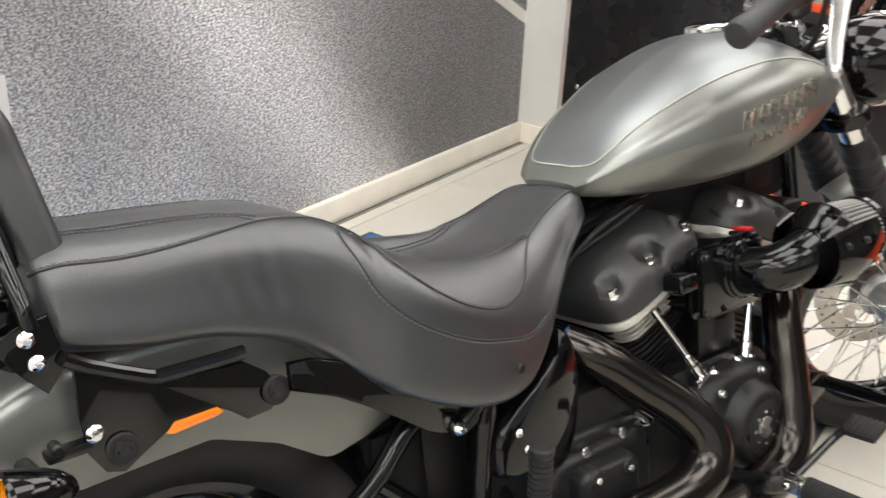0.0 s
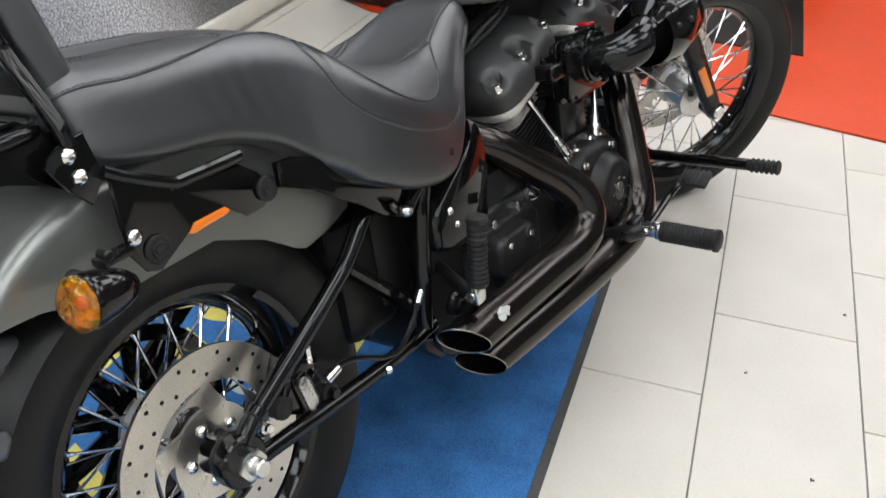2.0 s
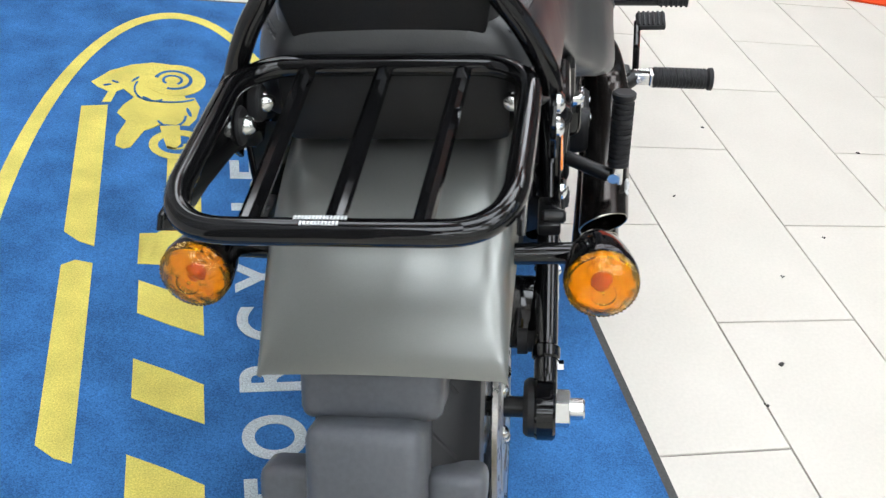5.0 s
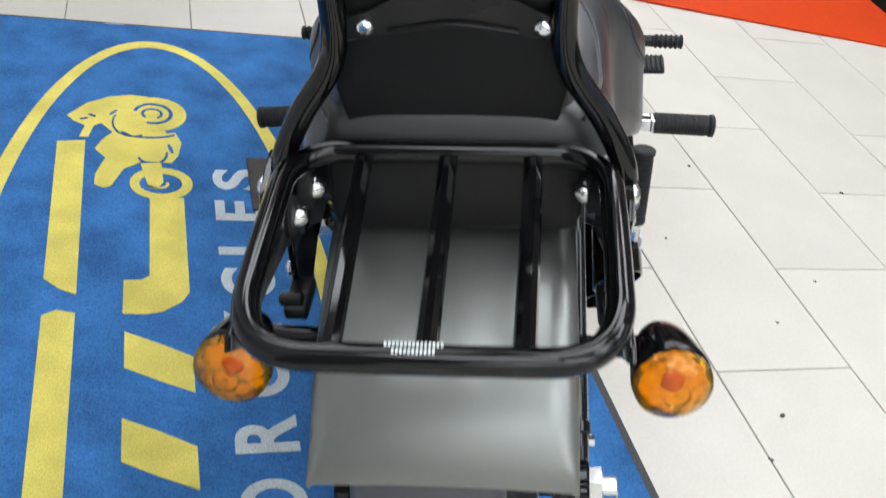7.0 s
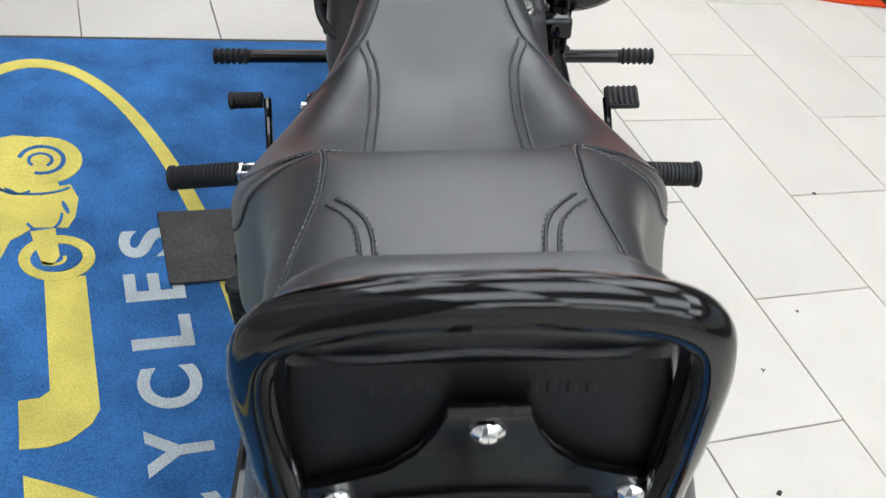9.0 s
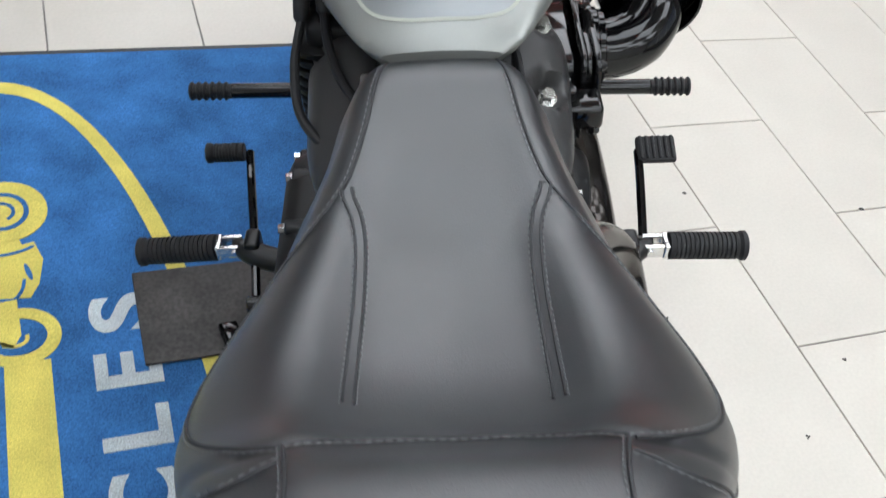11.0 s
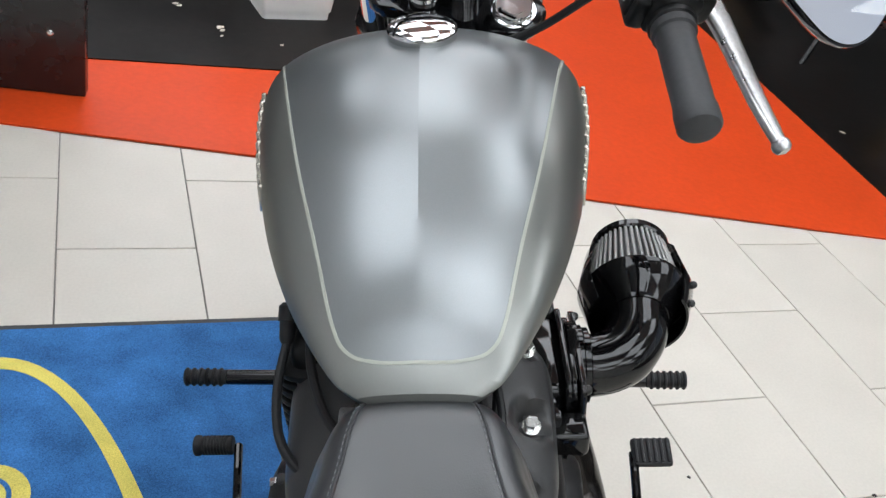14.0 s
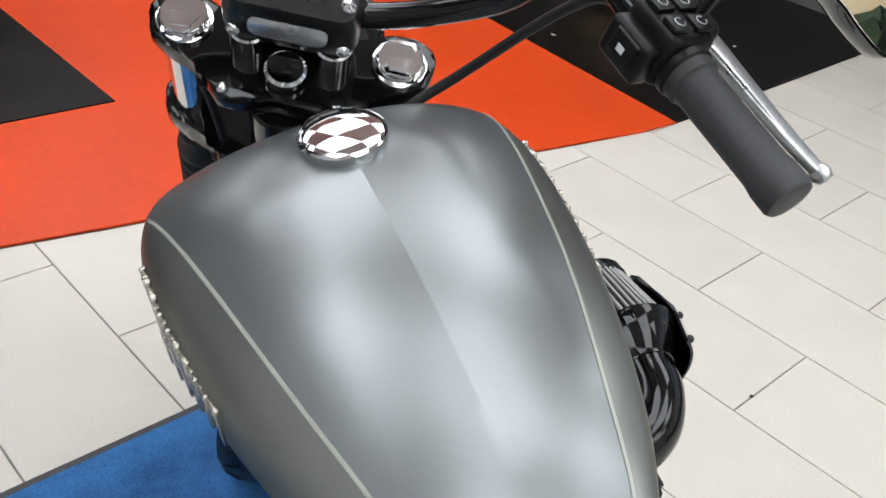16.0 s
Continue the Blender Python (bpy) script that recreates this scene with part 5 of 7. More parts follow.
# ---- rear lamps
PLACE = SETTLED
def indicator(at, way, parent, arm_to, name="rear_indicator"):
    a, d = Vector(at), Vector(way).normalized()
    k = 0.86
    bm = bmesh.new()
    lathe(bm, a - d * 0.068, a, [(t * 0.9, r * k) for t, r in ((0, 0.006), (0.004, 0.013), (0.014, 0.021), (0.03, 0.028), (0.05, 0.033), (0.066, 0.0355), (0.072, 0.0362), (0.0755, 0.035), (0.0735, 0.032), (0.05, 0.026))], 32)
    tube(bm, spline([arm_to, Vector(arm_to).lerp(a - d * 0.045, 0.5), a - d * 0.045], 5), 0.0095, 12)
    body = part(name, bm, GLOSS, parent, "gloss black bullet indicator with amber lens")
    side = d.orthogonal().normalized()
    bm = bmesh.new()
    rings = []
    for q, r in ((0.001, 0.0335), (-0.006, 0.029), (-0.013, 0.02), (-0.016, 0.008)):
        rings.append([a + d * q + Matrix.Rotation(2 * math.pi * j / 24, 3, d) @ side * r * k * (1 if j % 2 else 0.9) for j in range(24)])
    skin(bm, rings, True, True)
    part("reflector_bowl", bm, BOWL, body, smooth=False)
    bm = bmesh.new()
    lathe(bm, a - d * 0.012, a + d * 0.012, [(0, 0.006), (0.008, 0.0085), (0.015, 0.008), (0.019, 0.005), (0.021, 0)], 20)
    part("bulb", bm, BULB, body, "orange bulb")
    bm = bmesh.new()
    rings = []
    for q, r, rib in ((0.0, 0.0345, 0), (0.003, 0.0348, 0.0007), (0.0085, 0.034, 0.0007), (0.009, 0.032, 0), (0.014, 0.028, 0), (0.0185, 0.02, 0), (0.0205, 0.012, 0), (0.0192, 0.011, 0), (0.0188, 0.002, 0)):
        rings.append([a + d * q + Matrix.Rotation(2 * math.pi * j / 96, 3, d) @ side * (r * k + (rib if j % 2 else -rib)) for j in range(96)])
    for q, r in ((0.0165, 0.002), (0.017, 0.011), (0.0165, 0.019), (0.012, 0.0265), (0.0065, 0.031), (0.0, 0.032)):
        rings.append([a + d * q + Matrix.Rotation(2 * math.pi * j / 96, 3, d) @ side * r * k * (1 + (0.02 if (j // 4) % 2 else 0)) for j in range(96)])
    skin(bm, rings, True, False)
    part("lens", bm, AMBER, body, "ribbed amber lens")


indicator((0.167, -0.146, 0.644), (0.05, -1, 0.12), bike, (0.088, -0.11, 0.643))
indicator((-0.173, -0.145, 0.645), (-0.05, -1, 0.12), bike, (-0.088, -0.108, 0.642))
PLACE = SIDE
bm = bmesh.new()
for s in (1, -1):
    box(bm, (0.128 * s, -0.088, 0.668), (0.02, 0.045, 0.012), 0.003)
    rod(bm, (0.122 * s, -0.1, 0.676), (0.142 * s, -0.1, 0.676), 0.006, 14, 0.002)
parts("lamp_mount", bm, SATIN, bike)
bm = bmesh.new()
box(bm, (-0.012, -0.205, 0.583), (0.118, 0.085, 0.05), 0.012, Euler((radians(-25), 0, 0)).to_matrix(), 3)
tail = part("tail_box", bm, GREYPLASTIC, bike, "dark grey plastic tail housing under the mudguard")
bm = bmesh.new()
box(bm, (-0.014, -0.262, 0.54), (0.096, 0.078, 0.085), 0.014, Euler((radians(-28), 0, 0)).to_matrix(), 3)
part("tail_cover", bm, GREYPLASTIC, tail)
for s in (1, -1):
    bm = bmesh.new()
    box(bm, (-0.014 + 0.07 * s, -0.258, 0.512), (0.05, 0.045, 0.034), 0.01, Euler((radians(-28), 0, 0)).to_matrix(), 3)
    part("tail_lamp_body", bm, GREYPLASTIC, tail)
    bm = bmesh.new()
    box(bm, (-0.014 + 0.07 * s, -0.276, 0.503), (0.046, 0.02, 0.016), 0.006, Euler((radians(-28), 0, 0)).to_matrix(), 3)
    part("tail_lens", bm, REDLENS, tail, "red tail lamp lens")
bm = bmesh.new()
box(bm, (-0.014, -0.315, 0.425), (0.225, 0.004, 0.165), 0.0015, Euler((radians(-25), 0, 0)).to_matrix())
plate = part("number_plate", bm, PLATEYELLOW, tail, "yellow rear plate")
bm = bmesh.new()
TB = Matrix.Translation((-0.014, -0.3175, 0.425)) @ Euler((radians(-25), 0, 0)).to_matrix().to_4x4()
for z in (0.035, -0.035):
    for k in range(4):
        prism(bm, rounded(0.036, 0.05, 0.004, 2, -0.07 + 0.047 * k, z), 0.0012, TB @ Matrix(((1, 0, 0, 0), (0, 0, -1, 0), (0, 1, 0, 0), (0, 0, 0, 1))))
parts("plate_bar", bm, PLASTIC, plate, smooth=False)

# ---- engine
engine = new("engine")
engine.parent = bike
REAR_TILT, FRONT_TILT = radians(-22.5), radians(22.5)
CRANK = Vector((0, 0.905, 0.30))


def cylinder_set(tilt, name, lift=0.0):
    """One finned cylinder with head and rocker cover. tilt: from upright, positive leans ahead."""
    m = Matrix.Translation(CRANK) @ Matrix.Rotation(-tilt, 4, "X") @ Matrix.Translation((0, 0, lift))
    bm = bmesh.new()
    prism(bm, rounded(0.15, 0.12, 0.05, 5), 0.2, m @ Matrix.Translation((0, 0, 0.2)))
    barrel = part(name, bm, WRINKLE, engine, "black finned cylinder")
    for k in range(18):
        bm = bmesh.new()
        prism(bm, rounded(0.185 if k < 11 else 0.2, 0.15 if k < 11 else 0.165, 0.045, 5), 0.0035, m @ Matrix.Translation((0, 0, 0.125 + 0.0095 * k)), 0)
        part("cooling_fin", bm, WRINKLE, barrel)
    for k in range(6):
        bm = bmesh.new()
        prism(bm, rounded(0.216, 0.15, 0.03, 4), 0.002, m @ Matrix.Translation((0, 0, 0.27 + 0.0085 * k)), 0)
        part("bright_fin_edge", bm, LIP, engine)
    # domed cover, its wall scooped out round each bolt
    bolts = [(0.114, y) for y in (-0.075, 0.014, 0.103)]
    bm = bmesh.new()
    rings = []
    for rho, z in ((0.96, 0.326), (1.0, 0.33), (1.0, 0.34), (1.0, 0.35), (1.0, 0.358), *((1 - 0.035 * k, 0.0) for k in range(1, 29))):
        ring = []
        for j in range(96):
            t = 2 * math.pi * j / 96
            co, si = math.cos(t), math.sin(t)
            reach = (abs(co / 0.14) ** 4.5 + abs(si / 0.117) ** 4.5) ** (-1 / 4.5) * rho
            x, y = reach * co, reach * si + 0.012
            h = z or 0.36 + 0.05 * max(0.0, 1 - rho ** 3.0) ** 0.62
            for bx, by in bolts:
                d = math.hypot((x - bx) if abs(x) < abs(bx) else 0.55 * (x - bx), y - by)
                if d < 0.03:
                    h = min(h, 0.366 + 0.06 * max(0.0, (d - 0.015) / 0.015))
            ring.append(m @ Vector((x, y, h)))
        rings.append(ring)
    skin(bm, rings)
    part("rocker_cover", bm, ROCKER, engine, "matt black rocker cover", angle=50)
    bm = bmesh.new()
    for x, y in bolts:
        bolt(bm, m @ Vector((x, y, 0.366)), m.to_3x3() @ UP, 0.0088, 0.011)
    parts("rocker_bolt", bm, ZINC, engine, "zinc rocker bolt")
    bm = bmesh.new()
    prism(bm, rounded(0.266, 0.222, 0.034, 6, 0, 0.012), 0.014, m @ Matrix.Translation((0, 0, 0.321)), 0.003)
    part("gasket_lip", bm, LIP, engine, "bare machined lip under the rocker cover")


cylinder_set(REAR_TILT, "rear_cylinder", 0.012)
cylinder_set(FRONT_TILT, "front_cylinder", 0.032)
bm = bmesh.new()
box(bm, (0, 0.97, 0.712), (0.1, 0.5, 0.085), 0.02)
box(bm, (0, 0.9, 0.66), (0.07, 0.09, 0.06), 0.01)
box(bm, (0.085, 0.925, 0.55), (0.07, 0.1, 0.17), 0.012)
part("backbone", bm, SATIN, bike, "black frame backbone under the tank")
# crankcase and gearbox
bm = bmesh.new()
skin(bm, [[Vector((x, y, z)) for y, z in rounded(0.36, 0.27, 0.09, 8, 0.88, 0.33)] for x in (-0.13, -0.11, 0.1, 0.125)])
skin(bm, [[Vector((x, y, z)) for y, z in rounded(0.3, 0.26, 0.05, 6, 0.57, 0.37)] for x in (-0.12, -0.1, 0.11, 0.13)])
box(bm, (0, 0.77, 0.205), (0.2, 0.46, 0.09), 0.02)
part("crankcase", bm, WRINKLE, engine, "matt black crankcase", angle=45)
bm = bmesh.new()
C = (0.936, 0.355)
skin(bm, [[Vector((x, C[0] + y * s + dy, C[1] + z * s)) for y, z in rounded(0.205, 0.19, 0.07, 8)] for x, s, dy in ((0.115, 1.05, -0.012), (0.15, 1.05, -0.012), (0.165, 0.98, -0.01), (0.172, 0.9, -0.006))])
lathe(bm, (0.165, *C), (0.25, *C), [(0, 0.078), (0.012, 0.074), (0.02, 0.068), (0.03, 0.062), (0.034, 0.056), (0.035, 0.046), (0.031, 0.043), (0.031, 0)], 40)
cam_cover = part("cam_cover", bm, WRINKLE, engine, "matt black cam cover", angle=45)
bm = bmesh.new()
lathe(bm, (0.196, *C), (0.25, *C), [(0, 0.04), (0.003, 0.04), (0.0035, 0.036), (0.0015, 0.034), (0.0015, 0.02), (0.004, 0.018), (0.004, 0)], 32)
for k in range(8):
    t = 2 * math.pi * k / 8
    box(bm, (0.199, C[0] + 0.027 * math.cos(t), C[1] + 0.027 * math.sin(t)), (0.003, 0.006, 0.004))
part("cover_badge", bm, STEEL, cam_cover, "round steel badge on the cam cover")
bm = bmesh.new()
for y, z in ((-0.075, 0.085), (0.04, 0.095), (0.1, 0.03), (0.1, -0.05), (0.03, -0.1), (-0.08, -0.08), (-0.105, 0.01)):
    bolt(bm, (0.172, C[0] - 0.01 + y * 0.88, C[1] + z * 0.88), (1, 0, 0.1), 0.0065, 0.006)
parts("cover_bolt", bm, ZINC, cam_cover)
bm = bmesh.new()
skin(bm, [[Vector((x, 0.615 + y * s, 0.36 + z * s)) for y, z in rounded(0.2, 0.125, 0.035, 6)] for x, s in ((0.1, 1.08), (0.14, 1.06), (0.15, 1.0), (0.154, 0.9))])
skin(bm, [[Vector((x, 0.602 + y * s, 0.375 + z * s)) for y, z in rounded(0.115, 0.07, 0.018, 6)] for x, s in ((0.15, 1.03), (0.172, 1.0), (0.18, 0.95), (0.183, 0.86))])
for y, z in ((0.572, 0.396), (0.637, 0.392)):
    lathe(bm, (0.16, y, z), (0.2, y, z), [(0, 0.0165), (0.022, 0.016), (0.025, 0.014), (0.025, 0.0105), (0.019, 0.01), (0.019, 0)], 20)
for y, z in ((0.585, 0.42), (0.66, 0.425), (0.705, 0.395)):
    lathe(bm, (0.11, y, z), (0.15, y, z), [(0, 0.019), (0.024, 0.017), (0.028, 0.014)], 20)
box(bm, (0.115, 0.63, 0.43), (0.05, 0.14, 0.035), 0.012, None, 3)
gear_cover = part("gearbox_cover", bm, WRINKLE, engine, "matt black gearbox end cover", angle=45)
bm = bmesh.new()
for y, z, x in ((0.572, 0.396, 0.178), (0.637, 0.392, 0.178)):
    bolt(bm, (x, y, z), (1, 0, 0.05), 0.0065, 0.007)
for y, z, x in ((0.585, 0.42, 0.138), (0.66, 0.425, 0.138), (0.705, 0.395, 0.138)):
    bolt(bm, (x, y, z), (1, 0, 0.25), 0.0105, 0.012)
parts("gearbox_bolt", bm, ZINC, gear_cover, "zinc hexagon bolt")
bm = bmesh.new()
lathe(bm, (0.128, 0.708, 0.425), (0.16, 0.71, 0.445), [(0, 0.008), (0.012, 0.008), (0.013, 0.0165), (0.024, 0.0165), (0.029, 0.0145), (0.031, 0.009), (0.032, 0)], 24)
part("filler_plug", bm, CHROME, gear_cover, "round chrome filler plug")
bm = bmesh.new()
rod(bm, (0.1, 0.47, 0.33), (0.14, 0.47, 0.33), 0.022, 24, 0.004)
rod(bm, (0.14, 0.47, 0.33), (0.15, 0.47, 0.33), 0.013, 6, 0.001)
part("pivot_nut", bm, SATIN, engine)
bm = bmesh.new()
prism(bm, [(0.392, 0.34), (0.41, 0.40), (0.45, 0.42), (0.5, 0.4), (0.505, 0.3), (0.485, 0.245), (0.44, 0.235), (0.405, 0.27)], 0.23, XSIDE, 0.01)
part("pivot_casting", bm, SATIN, bike, "black swing arm pivot casting")
# pushrod tubes and tappet blocks
for ya, za, yb, zb in ((0.757, 0.591, 0.852, 0.452), (1.0, 0.585, 0.965, 0.45)):
    bm = bmesh.new()
    a, b = Vector((0.118, ya + 0.012, za - 0.008)), Vector((0.14, yb, zb))
    ln = (b - a).length
    lathe(bm, a, b, [(0, 0.009), (0.012, 0.009), (0.013, 0.0065), (ln * 0.66, 0.0065), (ln * 0.67, 0.0085), (ln * 0.8, 0.0085), (ln * 0.81, 0.0115), (ln * 0.88, 0.0115), (ln * 0.89, 0.0095), (ln, 0.0105)], 20)
    part("pushrod_tube", bm, CHROME, engine, "chrome pushrod tube")
for y in (0.862, 0.955):
    bm = bmesh.new()
    box(bm, (0.134, y, 0.445), (0.026, 0.048, 0.026), 0.005, Euler((radians(-20 if y > 0.9 else 20), 0, 0)).to_matrix())
    for dy in (-0.022, 0.022):
        bolt(bm, (0.146, y + dy * 0.7, 0.452), (1, 0, 0.3), 0.005, 0.005)
    part("tappet_block", bm, CHROME, engine, "chrome tappet block")
# primary cover on the left side
bm = bmesh.new()
skin(bm, [[Vector((-x, y, z)) for y, z in rounded(0.52 * s, 0.2 * s, 0.09 * s, 8, 0.76, 0.33)] for x, s in ((0.11, 1.0), (0.18, 1.0), (0.2, 0.96), (0.208, 0.88))])
part("primary_cover", bm, WRINKLE, engine, "matt black primary cover")
bm = bmesh.new()
for y, z in ((0.54, 0.4), (0.62, 0.42), (0.72, 0.425), (0.82, 0.425), (0.92, 0.42), (1.0, 0.385)):
    rod(bm, (-0.17, y, z), (-0.2, y, z), 0.012, 16, 0.003)
parts("primary_boss", bm, WRINKLE, engine)
bm = bmesh.new()
for y, z in ((0.54, 0.4), (0.62, 0.42), (0.72, 0.425), (0.82, 0.425), (0.92, 0.42), (1.0, 0.385)):
    bolt(bm, (-0.2, y, z), (-1, 0, 0.1), 0.007, 0.007)
parts("primary_bolt", bm, CHROME, engine)
# side cover, battery box, coil and cables
bm = bmesh.new()
edge = spline([(y, z, 0) for y, z in ((0.54, 0.624), (0.562, 0.6), (0.566, 0.525), (0.55, 0.455), (0.525, 0.428), (0.47, 0.432), (0.424, 0.446), (0.412, 0.468), (0.42, 0.512), (0.452, 0.542), (0.495, 0.57), (0.522, 0.596))], 5, True)
skin(bm, [[Vector((x, 0.5 + (q.x - 0.5) * k, 0.51 + (q.y - 0.51) * k)) for q in edge] for x, k in ((0.1, 1.0), (0.148, 1.0), (0.158, 0.98), (0.164, 0.94), (0.1665, 0.88))])
side_cover = part("side_cover", bm, GLOSS, bike, "gloss black side cover", angle=40)
bm = bmesh.new()
for y, z in ((0.45, 0.506), (0.463, 0.478)):
    bolt(bm, (0.166, y, z), (1, 0, 0), 0.0065, 0.005, True)
parts("side_cover_screw", bm, CHROME, side_cover)
bm = bmesh.new()
box(bm, (0, 0.44, 0.5), (0.2, 0.2, 0.26), 0.02)
box(bm, (0, 0.33, 0.44), (0.18, 0.12, 0.2), 0.02)
part("battery_box", bm, PLASTIC, bike, "black plastic battery box")
bm = bmesh.new()
prism(bm, [(0.255, 0.57), (0.31, 0.56), (0.35, 0.45), (0.36, 0.34), (0.32, 0.33), (0.3, 0.42), (0.27, 0.5)], 0.15, XSIDE, 0.006)
part("inner_mudguard", bm, PLASTIC, bike, "black plastic inner mudguard")
bm = bmesh.new()
box(bm, (-0.105, 0.862, 0.655), (0.07, 0.075, 0.125), 0.014, None, 3)
box(bm, (-0.115, 0.892, 0.722), (0.06, 0.045, 0.05), 0.01, None, 3)
coil = part("ignition_coil", bm, PLASTIC, engine, "black ribbed ignition coil")
ribs = bmesh.new()
for k in range(8):
    prism(ribs, rounded(0.088 - 0.002 * abs(k - 3.5), 0.092, 0.024, 5), 0.0075, Matrix.Translation((-0.113, 0.857, 0.602 + 0.0125 * k)), 0.002)
parts("coil_rib", ribs, PLASTIC, coil)
for (x, y, z), pts in (((-0.142, 0.868, 0.735), [(-0.144, 0.845, 0.712), (-0.15, 0.80, 0.69), (-0.145, 0.755, 0.665), (-0.125, 0.725, 0.65), (-0.1, 0.715, 0.64)]),
                       ((-0.118, 0.866, 0.742), [(-0.118, 0.843, 0.722), (-0.112, 0.80, 0.712), (-0.095, 0.75, 0.7), (-0.07, 0.715, 0.69)]),
                       ((-0.13, 0.925, 0.752), [(-0.135, 0.945, 0.735), (-0.14, 0.965, 0.70), (-0.12, 0.985, 0.65)])):
    bm = bmesh.new()
    a, b = Vector((x, y, z)), Vector(pts[0])
    ln = (b - a).length
    lathe(bm, a - (b - a) * 0.35, b, [(0, 0.008), (0.004, 0.0115), (ln * 0.6, 0.0115), (ln * 0.62, 0.0095), (ln * 1.2, 0.0085), (ln * 1.35, 0.006)], 16)
    part("lead_boot", bm, RUBBER, engine, "black rubber boot on a spark lead")
    bm = bmesh.new()
    tube(bm, spline(pts, 8), 0.0052, 10)
    part("spark_lead", bm, RUBBER, engine)
bm = bmesh.new()
box(bm, (-0.065, 0.715, 0.725), (0.02, 0.02, 0.014), 0.003)
part("wire_connector", bm, FILTER, engine, "pale grey wire connector")
for pts in ([(0.06, 0.66, 0.68), (0.075, 0.74, 0.71), (0.08, 0.8, 0.735)], [(0.065, 0.64, 0.67), (0.08, 0.70, 0.715), (0.075, 0.78, 0.735)], [(0.09, 0.95, 0.7), (0.11, 0.98, 0.66), (0.1, 1.02, 0.6)]):
    bm = bmesh.new()
    tube(bm, spline(pts, 8), 0.004, 8)
    part("hose", bm, RUBBER, engine)

# ---- exhaust
def pipe(points, radii, name):
    bm = bmesh.new()
    p = spline(points, 10)
    r = [float(np.interp(i, np.linspace(0, len(p) - 1, len(radii)), radii)) for i in range(len(p))]
    tube(bm, p, r, 24, cap=False)
    rod(bm, p[0], p[0] + (p[1] - p[0]).normalized() * 0.004, r[0], 24)
    ob = part(name, bm, PIPE, bike, "black chrome exhaust pipe with slash-cut tip")
    d = (p[-1] - p[-2]).normalized()
    bm = bmesh.new()
    # slash-cut tip
    n = 32
    side, up = Vector((1, 0, 0)), d.cross(Vector((1, 0, 0))).normalized()
    if up.z < 0:
        up = -up
    outer, inner, deep = [], [], []
    for i in range(n):
        t = 2 * math.pi * i / n
        o = math.cos(t) * side + math.sin(t) * up
        ln = 0.067 + 0.022 * math.sin(t) - 0.016 * math.cos(t)
        outer.append((p[-1] + o * r[-1], p[-1] + o * r[-1] + d * ln))
        inner.append((p[-1] + o * (r[-1] - 0.003) + d * ln, p[-1] + o * (r[-1] - 0.003) - d * 0.1))
    skin(bm, [[a for a, _ in outer], [b for _, b in outer], [a for a, _ in inner], [b for _, b in inner]], True, False)
    part("pipe_tip", bm, PIPE, ob)
    bm = bmesh.new()
    tube(bm, [a.lerp(b, 0.5) for (_, a), (b, _) in zip(outer, inner)], 0.0012, 6, closed=True)
    part("tip_rim", bm, BADGE, ob, "bare bright edge of the cut tip")
    bm = bmesh.new()
    rod(bm, p[-1] - d * 0.09, p[-1] - d * 0.088, r[-1] - 0.003, 24)
    part("baffle", bm, PLASTIC, ob)
    return ob, p


pipe_a, pa = pipe([(0.085, 0.61, 0.568), (0.12, 0.645, 0.541), (0.15, 0.70, 0.491), (0.18, 0.75, 0.444), (0.205, 0.775, 0.402), (0.217, 0.765, 0.362), (0.22, 0.71, 0.338), (0.215, 0.6, 0.331), (0.2075, 0.458, 0.322)], [0.029, 0.032, 0.0335, 0.035, 0.0365, 0.037, 0.037, 0.0365, 0.036], "exhaust_pipe")
pipe_b, pb = pipe([(0.1, 1.08, 0.58), (0.135, 1.063, 0.54), (0.16, 1.04, 0.49), (0.19, 1.013, 0.387), (0.208, 0.988, 0.315), (0.215, 0.93, 0.276), (0.213, 0.8, 0.262), (0.206, 0.62, 0.256), (0.199, 0.503, 0.2525)], [0.029, 0.031, 0.032, 0.034, 0.036, 0.037, 0.037, 0.0365, 0.036], "exhaust_pipe")
bm = bmesh.new()
rng = random.Random(7)
for k in range(9):
    box(bm, (0.238 + 0.002 * rng.random(), 0.455 + 0.018 * (rng.random() - 0.5), 0.342 + 0.02 * (rng.random() - 0.5)), (0.004, 0.013, 0.011), 0.002, Euler((rng.random() * 3, 0, -0.3)).to_matrix())
part("crumpled_tag", bm, PRINT, pipe_a, "crumpled white tag stuck on the pipe")

# ---- air intake
PLACE = SETTLED
bm = bmesh.new()
box(bm, (0.118, 0.905, 0.6), (0.07, 0.135, 0.1), 0.012, None, 4)
box(bm, (0.148, 0.806, 0.615), (0.048, 0.04, 0.03), 0.006, None, 3)
box(bm, (0.13, 0.83, 0.625), (0.03, 0.05, 0.03), 0.006)
lathe(bm, (0.09, 0.905, 0.57), (0.12, 0.905, 0.57), [(0, 0.04), (0.06, 0.04)], 24)
intake = part("air_intake", bm, GLOSS, bike, "gloss black forward-facing air intake")
for x, thick, wide, high, r in ((0.1535, 0.006, 0.15, 0.112, 0.012), (0.161, 0.007, 0.136, 0.1, 0.016), (0.1695, 0.007, 0.146, 0.108, 0.014)):
    ribs = bmesh.new()
    prism(ribs, rounded(wide, high, r, 5, 0.903, 0.603), thick, Matrix.Translation((x, 0, 0)) @ XSIDE, 0.0016)
    part("intake_flange", ribs, GLOSS, intake)
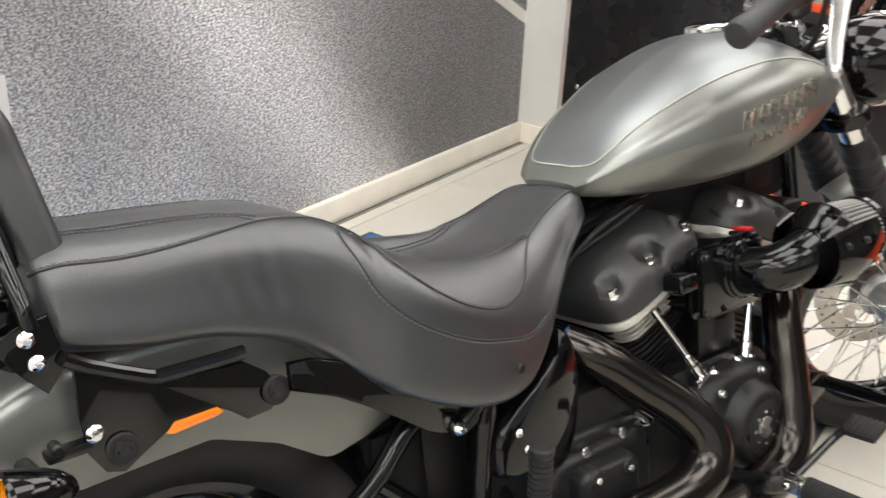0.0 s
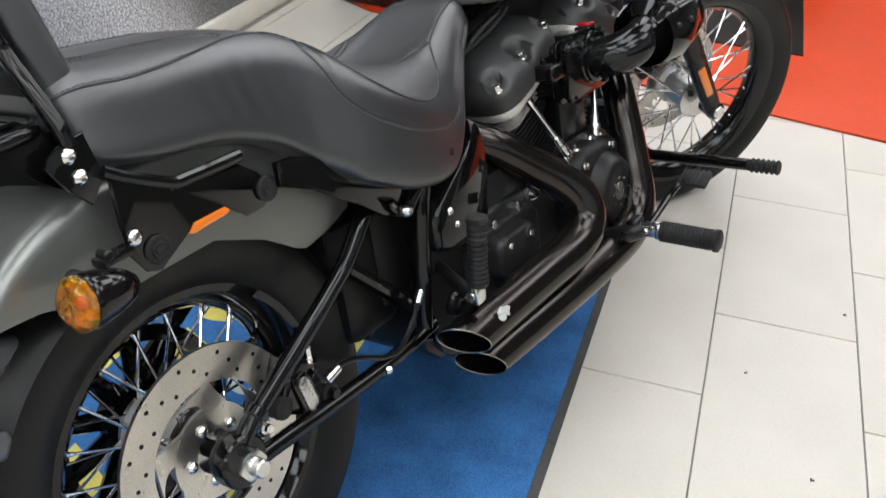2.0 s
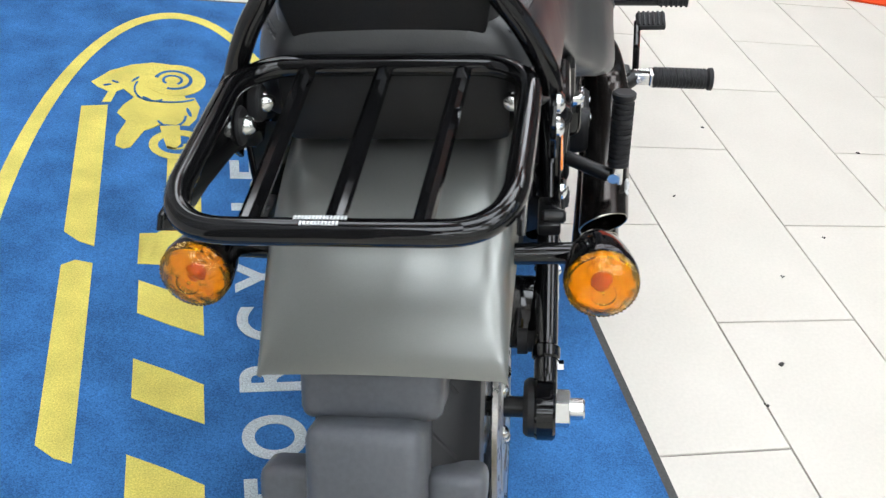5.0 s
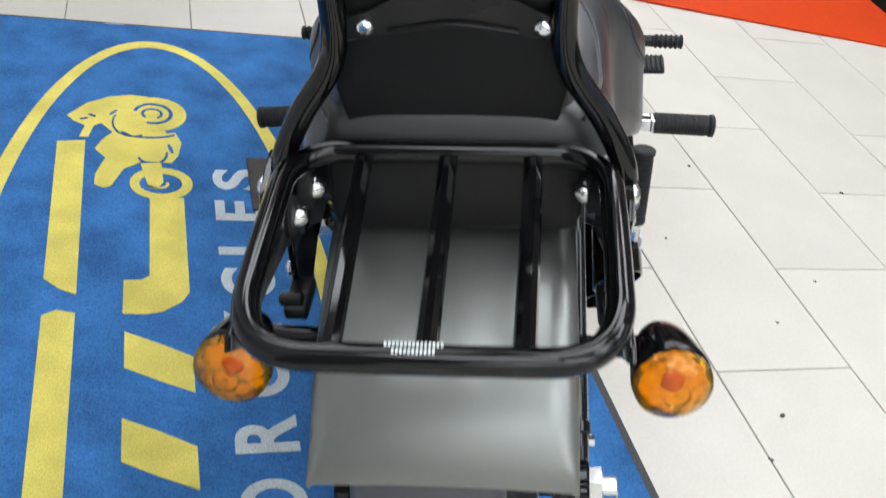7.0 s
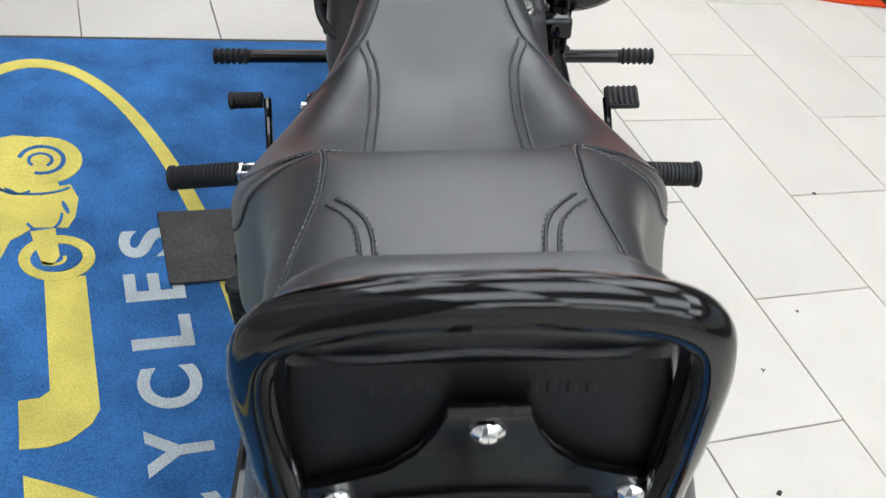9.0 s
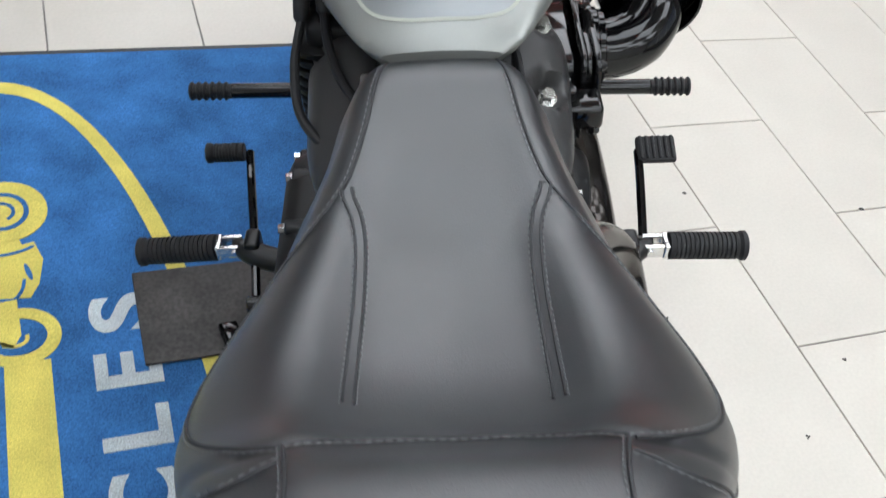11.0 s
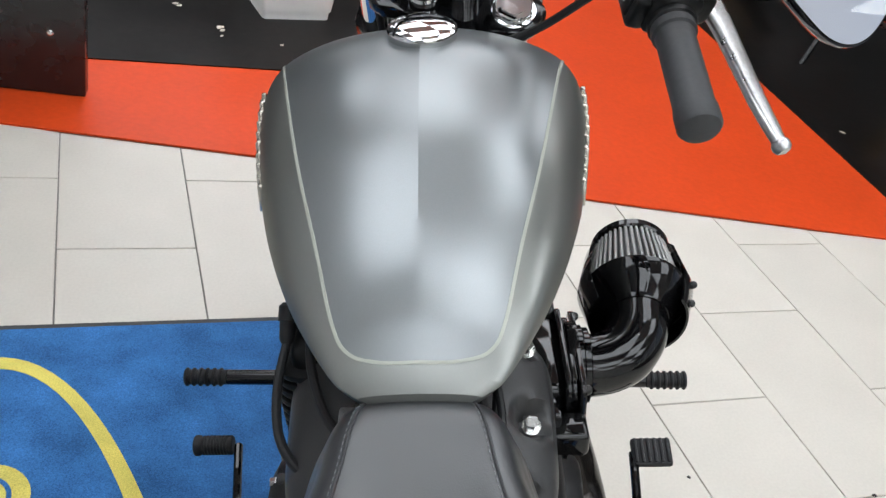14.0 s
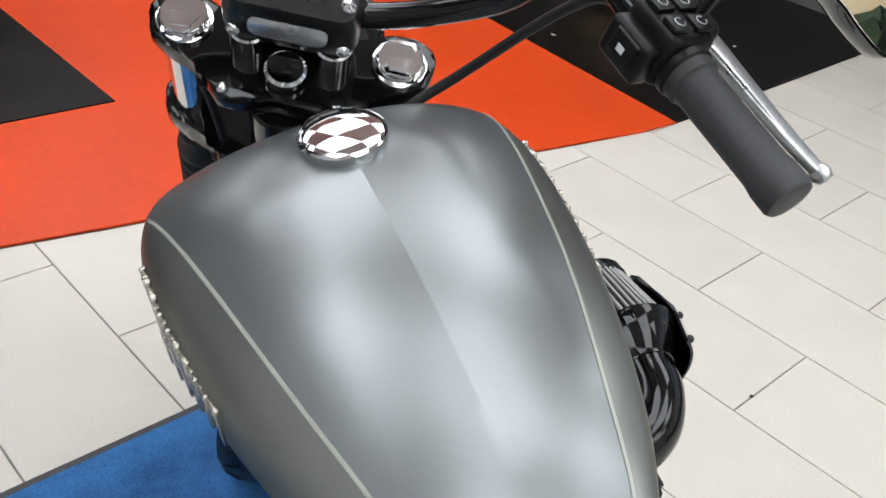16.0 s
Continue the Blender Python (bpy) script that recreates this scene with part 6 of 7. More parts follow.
for y, z in ((0.838, 0.648), (0.968, 0.648), (0.838, 0.558), (0.968, 0.558)):
    bm = bmesh.new()
    bolt(bm, (0.173, y, z), (1, 0, 0), 0.0055, 0.006, True)
    part("flange_screw", bm, SATIN, intake)
bm = bmesh.new()
box(bm, (0.115, 0.985, 0.628), (0.075, 0.03, 0.05), 0.006, None, 3)
part("throttle_sensor", bm, SATIN, intake, "black sensor block on the intake")
bm = bmesh.new()
box(bm, (0.12, 0.988, 0.656), (0.05, 0.02, 0.006), 0.002)
part("sensor_clip", bm, REDLENS, intake, "dark red clip on the sensor")
bm = bmesh.new()
elbow = spline([(0.168, 0.922, 0.612), (0.198, 0.922, 0.612), (0.228, 0.932, 0.618), (0.247, 0.955, 0.63), (0.252, 0.982, 0.64)], 9)
tube(bm, elbow, 0.037, 28)
lathe(bm, (0.16, 0.922, 0.612), (0.2, 0.922, 0.612), [(0, 0.05), (0.006, 0.052), (0.012, 0.052), (0.013, 0.047), (0.018, 0.047), (0.02, 0.044), (0.026, 0.044), (0.028, 0.038)], 36)
d = Vector((0.08, 1.0, 0.08)).normalized()
e = elbow[-1] - d * 0.006
lathe(bm, e - d * 0.004, e + d, [(0, 0.037), (0.006, 0.039), (0.022, 0.054), (0.036, 0.063), (0.042, 0.065), (0.044, 0.064), (0.044, 0.058)], 40)
part("elbow", bm, GLOSS, intake, "gloss black intake elbow with funnel")
bm = bmesh.new()
lathe(bm, e + d * 0.038, e + d, [(0, 0.056), (0.082, 0.045), (0.083, 0.02)], 48)
filt = part("filter_core", bm, PLASTIC, intake)
for k in range(44):
    t = 2 * math.pi * k / 44
    side = Matrix.Rotation(t, 3, d) @ d.orthogonal().normalized()
    bm = bmesh.new()
    tube(bm, [e + d * 0.038 + side * 0.0575, e + d * 0.12 + side * 0.0465], 0.0022, 6)
    part("filter_pleat", bm, FILTER, filt)
bm = bmesh.new()
lathe(bm, e + d * 0.118, e + d, [(0, 0.048), (0.003, 0.051), (0.012, 0.051), (0.016, 0.047), (0.018, 0.03), (0.018, 0)], 40)
part("filter_cap", bm, GLOSS, intake)
bm = bmesh.new()
side = d.cross(UP).normalized()
upv = side.cross(d)
cover = []
for t in range(-214, 35, 8):
    a = radians(t)
    cover.append([e + d * q + (math.cos(a) * side + math.sin(a) * upv) * rr for q, rr in ((-0.004, 0.06), (0.04, 0.0705), (0.1, 0.06), (0.108, 0.054))] + [e + d * q + (math.cos(a) * side + math.sin(a) * upv) * (rr - 0.003) for q, rr in ((0.108, 0.054), (0.1, 0.06), (0.04, 0.0705), (-0.004, 0.06))])
skin(bm, cover)
part("rain_shield", bm, GLOSS, intake, "gloss black half shield round the filter")
bm = bmesh.new()
for q, t in ((0.012, 12), (0.045, 12)):
    a = radians(t)
    o = math.cos(a) * side + math.sin(a) * upv
    bolt(bm, e + d * q + o * (0.061 + 0.2 * q), o, 0.005, 0.006, True)
parts("shield_screw", bm, SATIN, intake)


# ---- controls
def ribbed(bm, a, b, r, ribs, depth=0.0015):
    a, b = Vector(a), Vector(b)
    ln = (b - a).length
    prof = [(0, r * 0.85), (0.002, r)]
    for k in range(ribs):
        t = 0.004 + (ln - 0.016) * k / ribs
        w = (ln - 0.016) / ribs
        prof += [(t, r), (t + w * 0.55, r), (t + w * 0.6, r - depth), (t + w * 0.95, r - depth)]
    prof += [(ln - 0.01, r), (ln - 0.008, r * 1.08), (ln - 0.002, r * 1.08), (ln, r * 0.9)]
    lathe(bm, a, b, prof, 20)


def foot_peg(inner, outer, name="foot_peg"):
    a, b = Vector(inner), Vector(outer)
    d = (b - a).normalized()
    bm = bmesh.new()
    ribbed(bm, a, b, 0.0195, 15, 0.0018)
    peg = part(name, bm, RUBBER, bike, "ribbed black rubber foot peg")
    bm = bmesh.new()
    for q in (1, -1):
        box(bm, a - d * 0.017 + Vector((0, 0.0105 * q, 0)), (0.036, 0.006, 0.022), 0.002, None, 3)
    box(bm, a - d * 0.002, (0.01, 0.03, 0.026), 0.003, None, 3)
    rod(bm, a - d * 0.026 - Vector((0, 0.017, 0)), a - d * 0.026 + Vector((0, 0.017, 0)), 0.0055, 12, 0.001)
    part("peg_clevis", bm, ZINC, peg, "bright zinc clevis")
    bm = bmesh.new()
    box(bm, a - d * 0.036, (0.03, 0.013, 0.018), 0.004)
    box(bm, a - d * 0.052, (0.022, 0.036, 0.036), 0.006, None, 3)
    tube(bm, spline([a - d * 0.036, a - d * 0.06 + Vector((0, -0.012, -0.01)), a - d * 0.12 + Vector((0, -0.02, -0.03))], 5), 0.018, 14)
    part("peg_mount", bm, SATIN, peg)
    return peg


foot_peg((0.305, 0.893, 0.298), (0.415, 0.893, 0.293))
foot_peg((-0.325, 0.925, 0.29), (-0.44, 0.932, 0.278))


def pedal(pad_at, arm, w, parent, round_pad):
    bm = bmesh.new()
    tube(bm, spline(arm, 6), 0.0065, 10)
    rod(bm, Vector(arm[0]) - Vector((0.012, 0, 0)), Vector(arm[0]) + Vector((0.012, 0, 0)), 0.013, 18, 0.002)
    arm_ob = part("pedal_arm", bm, GLOSS, parent, "slim gloss black pedal arm")
    bm, ribs = bmesh.new(), bmesh.new()
    p = Vector(pad_at)
    if round_pad:
        ribbed(bm, p + Vector((w / 2, 0, 0)), p - Vector((w / 2, 0, 0)), 0.0145, 9, 0.0018)
    else:
        box(bm, p, (w, 0.042, 0.012), 0.004, Euler((radians(20), 0, 0)).to_matrix())
        for k in range(6):
            box(ribs, p + Vector((-w * 0.4 + w * 0.16 * k, -0.001, 0.006)), (w * 0.08, 0.037, 0.006), 0.0015, Euler((radians(20), 0, 0)).to_matrix())
    pad = part("pedal_pad", bm, RUBBER, arm_ob, "ribbed black rubber pad")
    if len(ribs.verts):
        parts("pedal_rib", ribs, RUBBER, arm_ob)


pedal((0.309, 1.042, 0.344), [(0.274, 0.9, 0.296), (0.277, 0.94, 0.31), (0.281, 1.0, 0.331), (0.284, 1.045, 0.34)], 0.057, bike, False)
pedal((-0.331, 1.094, 0.32), [(-0.266, 0.84, 0.262), (-0.273, 0.92, 0.286), (-0.286, 1.03, 0.313), (-0.294, 1.092, 0.321)], 0.058, bike, True)
# highway bar
bm = bmesh.new()
rod(bm, (-0.345, 1.262, 0.308), (0.34, 1.244, 0.303), 0.0125, 20, 0.001)
for s in (1, -1):
    prism(bm, [(1.17, 0.25), (1.25, 0.285), (1.27, 0.31), (1.25, 0.325), (1.2, 0.31), (1.16, 0.29)], 0.008, Matrix.Translation((0.11 * s, 0, 0)) @ XSIDE, 0.002)
hw = part("highway_bar", bm, GLOSS, bike, "gloss black straight highway bar")
for s in (1, -1):
    a, b = Vector((0.34 if s > 0 else -0.345, 1.253 - 0.009 * s, 0.3055 - 0.0025 * s)), Vector((0.405 if s > 0 else -0.415, 1.253 - 0.011 * s, 0.3055 - 0.003 * s))
    bm = bmesh.new()
    rod(bm, a, b, 0.0125, 18, 0.001)
    rings = bmesh.new()
    for k in range(6):
        q = a.lerp(b, 0.1 + 0.16 * k)
        rod(rings, q, q + (b - a).normalized() * 0.006, 0.0155, 18, 0.002)
    grip = part("bar_grip", bm, RUBBER, hw)
    parts("grip_ring", rings, RUBBER, grip)
# passenger pegs, folded up
PLACE = SIDE
for s in (1, -1):
    bm = bmesh.new()
    ribbed(bm, (0.222 * s, 0.422, 0.40), (0.226 * s, 0.435, 0.512), 0.0155, 13, 0.002)
    peg = part("passenger_peg", bm, RUBBER, bike, "ribbed rubber passenger peg folded up")
    bm = bmesh.new()
    box(bm, (0.221 * s, 0.419, 0.39), (0.016, 0.024, 0.03), 0.003)
    rod(bm, (0.215 * s, 0.405, 0.388), (0.215 * s, 0.432, 0.388), 0.008, 14)
    part("peg_clevis", bm, ZINC, peg)
    bm = bmesh.new()
    tube(bm, [(0.12 * s, 0.45, 0.41), (0.21 * s, 0.42, 0.385)], 0.0105, 12)
    part("peg_mount", bm, SATIN, peg)
# side stand
PLACE = SETTLED
bm = bmesh.new()
tube(bm, spline([(-0.14, 0.86, 0.17), (-0.2, 0.885, 0.15), (-0.27, 0.905, 0.125), (-0.335, 0.915, 0.1)], 5), [0.012] * 15 + [0.011], 12)
stand = part("side_stand", bm, GLOSS, bike, "gloss black side stand folded out")
bm = bmesh.new()
box(bm, (-0.335, 0.905, 0.1), (0.03, 0.075, 0.012), 0.004, Euler((0, radians(12.5), radians(25))).to_matrix())
tube(bm, [(-0.31, 0.92, 0.105), (-0.345, 0.88, 0.103)], 0.007, 8)
part("stand_foot", bm, GLOSS, stand)
# rear brake
PLACE = SIDE
# final drive pulley on the far side of the rear wheel
bm = bmesh.new()
px, n = -0.088, 64
skin(bm, [[Vector((px + a, r * math.cos(2 * math.pi * i / n), AX + r * math.sin(2 * math.pi * i / n))) for a, r in ((-0.014, 0.118), (-0.016, 0.142), (0.016, 0.142), (0.014, 0.118))] for i in range(n + 1)], True, False)
pulley = part("drive_pulley", bm, GLOSS, bike, "gloss black final drive pulley")
for k in range(10):
    bm = bmesh.new()
    a = 2 * math.pi * k / 10
    tube(bm, [(px, 0.04 * math.cos(a), AX + 0.04 * math.sin(a)), (px, 0.122 * math.cos(a + 0.15), AX + 0.122 * math.sin(a + 0.15))], [0.016, 0.012], 8)
    part("pulley_spoke", bm, GLOSS, pulley)
bm = bmesh.new()
rod(bm, (px - 0.012, 0, AX), (px + 0.012, 0, AX), 0.055, 32, 0.003)
part("pulley_hub", bm, GLOSS, pulley)
bm = bmesh.new()
box(bm, (0.095, 0.13, 0.37), (0.05, 0.06, 0.085), 0.012, Euler((radians(-30), 0, 0)).to_matrix(), 3)
caliper = part("rear_caliper", bm, BRACKET, bike, "black rear brake caliper")
bm = bmesh.new()
prism(bm, rounded(0.019, 0.058, 0.0092, 6), 0.005, Matrix.Translation((0.1265, 0.133, 0.358)) @ XSIDE @ pose(0, 0, 0, 0, 0, 13), 0.0015)
part("caliper_pad_cover", bm, ALU, caliper, "bare aluminium caliper cover")
bm = bmesh.new()
prism(bm, rounded(0.03, 0.07, 0.014, 6), 0.01, Matrix.Translation((0.121, 0.133, 0.358)) @ XSIDE @ pose(0, 0, 0, 0, 0, 13), 0.003)
part("caliper_rim", bm, BRACKET, caliper)
bm = bmesh.new()
for y, z in ((0.093, 0.356), (0.179, 0.331)):
    lathe(bm, (0.09, y, z), (0.13, y, z), [(0, 0.017), (0.012, 0.017), (0.013, 0.014), (0.022, 0.014), (0.023, 0.017), (0.03, 0.016), (0.032, 0.012)], 20)
parts("slider_boot", bm, RUBBER, caliper)
bm = bmesh.new()
bolt(bm, (0.124, 0.179, 0.331), (1, 0, 0), 0.009, 0.007)
part("slider_bolt", bm, SATIN, caliper)
bm = bmesh.new()
for y, z in ((0.155, 0.382), (0.158, 0.403)):
    rod(bm, (0.115, y, z - 0.01), (0.115, y, z + 0.012), 0.005, 12)
    bolt(bm, (0.115, y, z + 0.012), (0, 0, 1), 0.006, 0.006)
parts("bleed_screw", bm, CHROME, caliper)
bm = bmesh.new()
tube(bm, spline([(0.125, 0.157, 0.38), (0.132, 0.161, 0.366), (0.132, 0.178, 0.363), (0.132, 0.198, 0.369), (0.132, 0.232, 0.36), (0.132, 0.288, 0.331), (0.132, 0.325, 0.327), (0.132, 0.36, 0.351), (0.132, 0.388, 0.386), (0.132, 0.415, 0.41), (0.12, 0.435, 0.43)], 8), 0.0042, 8)
line_ob = part("brake_line", bm, SATIN, caliper, "thin black metal brake line")
bm = bmesh.new()
for a, b in (((0.132, 0.165, 0.361), (0.132, 0.192, 0.368)), ((0.132, 0.38, 0.376), (0.132, 0.394, 0.393)), ((0.132, 0.284, 0.31), (0.138, 0.292, 0.31))):
    rod(bm, a, b, 0.0075, 12, 0.001)
parts("line_ferrule", bm, CHROME, line_ob)

# ---- front end, steered to the right
PLACE = SETTLED
STEER = 32
RAKE = radians(32)
ANG = Vector((0, -math.sin(RAKE), math.cos(RAKE)))
HEAD = Vector((-0.008, 1.257, 0.9))
TURN = Matrix.Translation(HEAD) @ Matrix.Rotation(radians(-STEER), 4, ANG) @ Matrix.Translation(-HEAD)
FWD = Vector((0, math.cos(RAKE), math.sin(RAKE)))
AXLE = HEAD - ANG * 0.705 + FWD * 0.055


def leg(s, t):
    """A point t metres up a fork leg from the axle."""
    return AXLE + Vector((0.108 * s, 0, 0)) + ANG * t


def steered(name, bm, material, parent, label="", angle=35):
    bm.transform(TURN)
    return part(name, bm, material, parent, label, angle=angle)


fork = new("front_fork")
fork.parent = bike
for s in (1, -1):
    bm = bmesh.new()
    rod(bm, leg(s, 0.43), leg(s, 0.763), 0.0232, 28, 0.001)
    steered("stanchion", bm, CHROME, fork, "chrome fork tube")
    bm = bmesh.new()
    prof = []
    for k in range(8):
        t = 0.004 + 0.027 * k
        prof += [(t, 0.029 - 0.0004 * k), (t + 0.008, 0.036 - 0.0006 * k), (t + 0.019, 0.036 - 0.0006 * k)]
    prof += [(0.225, 0.027), (0.245, 0.027), (0.246, 0.024)]
    lathe(bm, leg(s, 0.285), leg(s, 0.63), [(0, 0.026)] + prof, 28)
    steered("gaiter", bm, RUBBER, fork, "black rubber fork gaiter", 60)
    bm = bmesh.new()
    lathe(bm, leg(s, -0.02), leg(s, 0.3), [(0, 0.012), (0.004, 0.02), (0.03, 0.022), (0.06, 0.023), (0.31, 0.026)], 24)
    rod(bm, AXLE + Vector((0.078 * s, 0, 0)), AXLE + Vector((0.132 * s, 0, 0)), 0.021, 24, 0.003)
    slider = steered("fork_leg", bm, SATIN, fork, "black fork leg")
    bm = bmesh.new()
    lathe(bm, AXLE + Vector((0.131 * s, 0, 0)), AXLE + Vector((0.2 * s, 0, 0)), [(0, 0.016), (0.004, 0.016), (0.006, 0.0145), (0.006, 0.009), (0.002, 0.008), (0.002, 0)], 24)
    steered("axle_cap", bm, ZINC, slider)
    bm = bmesh.new()
    box(bm, leg(s, 0.11) + Vector((0.024 * s, -0.008, 0)), (0.006, 0.02, 0.09), 0.002, Matrix.Rotation(RAKE, 3, "X"))
    steered("fork_reflector", bm, REFLECTOR, slider, "amber fork reflector")
bm = bmesh.new()
for t, th in ((0.738, 0.022), (0.582, 0.03)):
    c = AXLE + ANG * t
    m = Matrix.Translation(c) @ Matrix.Rotation(RAKE, 4, "X")
    pts = []
    for x, y in ((0.135, 0.012), (0.128, 0.03), (0.1, 0.038), (0.06, 0.02), (0.0, 0.012), (-0.06, 0.02), (-0.1, 0.038), (-0.128, 0.03), (-0.135, 0.012), (-0.128, -0.02), (-0.1, -0.036), (-0.075, -0.05), (-0.055, -0.076), (-0.032, -0.074), (0, -0.062), (0.032, -0.074), (0.055, -0.076), (0.075, -0.05), (0.1, -0.036), (0.128, -0.02)):
        pts.append((x * 1.07, y))
    prism(bm, [(q.x, q.y) for q in spline([(a, b, 0) for a, b in pts], 3, True)], th, m, 0.006)
rod(bm, HEAD - ANG * 0.13, HEAD + ANG * 0.02, 0.032, 24, 0.003)
clamp = steered("triple_clamp", bm, GLOSS, fork, "gloss black triple clamp", 40)
for s in (1, -1):
    bm = bmesh.new()
    lathe(bm, leg(s, 0.749), leg(s, 0.83), [(0, 0.026), (0.01, 0.026), (0.012, 0.0235), (0.014, 0.023), (0.016, 0.018), (0.013, 0.016), (0.013, 0)], 6)
    lathe(bm, leg(s, 0.747), leg(s, 0.83), [(0, 0.028), (0.006, 0.028), (0.007, 0.026)], 28)
    steered("fork_cap", bm, CHROME, clamp, "chrome fork cap")
bm = bmesh.new()
top = AXLE + ANG * 0.75 - FWD * 0.038
rod(bm, top, top + ANG * 0.014, 0.021, 24, 0.003)
steered("stem_nut", bm, CHROME, clamp)
for s in (1, -1):
    bm = bmesh.new()
    bolt(bm, AXLE + ANG * 0.749 - FWD * 0.066 + Vector((0.056 * s, 0, 0)), ANG, 0.006, 0.005, True)
    steered("clamp_bolt", bm, CHROME, clamp)
for s in (1, -1):
    bm = bmesh.new()
    c = AXLE + ANG * 0.748 + Vector((0.042 * s, 0, 0)) - FWD * 0.01
    rod(bm, c, c + ANG * 0.03, 0.019, 20, 0.002)
    steered("riser_base", bm, CHROME, clamp)
bm = bmesh.new()
c = AXLE + ANG * 0.793 + FWD * 0.004
M = Matrix.Translation(c) @ Matrix.Rotation(RAKE, 4, "X")
skin(bm, [[M @ Vector((x, y, z)) for x, y in rounded(a, b, 0.014, 5)] for z, a, b in ((-0.02, 0.12, 0.05), (0.0, 0.13, 0.06), (0.03, 0.13, 0.065), (0.045, 0.12, 0.06))])
riser = steered("riser", bm, SATIN, clamp, "satin black handlebar riser with small display")
bm = bmesh.new()
prism(bm, rounded(0.075, 0.02, 0.008, 5), 0.004, M @ Matrix.Translation((0, -0.034, 0.02)) @ Matrix.Rotation(radians(70), 4, "X"), 0.001)
steered("display", bm, ALU, riser, "small silver-grey display window")
bm = bmesh.new()
for x in (0.052, -0.052):
    bolt(bm, M @ Vector((x, -0.012, 0.045)), ANG, 0.008, 0.008, True)
    bolt(bm, M @ Vector((x, -0.032, 0.005)), -FWD, 0.007, 0.006, True)
bm.transform(TURN)
parts("riser_screw", bm, CHROME, riser)

# handlebar; straight-ahead axes, then steered


def unsteer(p):
    return TURN.inverted() @ Vector(p)


ge, gi = unsteer((0.25, 0.815, 0.968)), unsteer((0.245, 0.94, 1.015))
gd = (ge - gi).normalized()
bar_r = [M @ Vector((0.0, 0, 0.02)), M @ Vector((0.06, 0, 0.02)), M @ Vector((0.13, 0.0, 0.05)), M @ Vector((0.2, 0.0, 0.11)), gi - gd * 0.16 + Vector((-0.02, 0.0, 0.02)), gi - gd * 0.09, gi]
bm = bmesh.new()
half_bar = spline(bar_r, 8)
tube(bm, [Vector((-q.x, q.y, q.z)) for q in half_bar[:0:-1]] + half_bar, 0.0128, 16)
bar = steered("handlebar", bm, GLOSS, fork, "gloss black handlebar")
flip = lambda v: Vector((-v.x, v.y, v.z))
for s in (1, -1):
    f = (lambda v: v) if s > 0 else flip
    a, b = f(gi), f(ge)
    d = (b - a).normalized()
    bm = bmesh.new()
    ln = (b - a).length
    lathe(bm, a, b, [(0, 0.0205), (0.003, 0.022), (0.012, 0.022), (0.014, 0.0195), (0.02, 0.019), (ln - 0.03, 0.019), (ln - 0.02, 0.0205), (ln - 0.004, 0.0205), (ln - 0.001, 0.0185), (ln, 0.015), (ln + 0.0002, 0.004), (ln + 0.0003, 0.001)], 28)
    steered("grip", bm, GRIP, bar, "smooth black rubber grip")
    side = d.cross(UP).normalized()
    upv = side.cross(d)
    fw = -side if (-side).y > 0 else side
    base = a - d * 0.034
    R = Matrix((fw, d, upv)).transposed()
    bm = bmesh.new()
    box(bm, base + upv * 0.004, (0.05, 0.058, 0.05), 0.009, R, 3)
    box(bm, base - fw * 0.03 - upv * 0.004 - d * 0.002, (0.02, 0.05, 0.036), 0.006, R, 3)
    rod(bm, a - d * 0.008, a + d * 0.004, 0.024, 24, 0.003)
    box(bm, base + fw * 0.022 + upv * 0.01 - d * 0.02, (0.04, 0.075, 0.036), 0.009, R, 3)
    switch = steered("switch_housing", bm, PLASTIC, bar, "black plastic switch housing")
    for k, (p, q, w, h) in enumerate(((-0.012, -0.012, 0.02, 0.018), (-0.012, 0.012, 0.02, 0.018), (0.012, -0.012, 0.02, 0.018), (0.012, 0.012, 0.02, 0.018))):
        bm = bmesh.new()
        box(bm, base + upv * 0.03 + fw * p + d * q, (w, h, 0.006), 0.002, R)
        key = steered("switch_key", bm, PLASTIC, switch)
        bm = bmesh.new()
        tube(bm, [base + upv * 0.0334 + fw * p + d * q + 0.0045 * (math.cos(t) * fw + math.sin(t) * d) for t in (0.3 * j for j in range(19))], 0.0005, 5)
        steered("key_symbol", bm, PRINT, key)
    bm = bmesh.new()
    box(bm, base - fw * 0.04 - upv * 0.002, (0.006, 0.03, 0.024), 0.003, R)
    key = steered("indicator_key", bm, PLASTIC, switch)
    bm = bmesh.new()
    box(bm, base - fw * 0.0435 - upv * 0.002, (0.0008, 0.008, 0.006), 0, R)
    steered("key_symbol", bm, PRINT, key)
    # lever
    bm = bmesh.new()
    p0 = base + fw * 0.036 + upv * 0.006 - d * 0.03
    tip = unsteer((0.349, 0.884, 0.915)) if s > 0 else flip(unsteer((0.349, 0.884, 0.915)))
    way = (tip - p0).normalized()
    pts = spline([p0, p0.lerp(tip, 0.2) + fw * 0.006, p0.lerp(tip, 0.42) + fw * 0.004, p0.lerp(tip, 0.72), p0.lerp(tip, 0.9), tip], 6)
    flat = way.cross(upv).normalized()
    deep = flat.cross(way).normalized()
    rings = []
    for k, q in enumerate(pts):
        f = k / (len(pts) - 1)
        a, b = float(np.interp(f, (0, 0.1, 0.22, 0.5, 0.85, 1), (0.012, 0.018, 0.014, 0.0115, 0.0085, 0.0065))), 0.0062 - 0.0012 * f
        rings.append([q + flat * a * math.copysign(abs(math.cos(j)) ** 0.6, math.cos(j)) + deep * b * math.copysign(abs(math.sin(j)) ** 0.6, math.sin(j)) for j in (2 * math.pi * i / 20 for i in range(20))])
    skin(bm, rings)
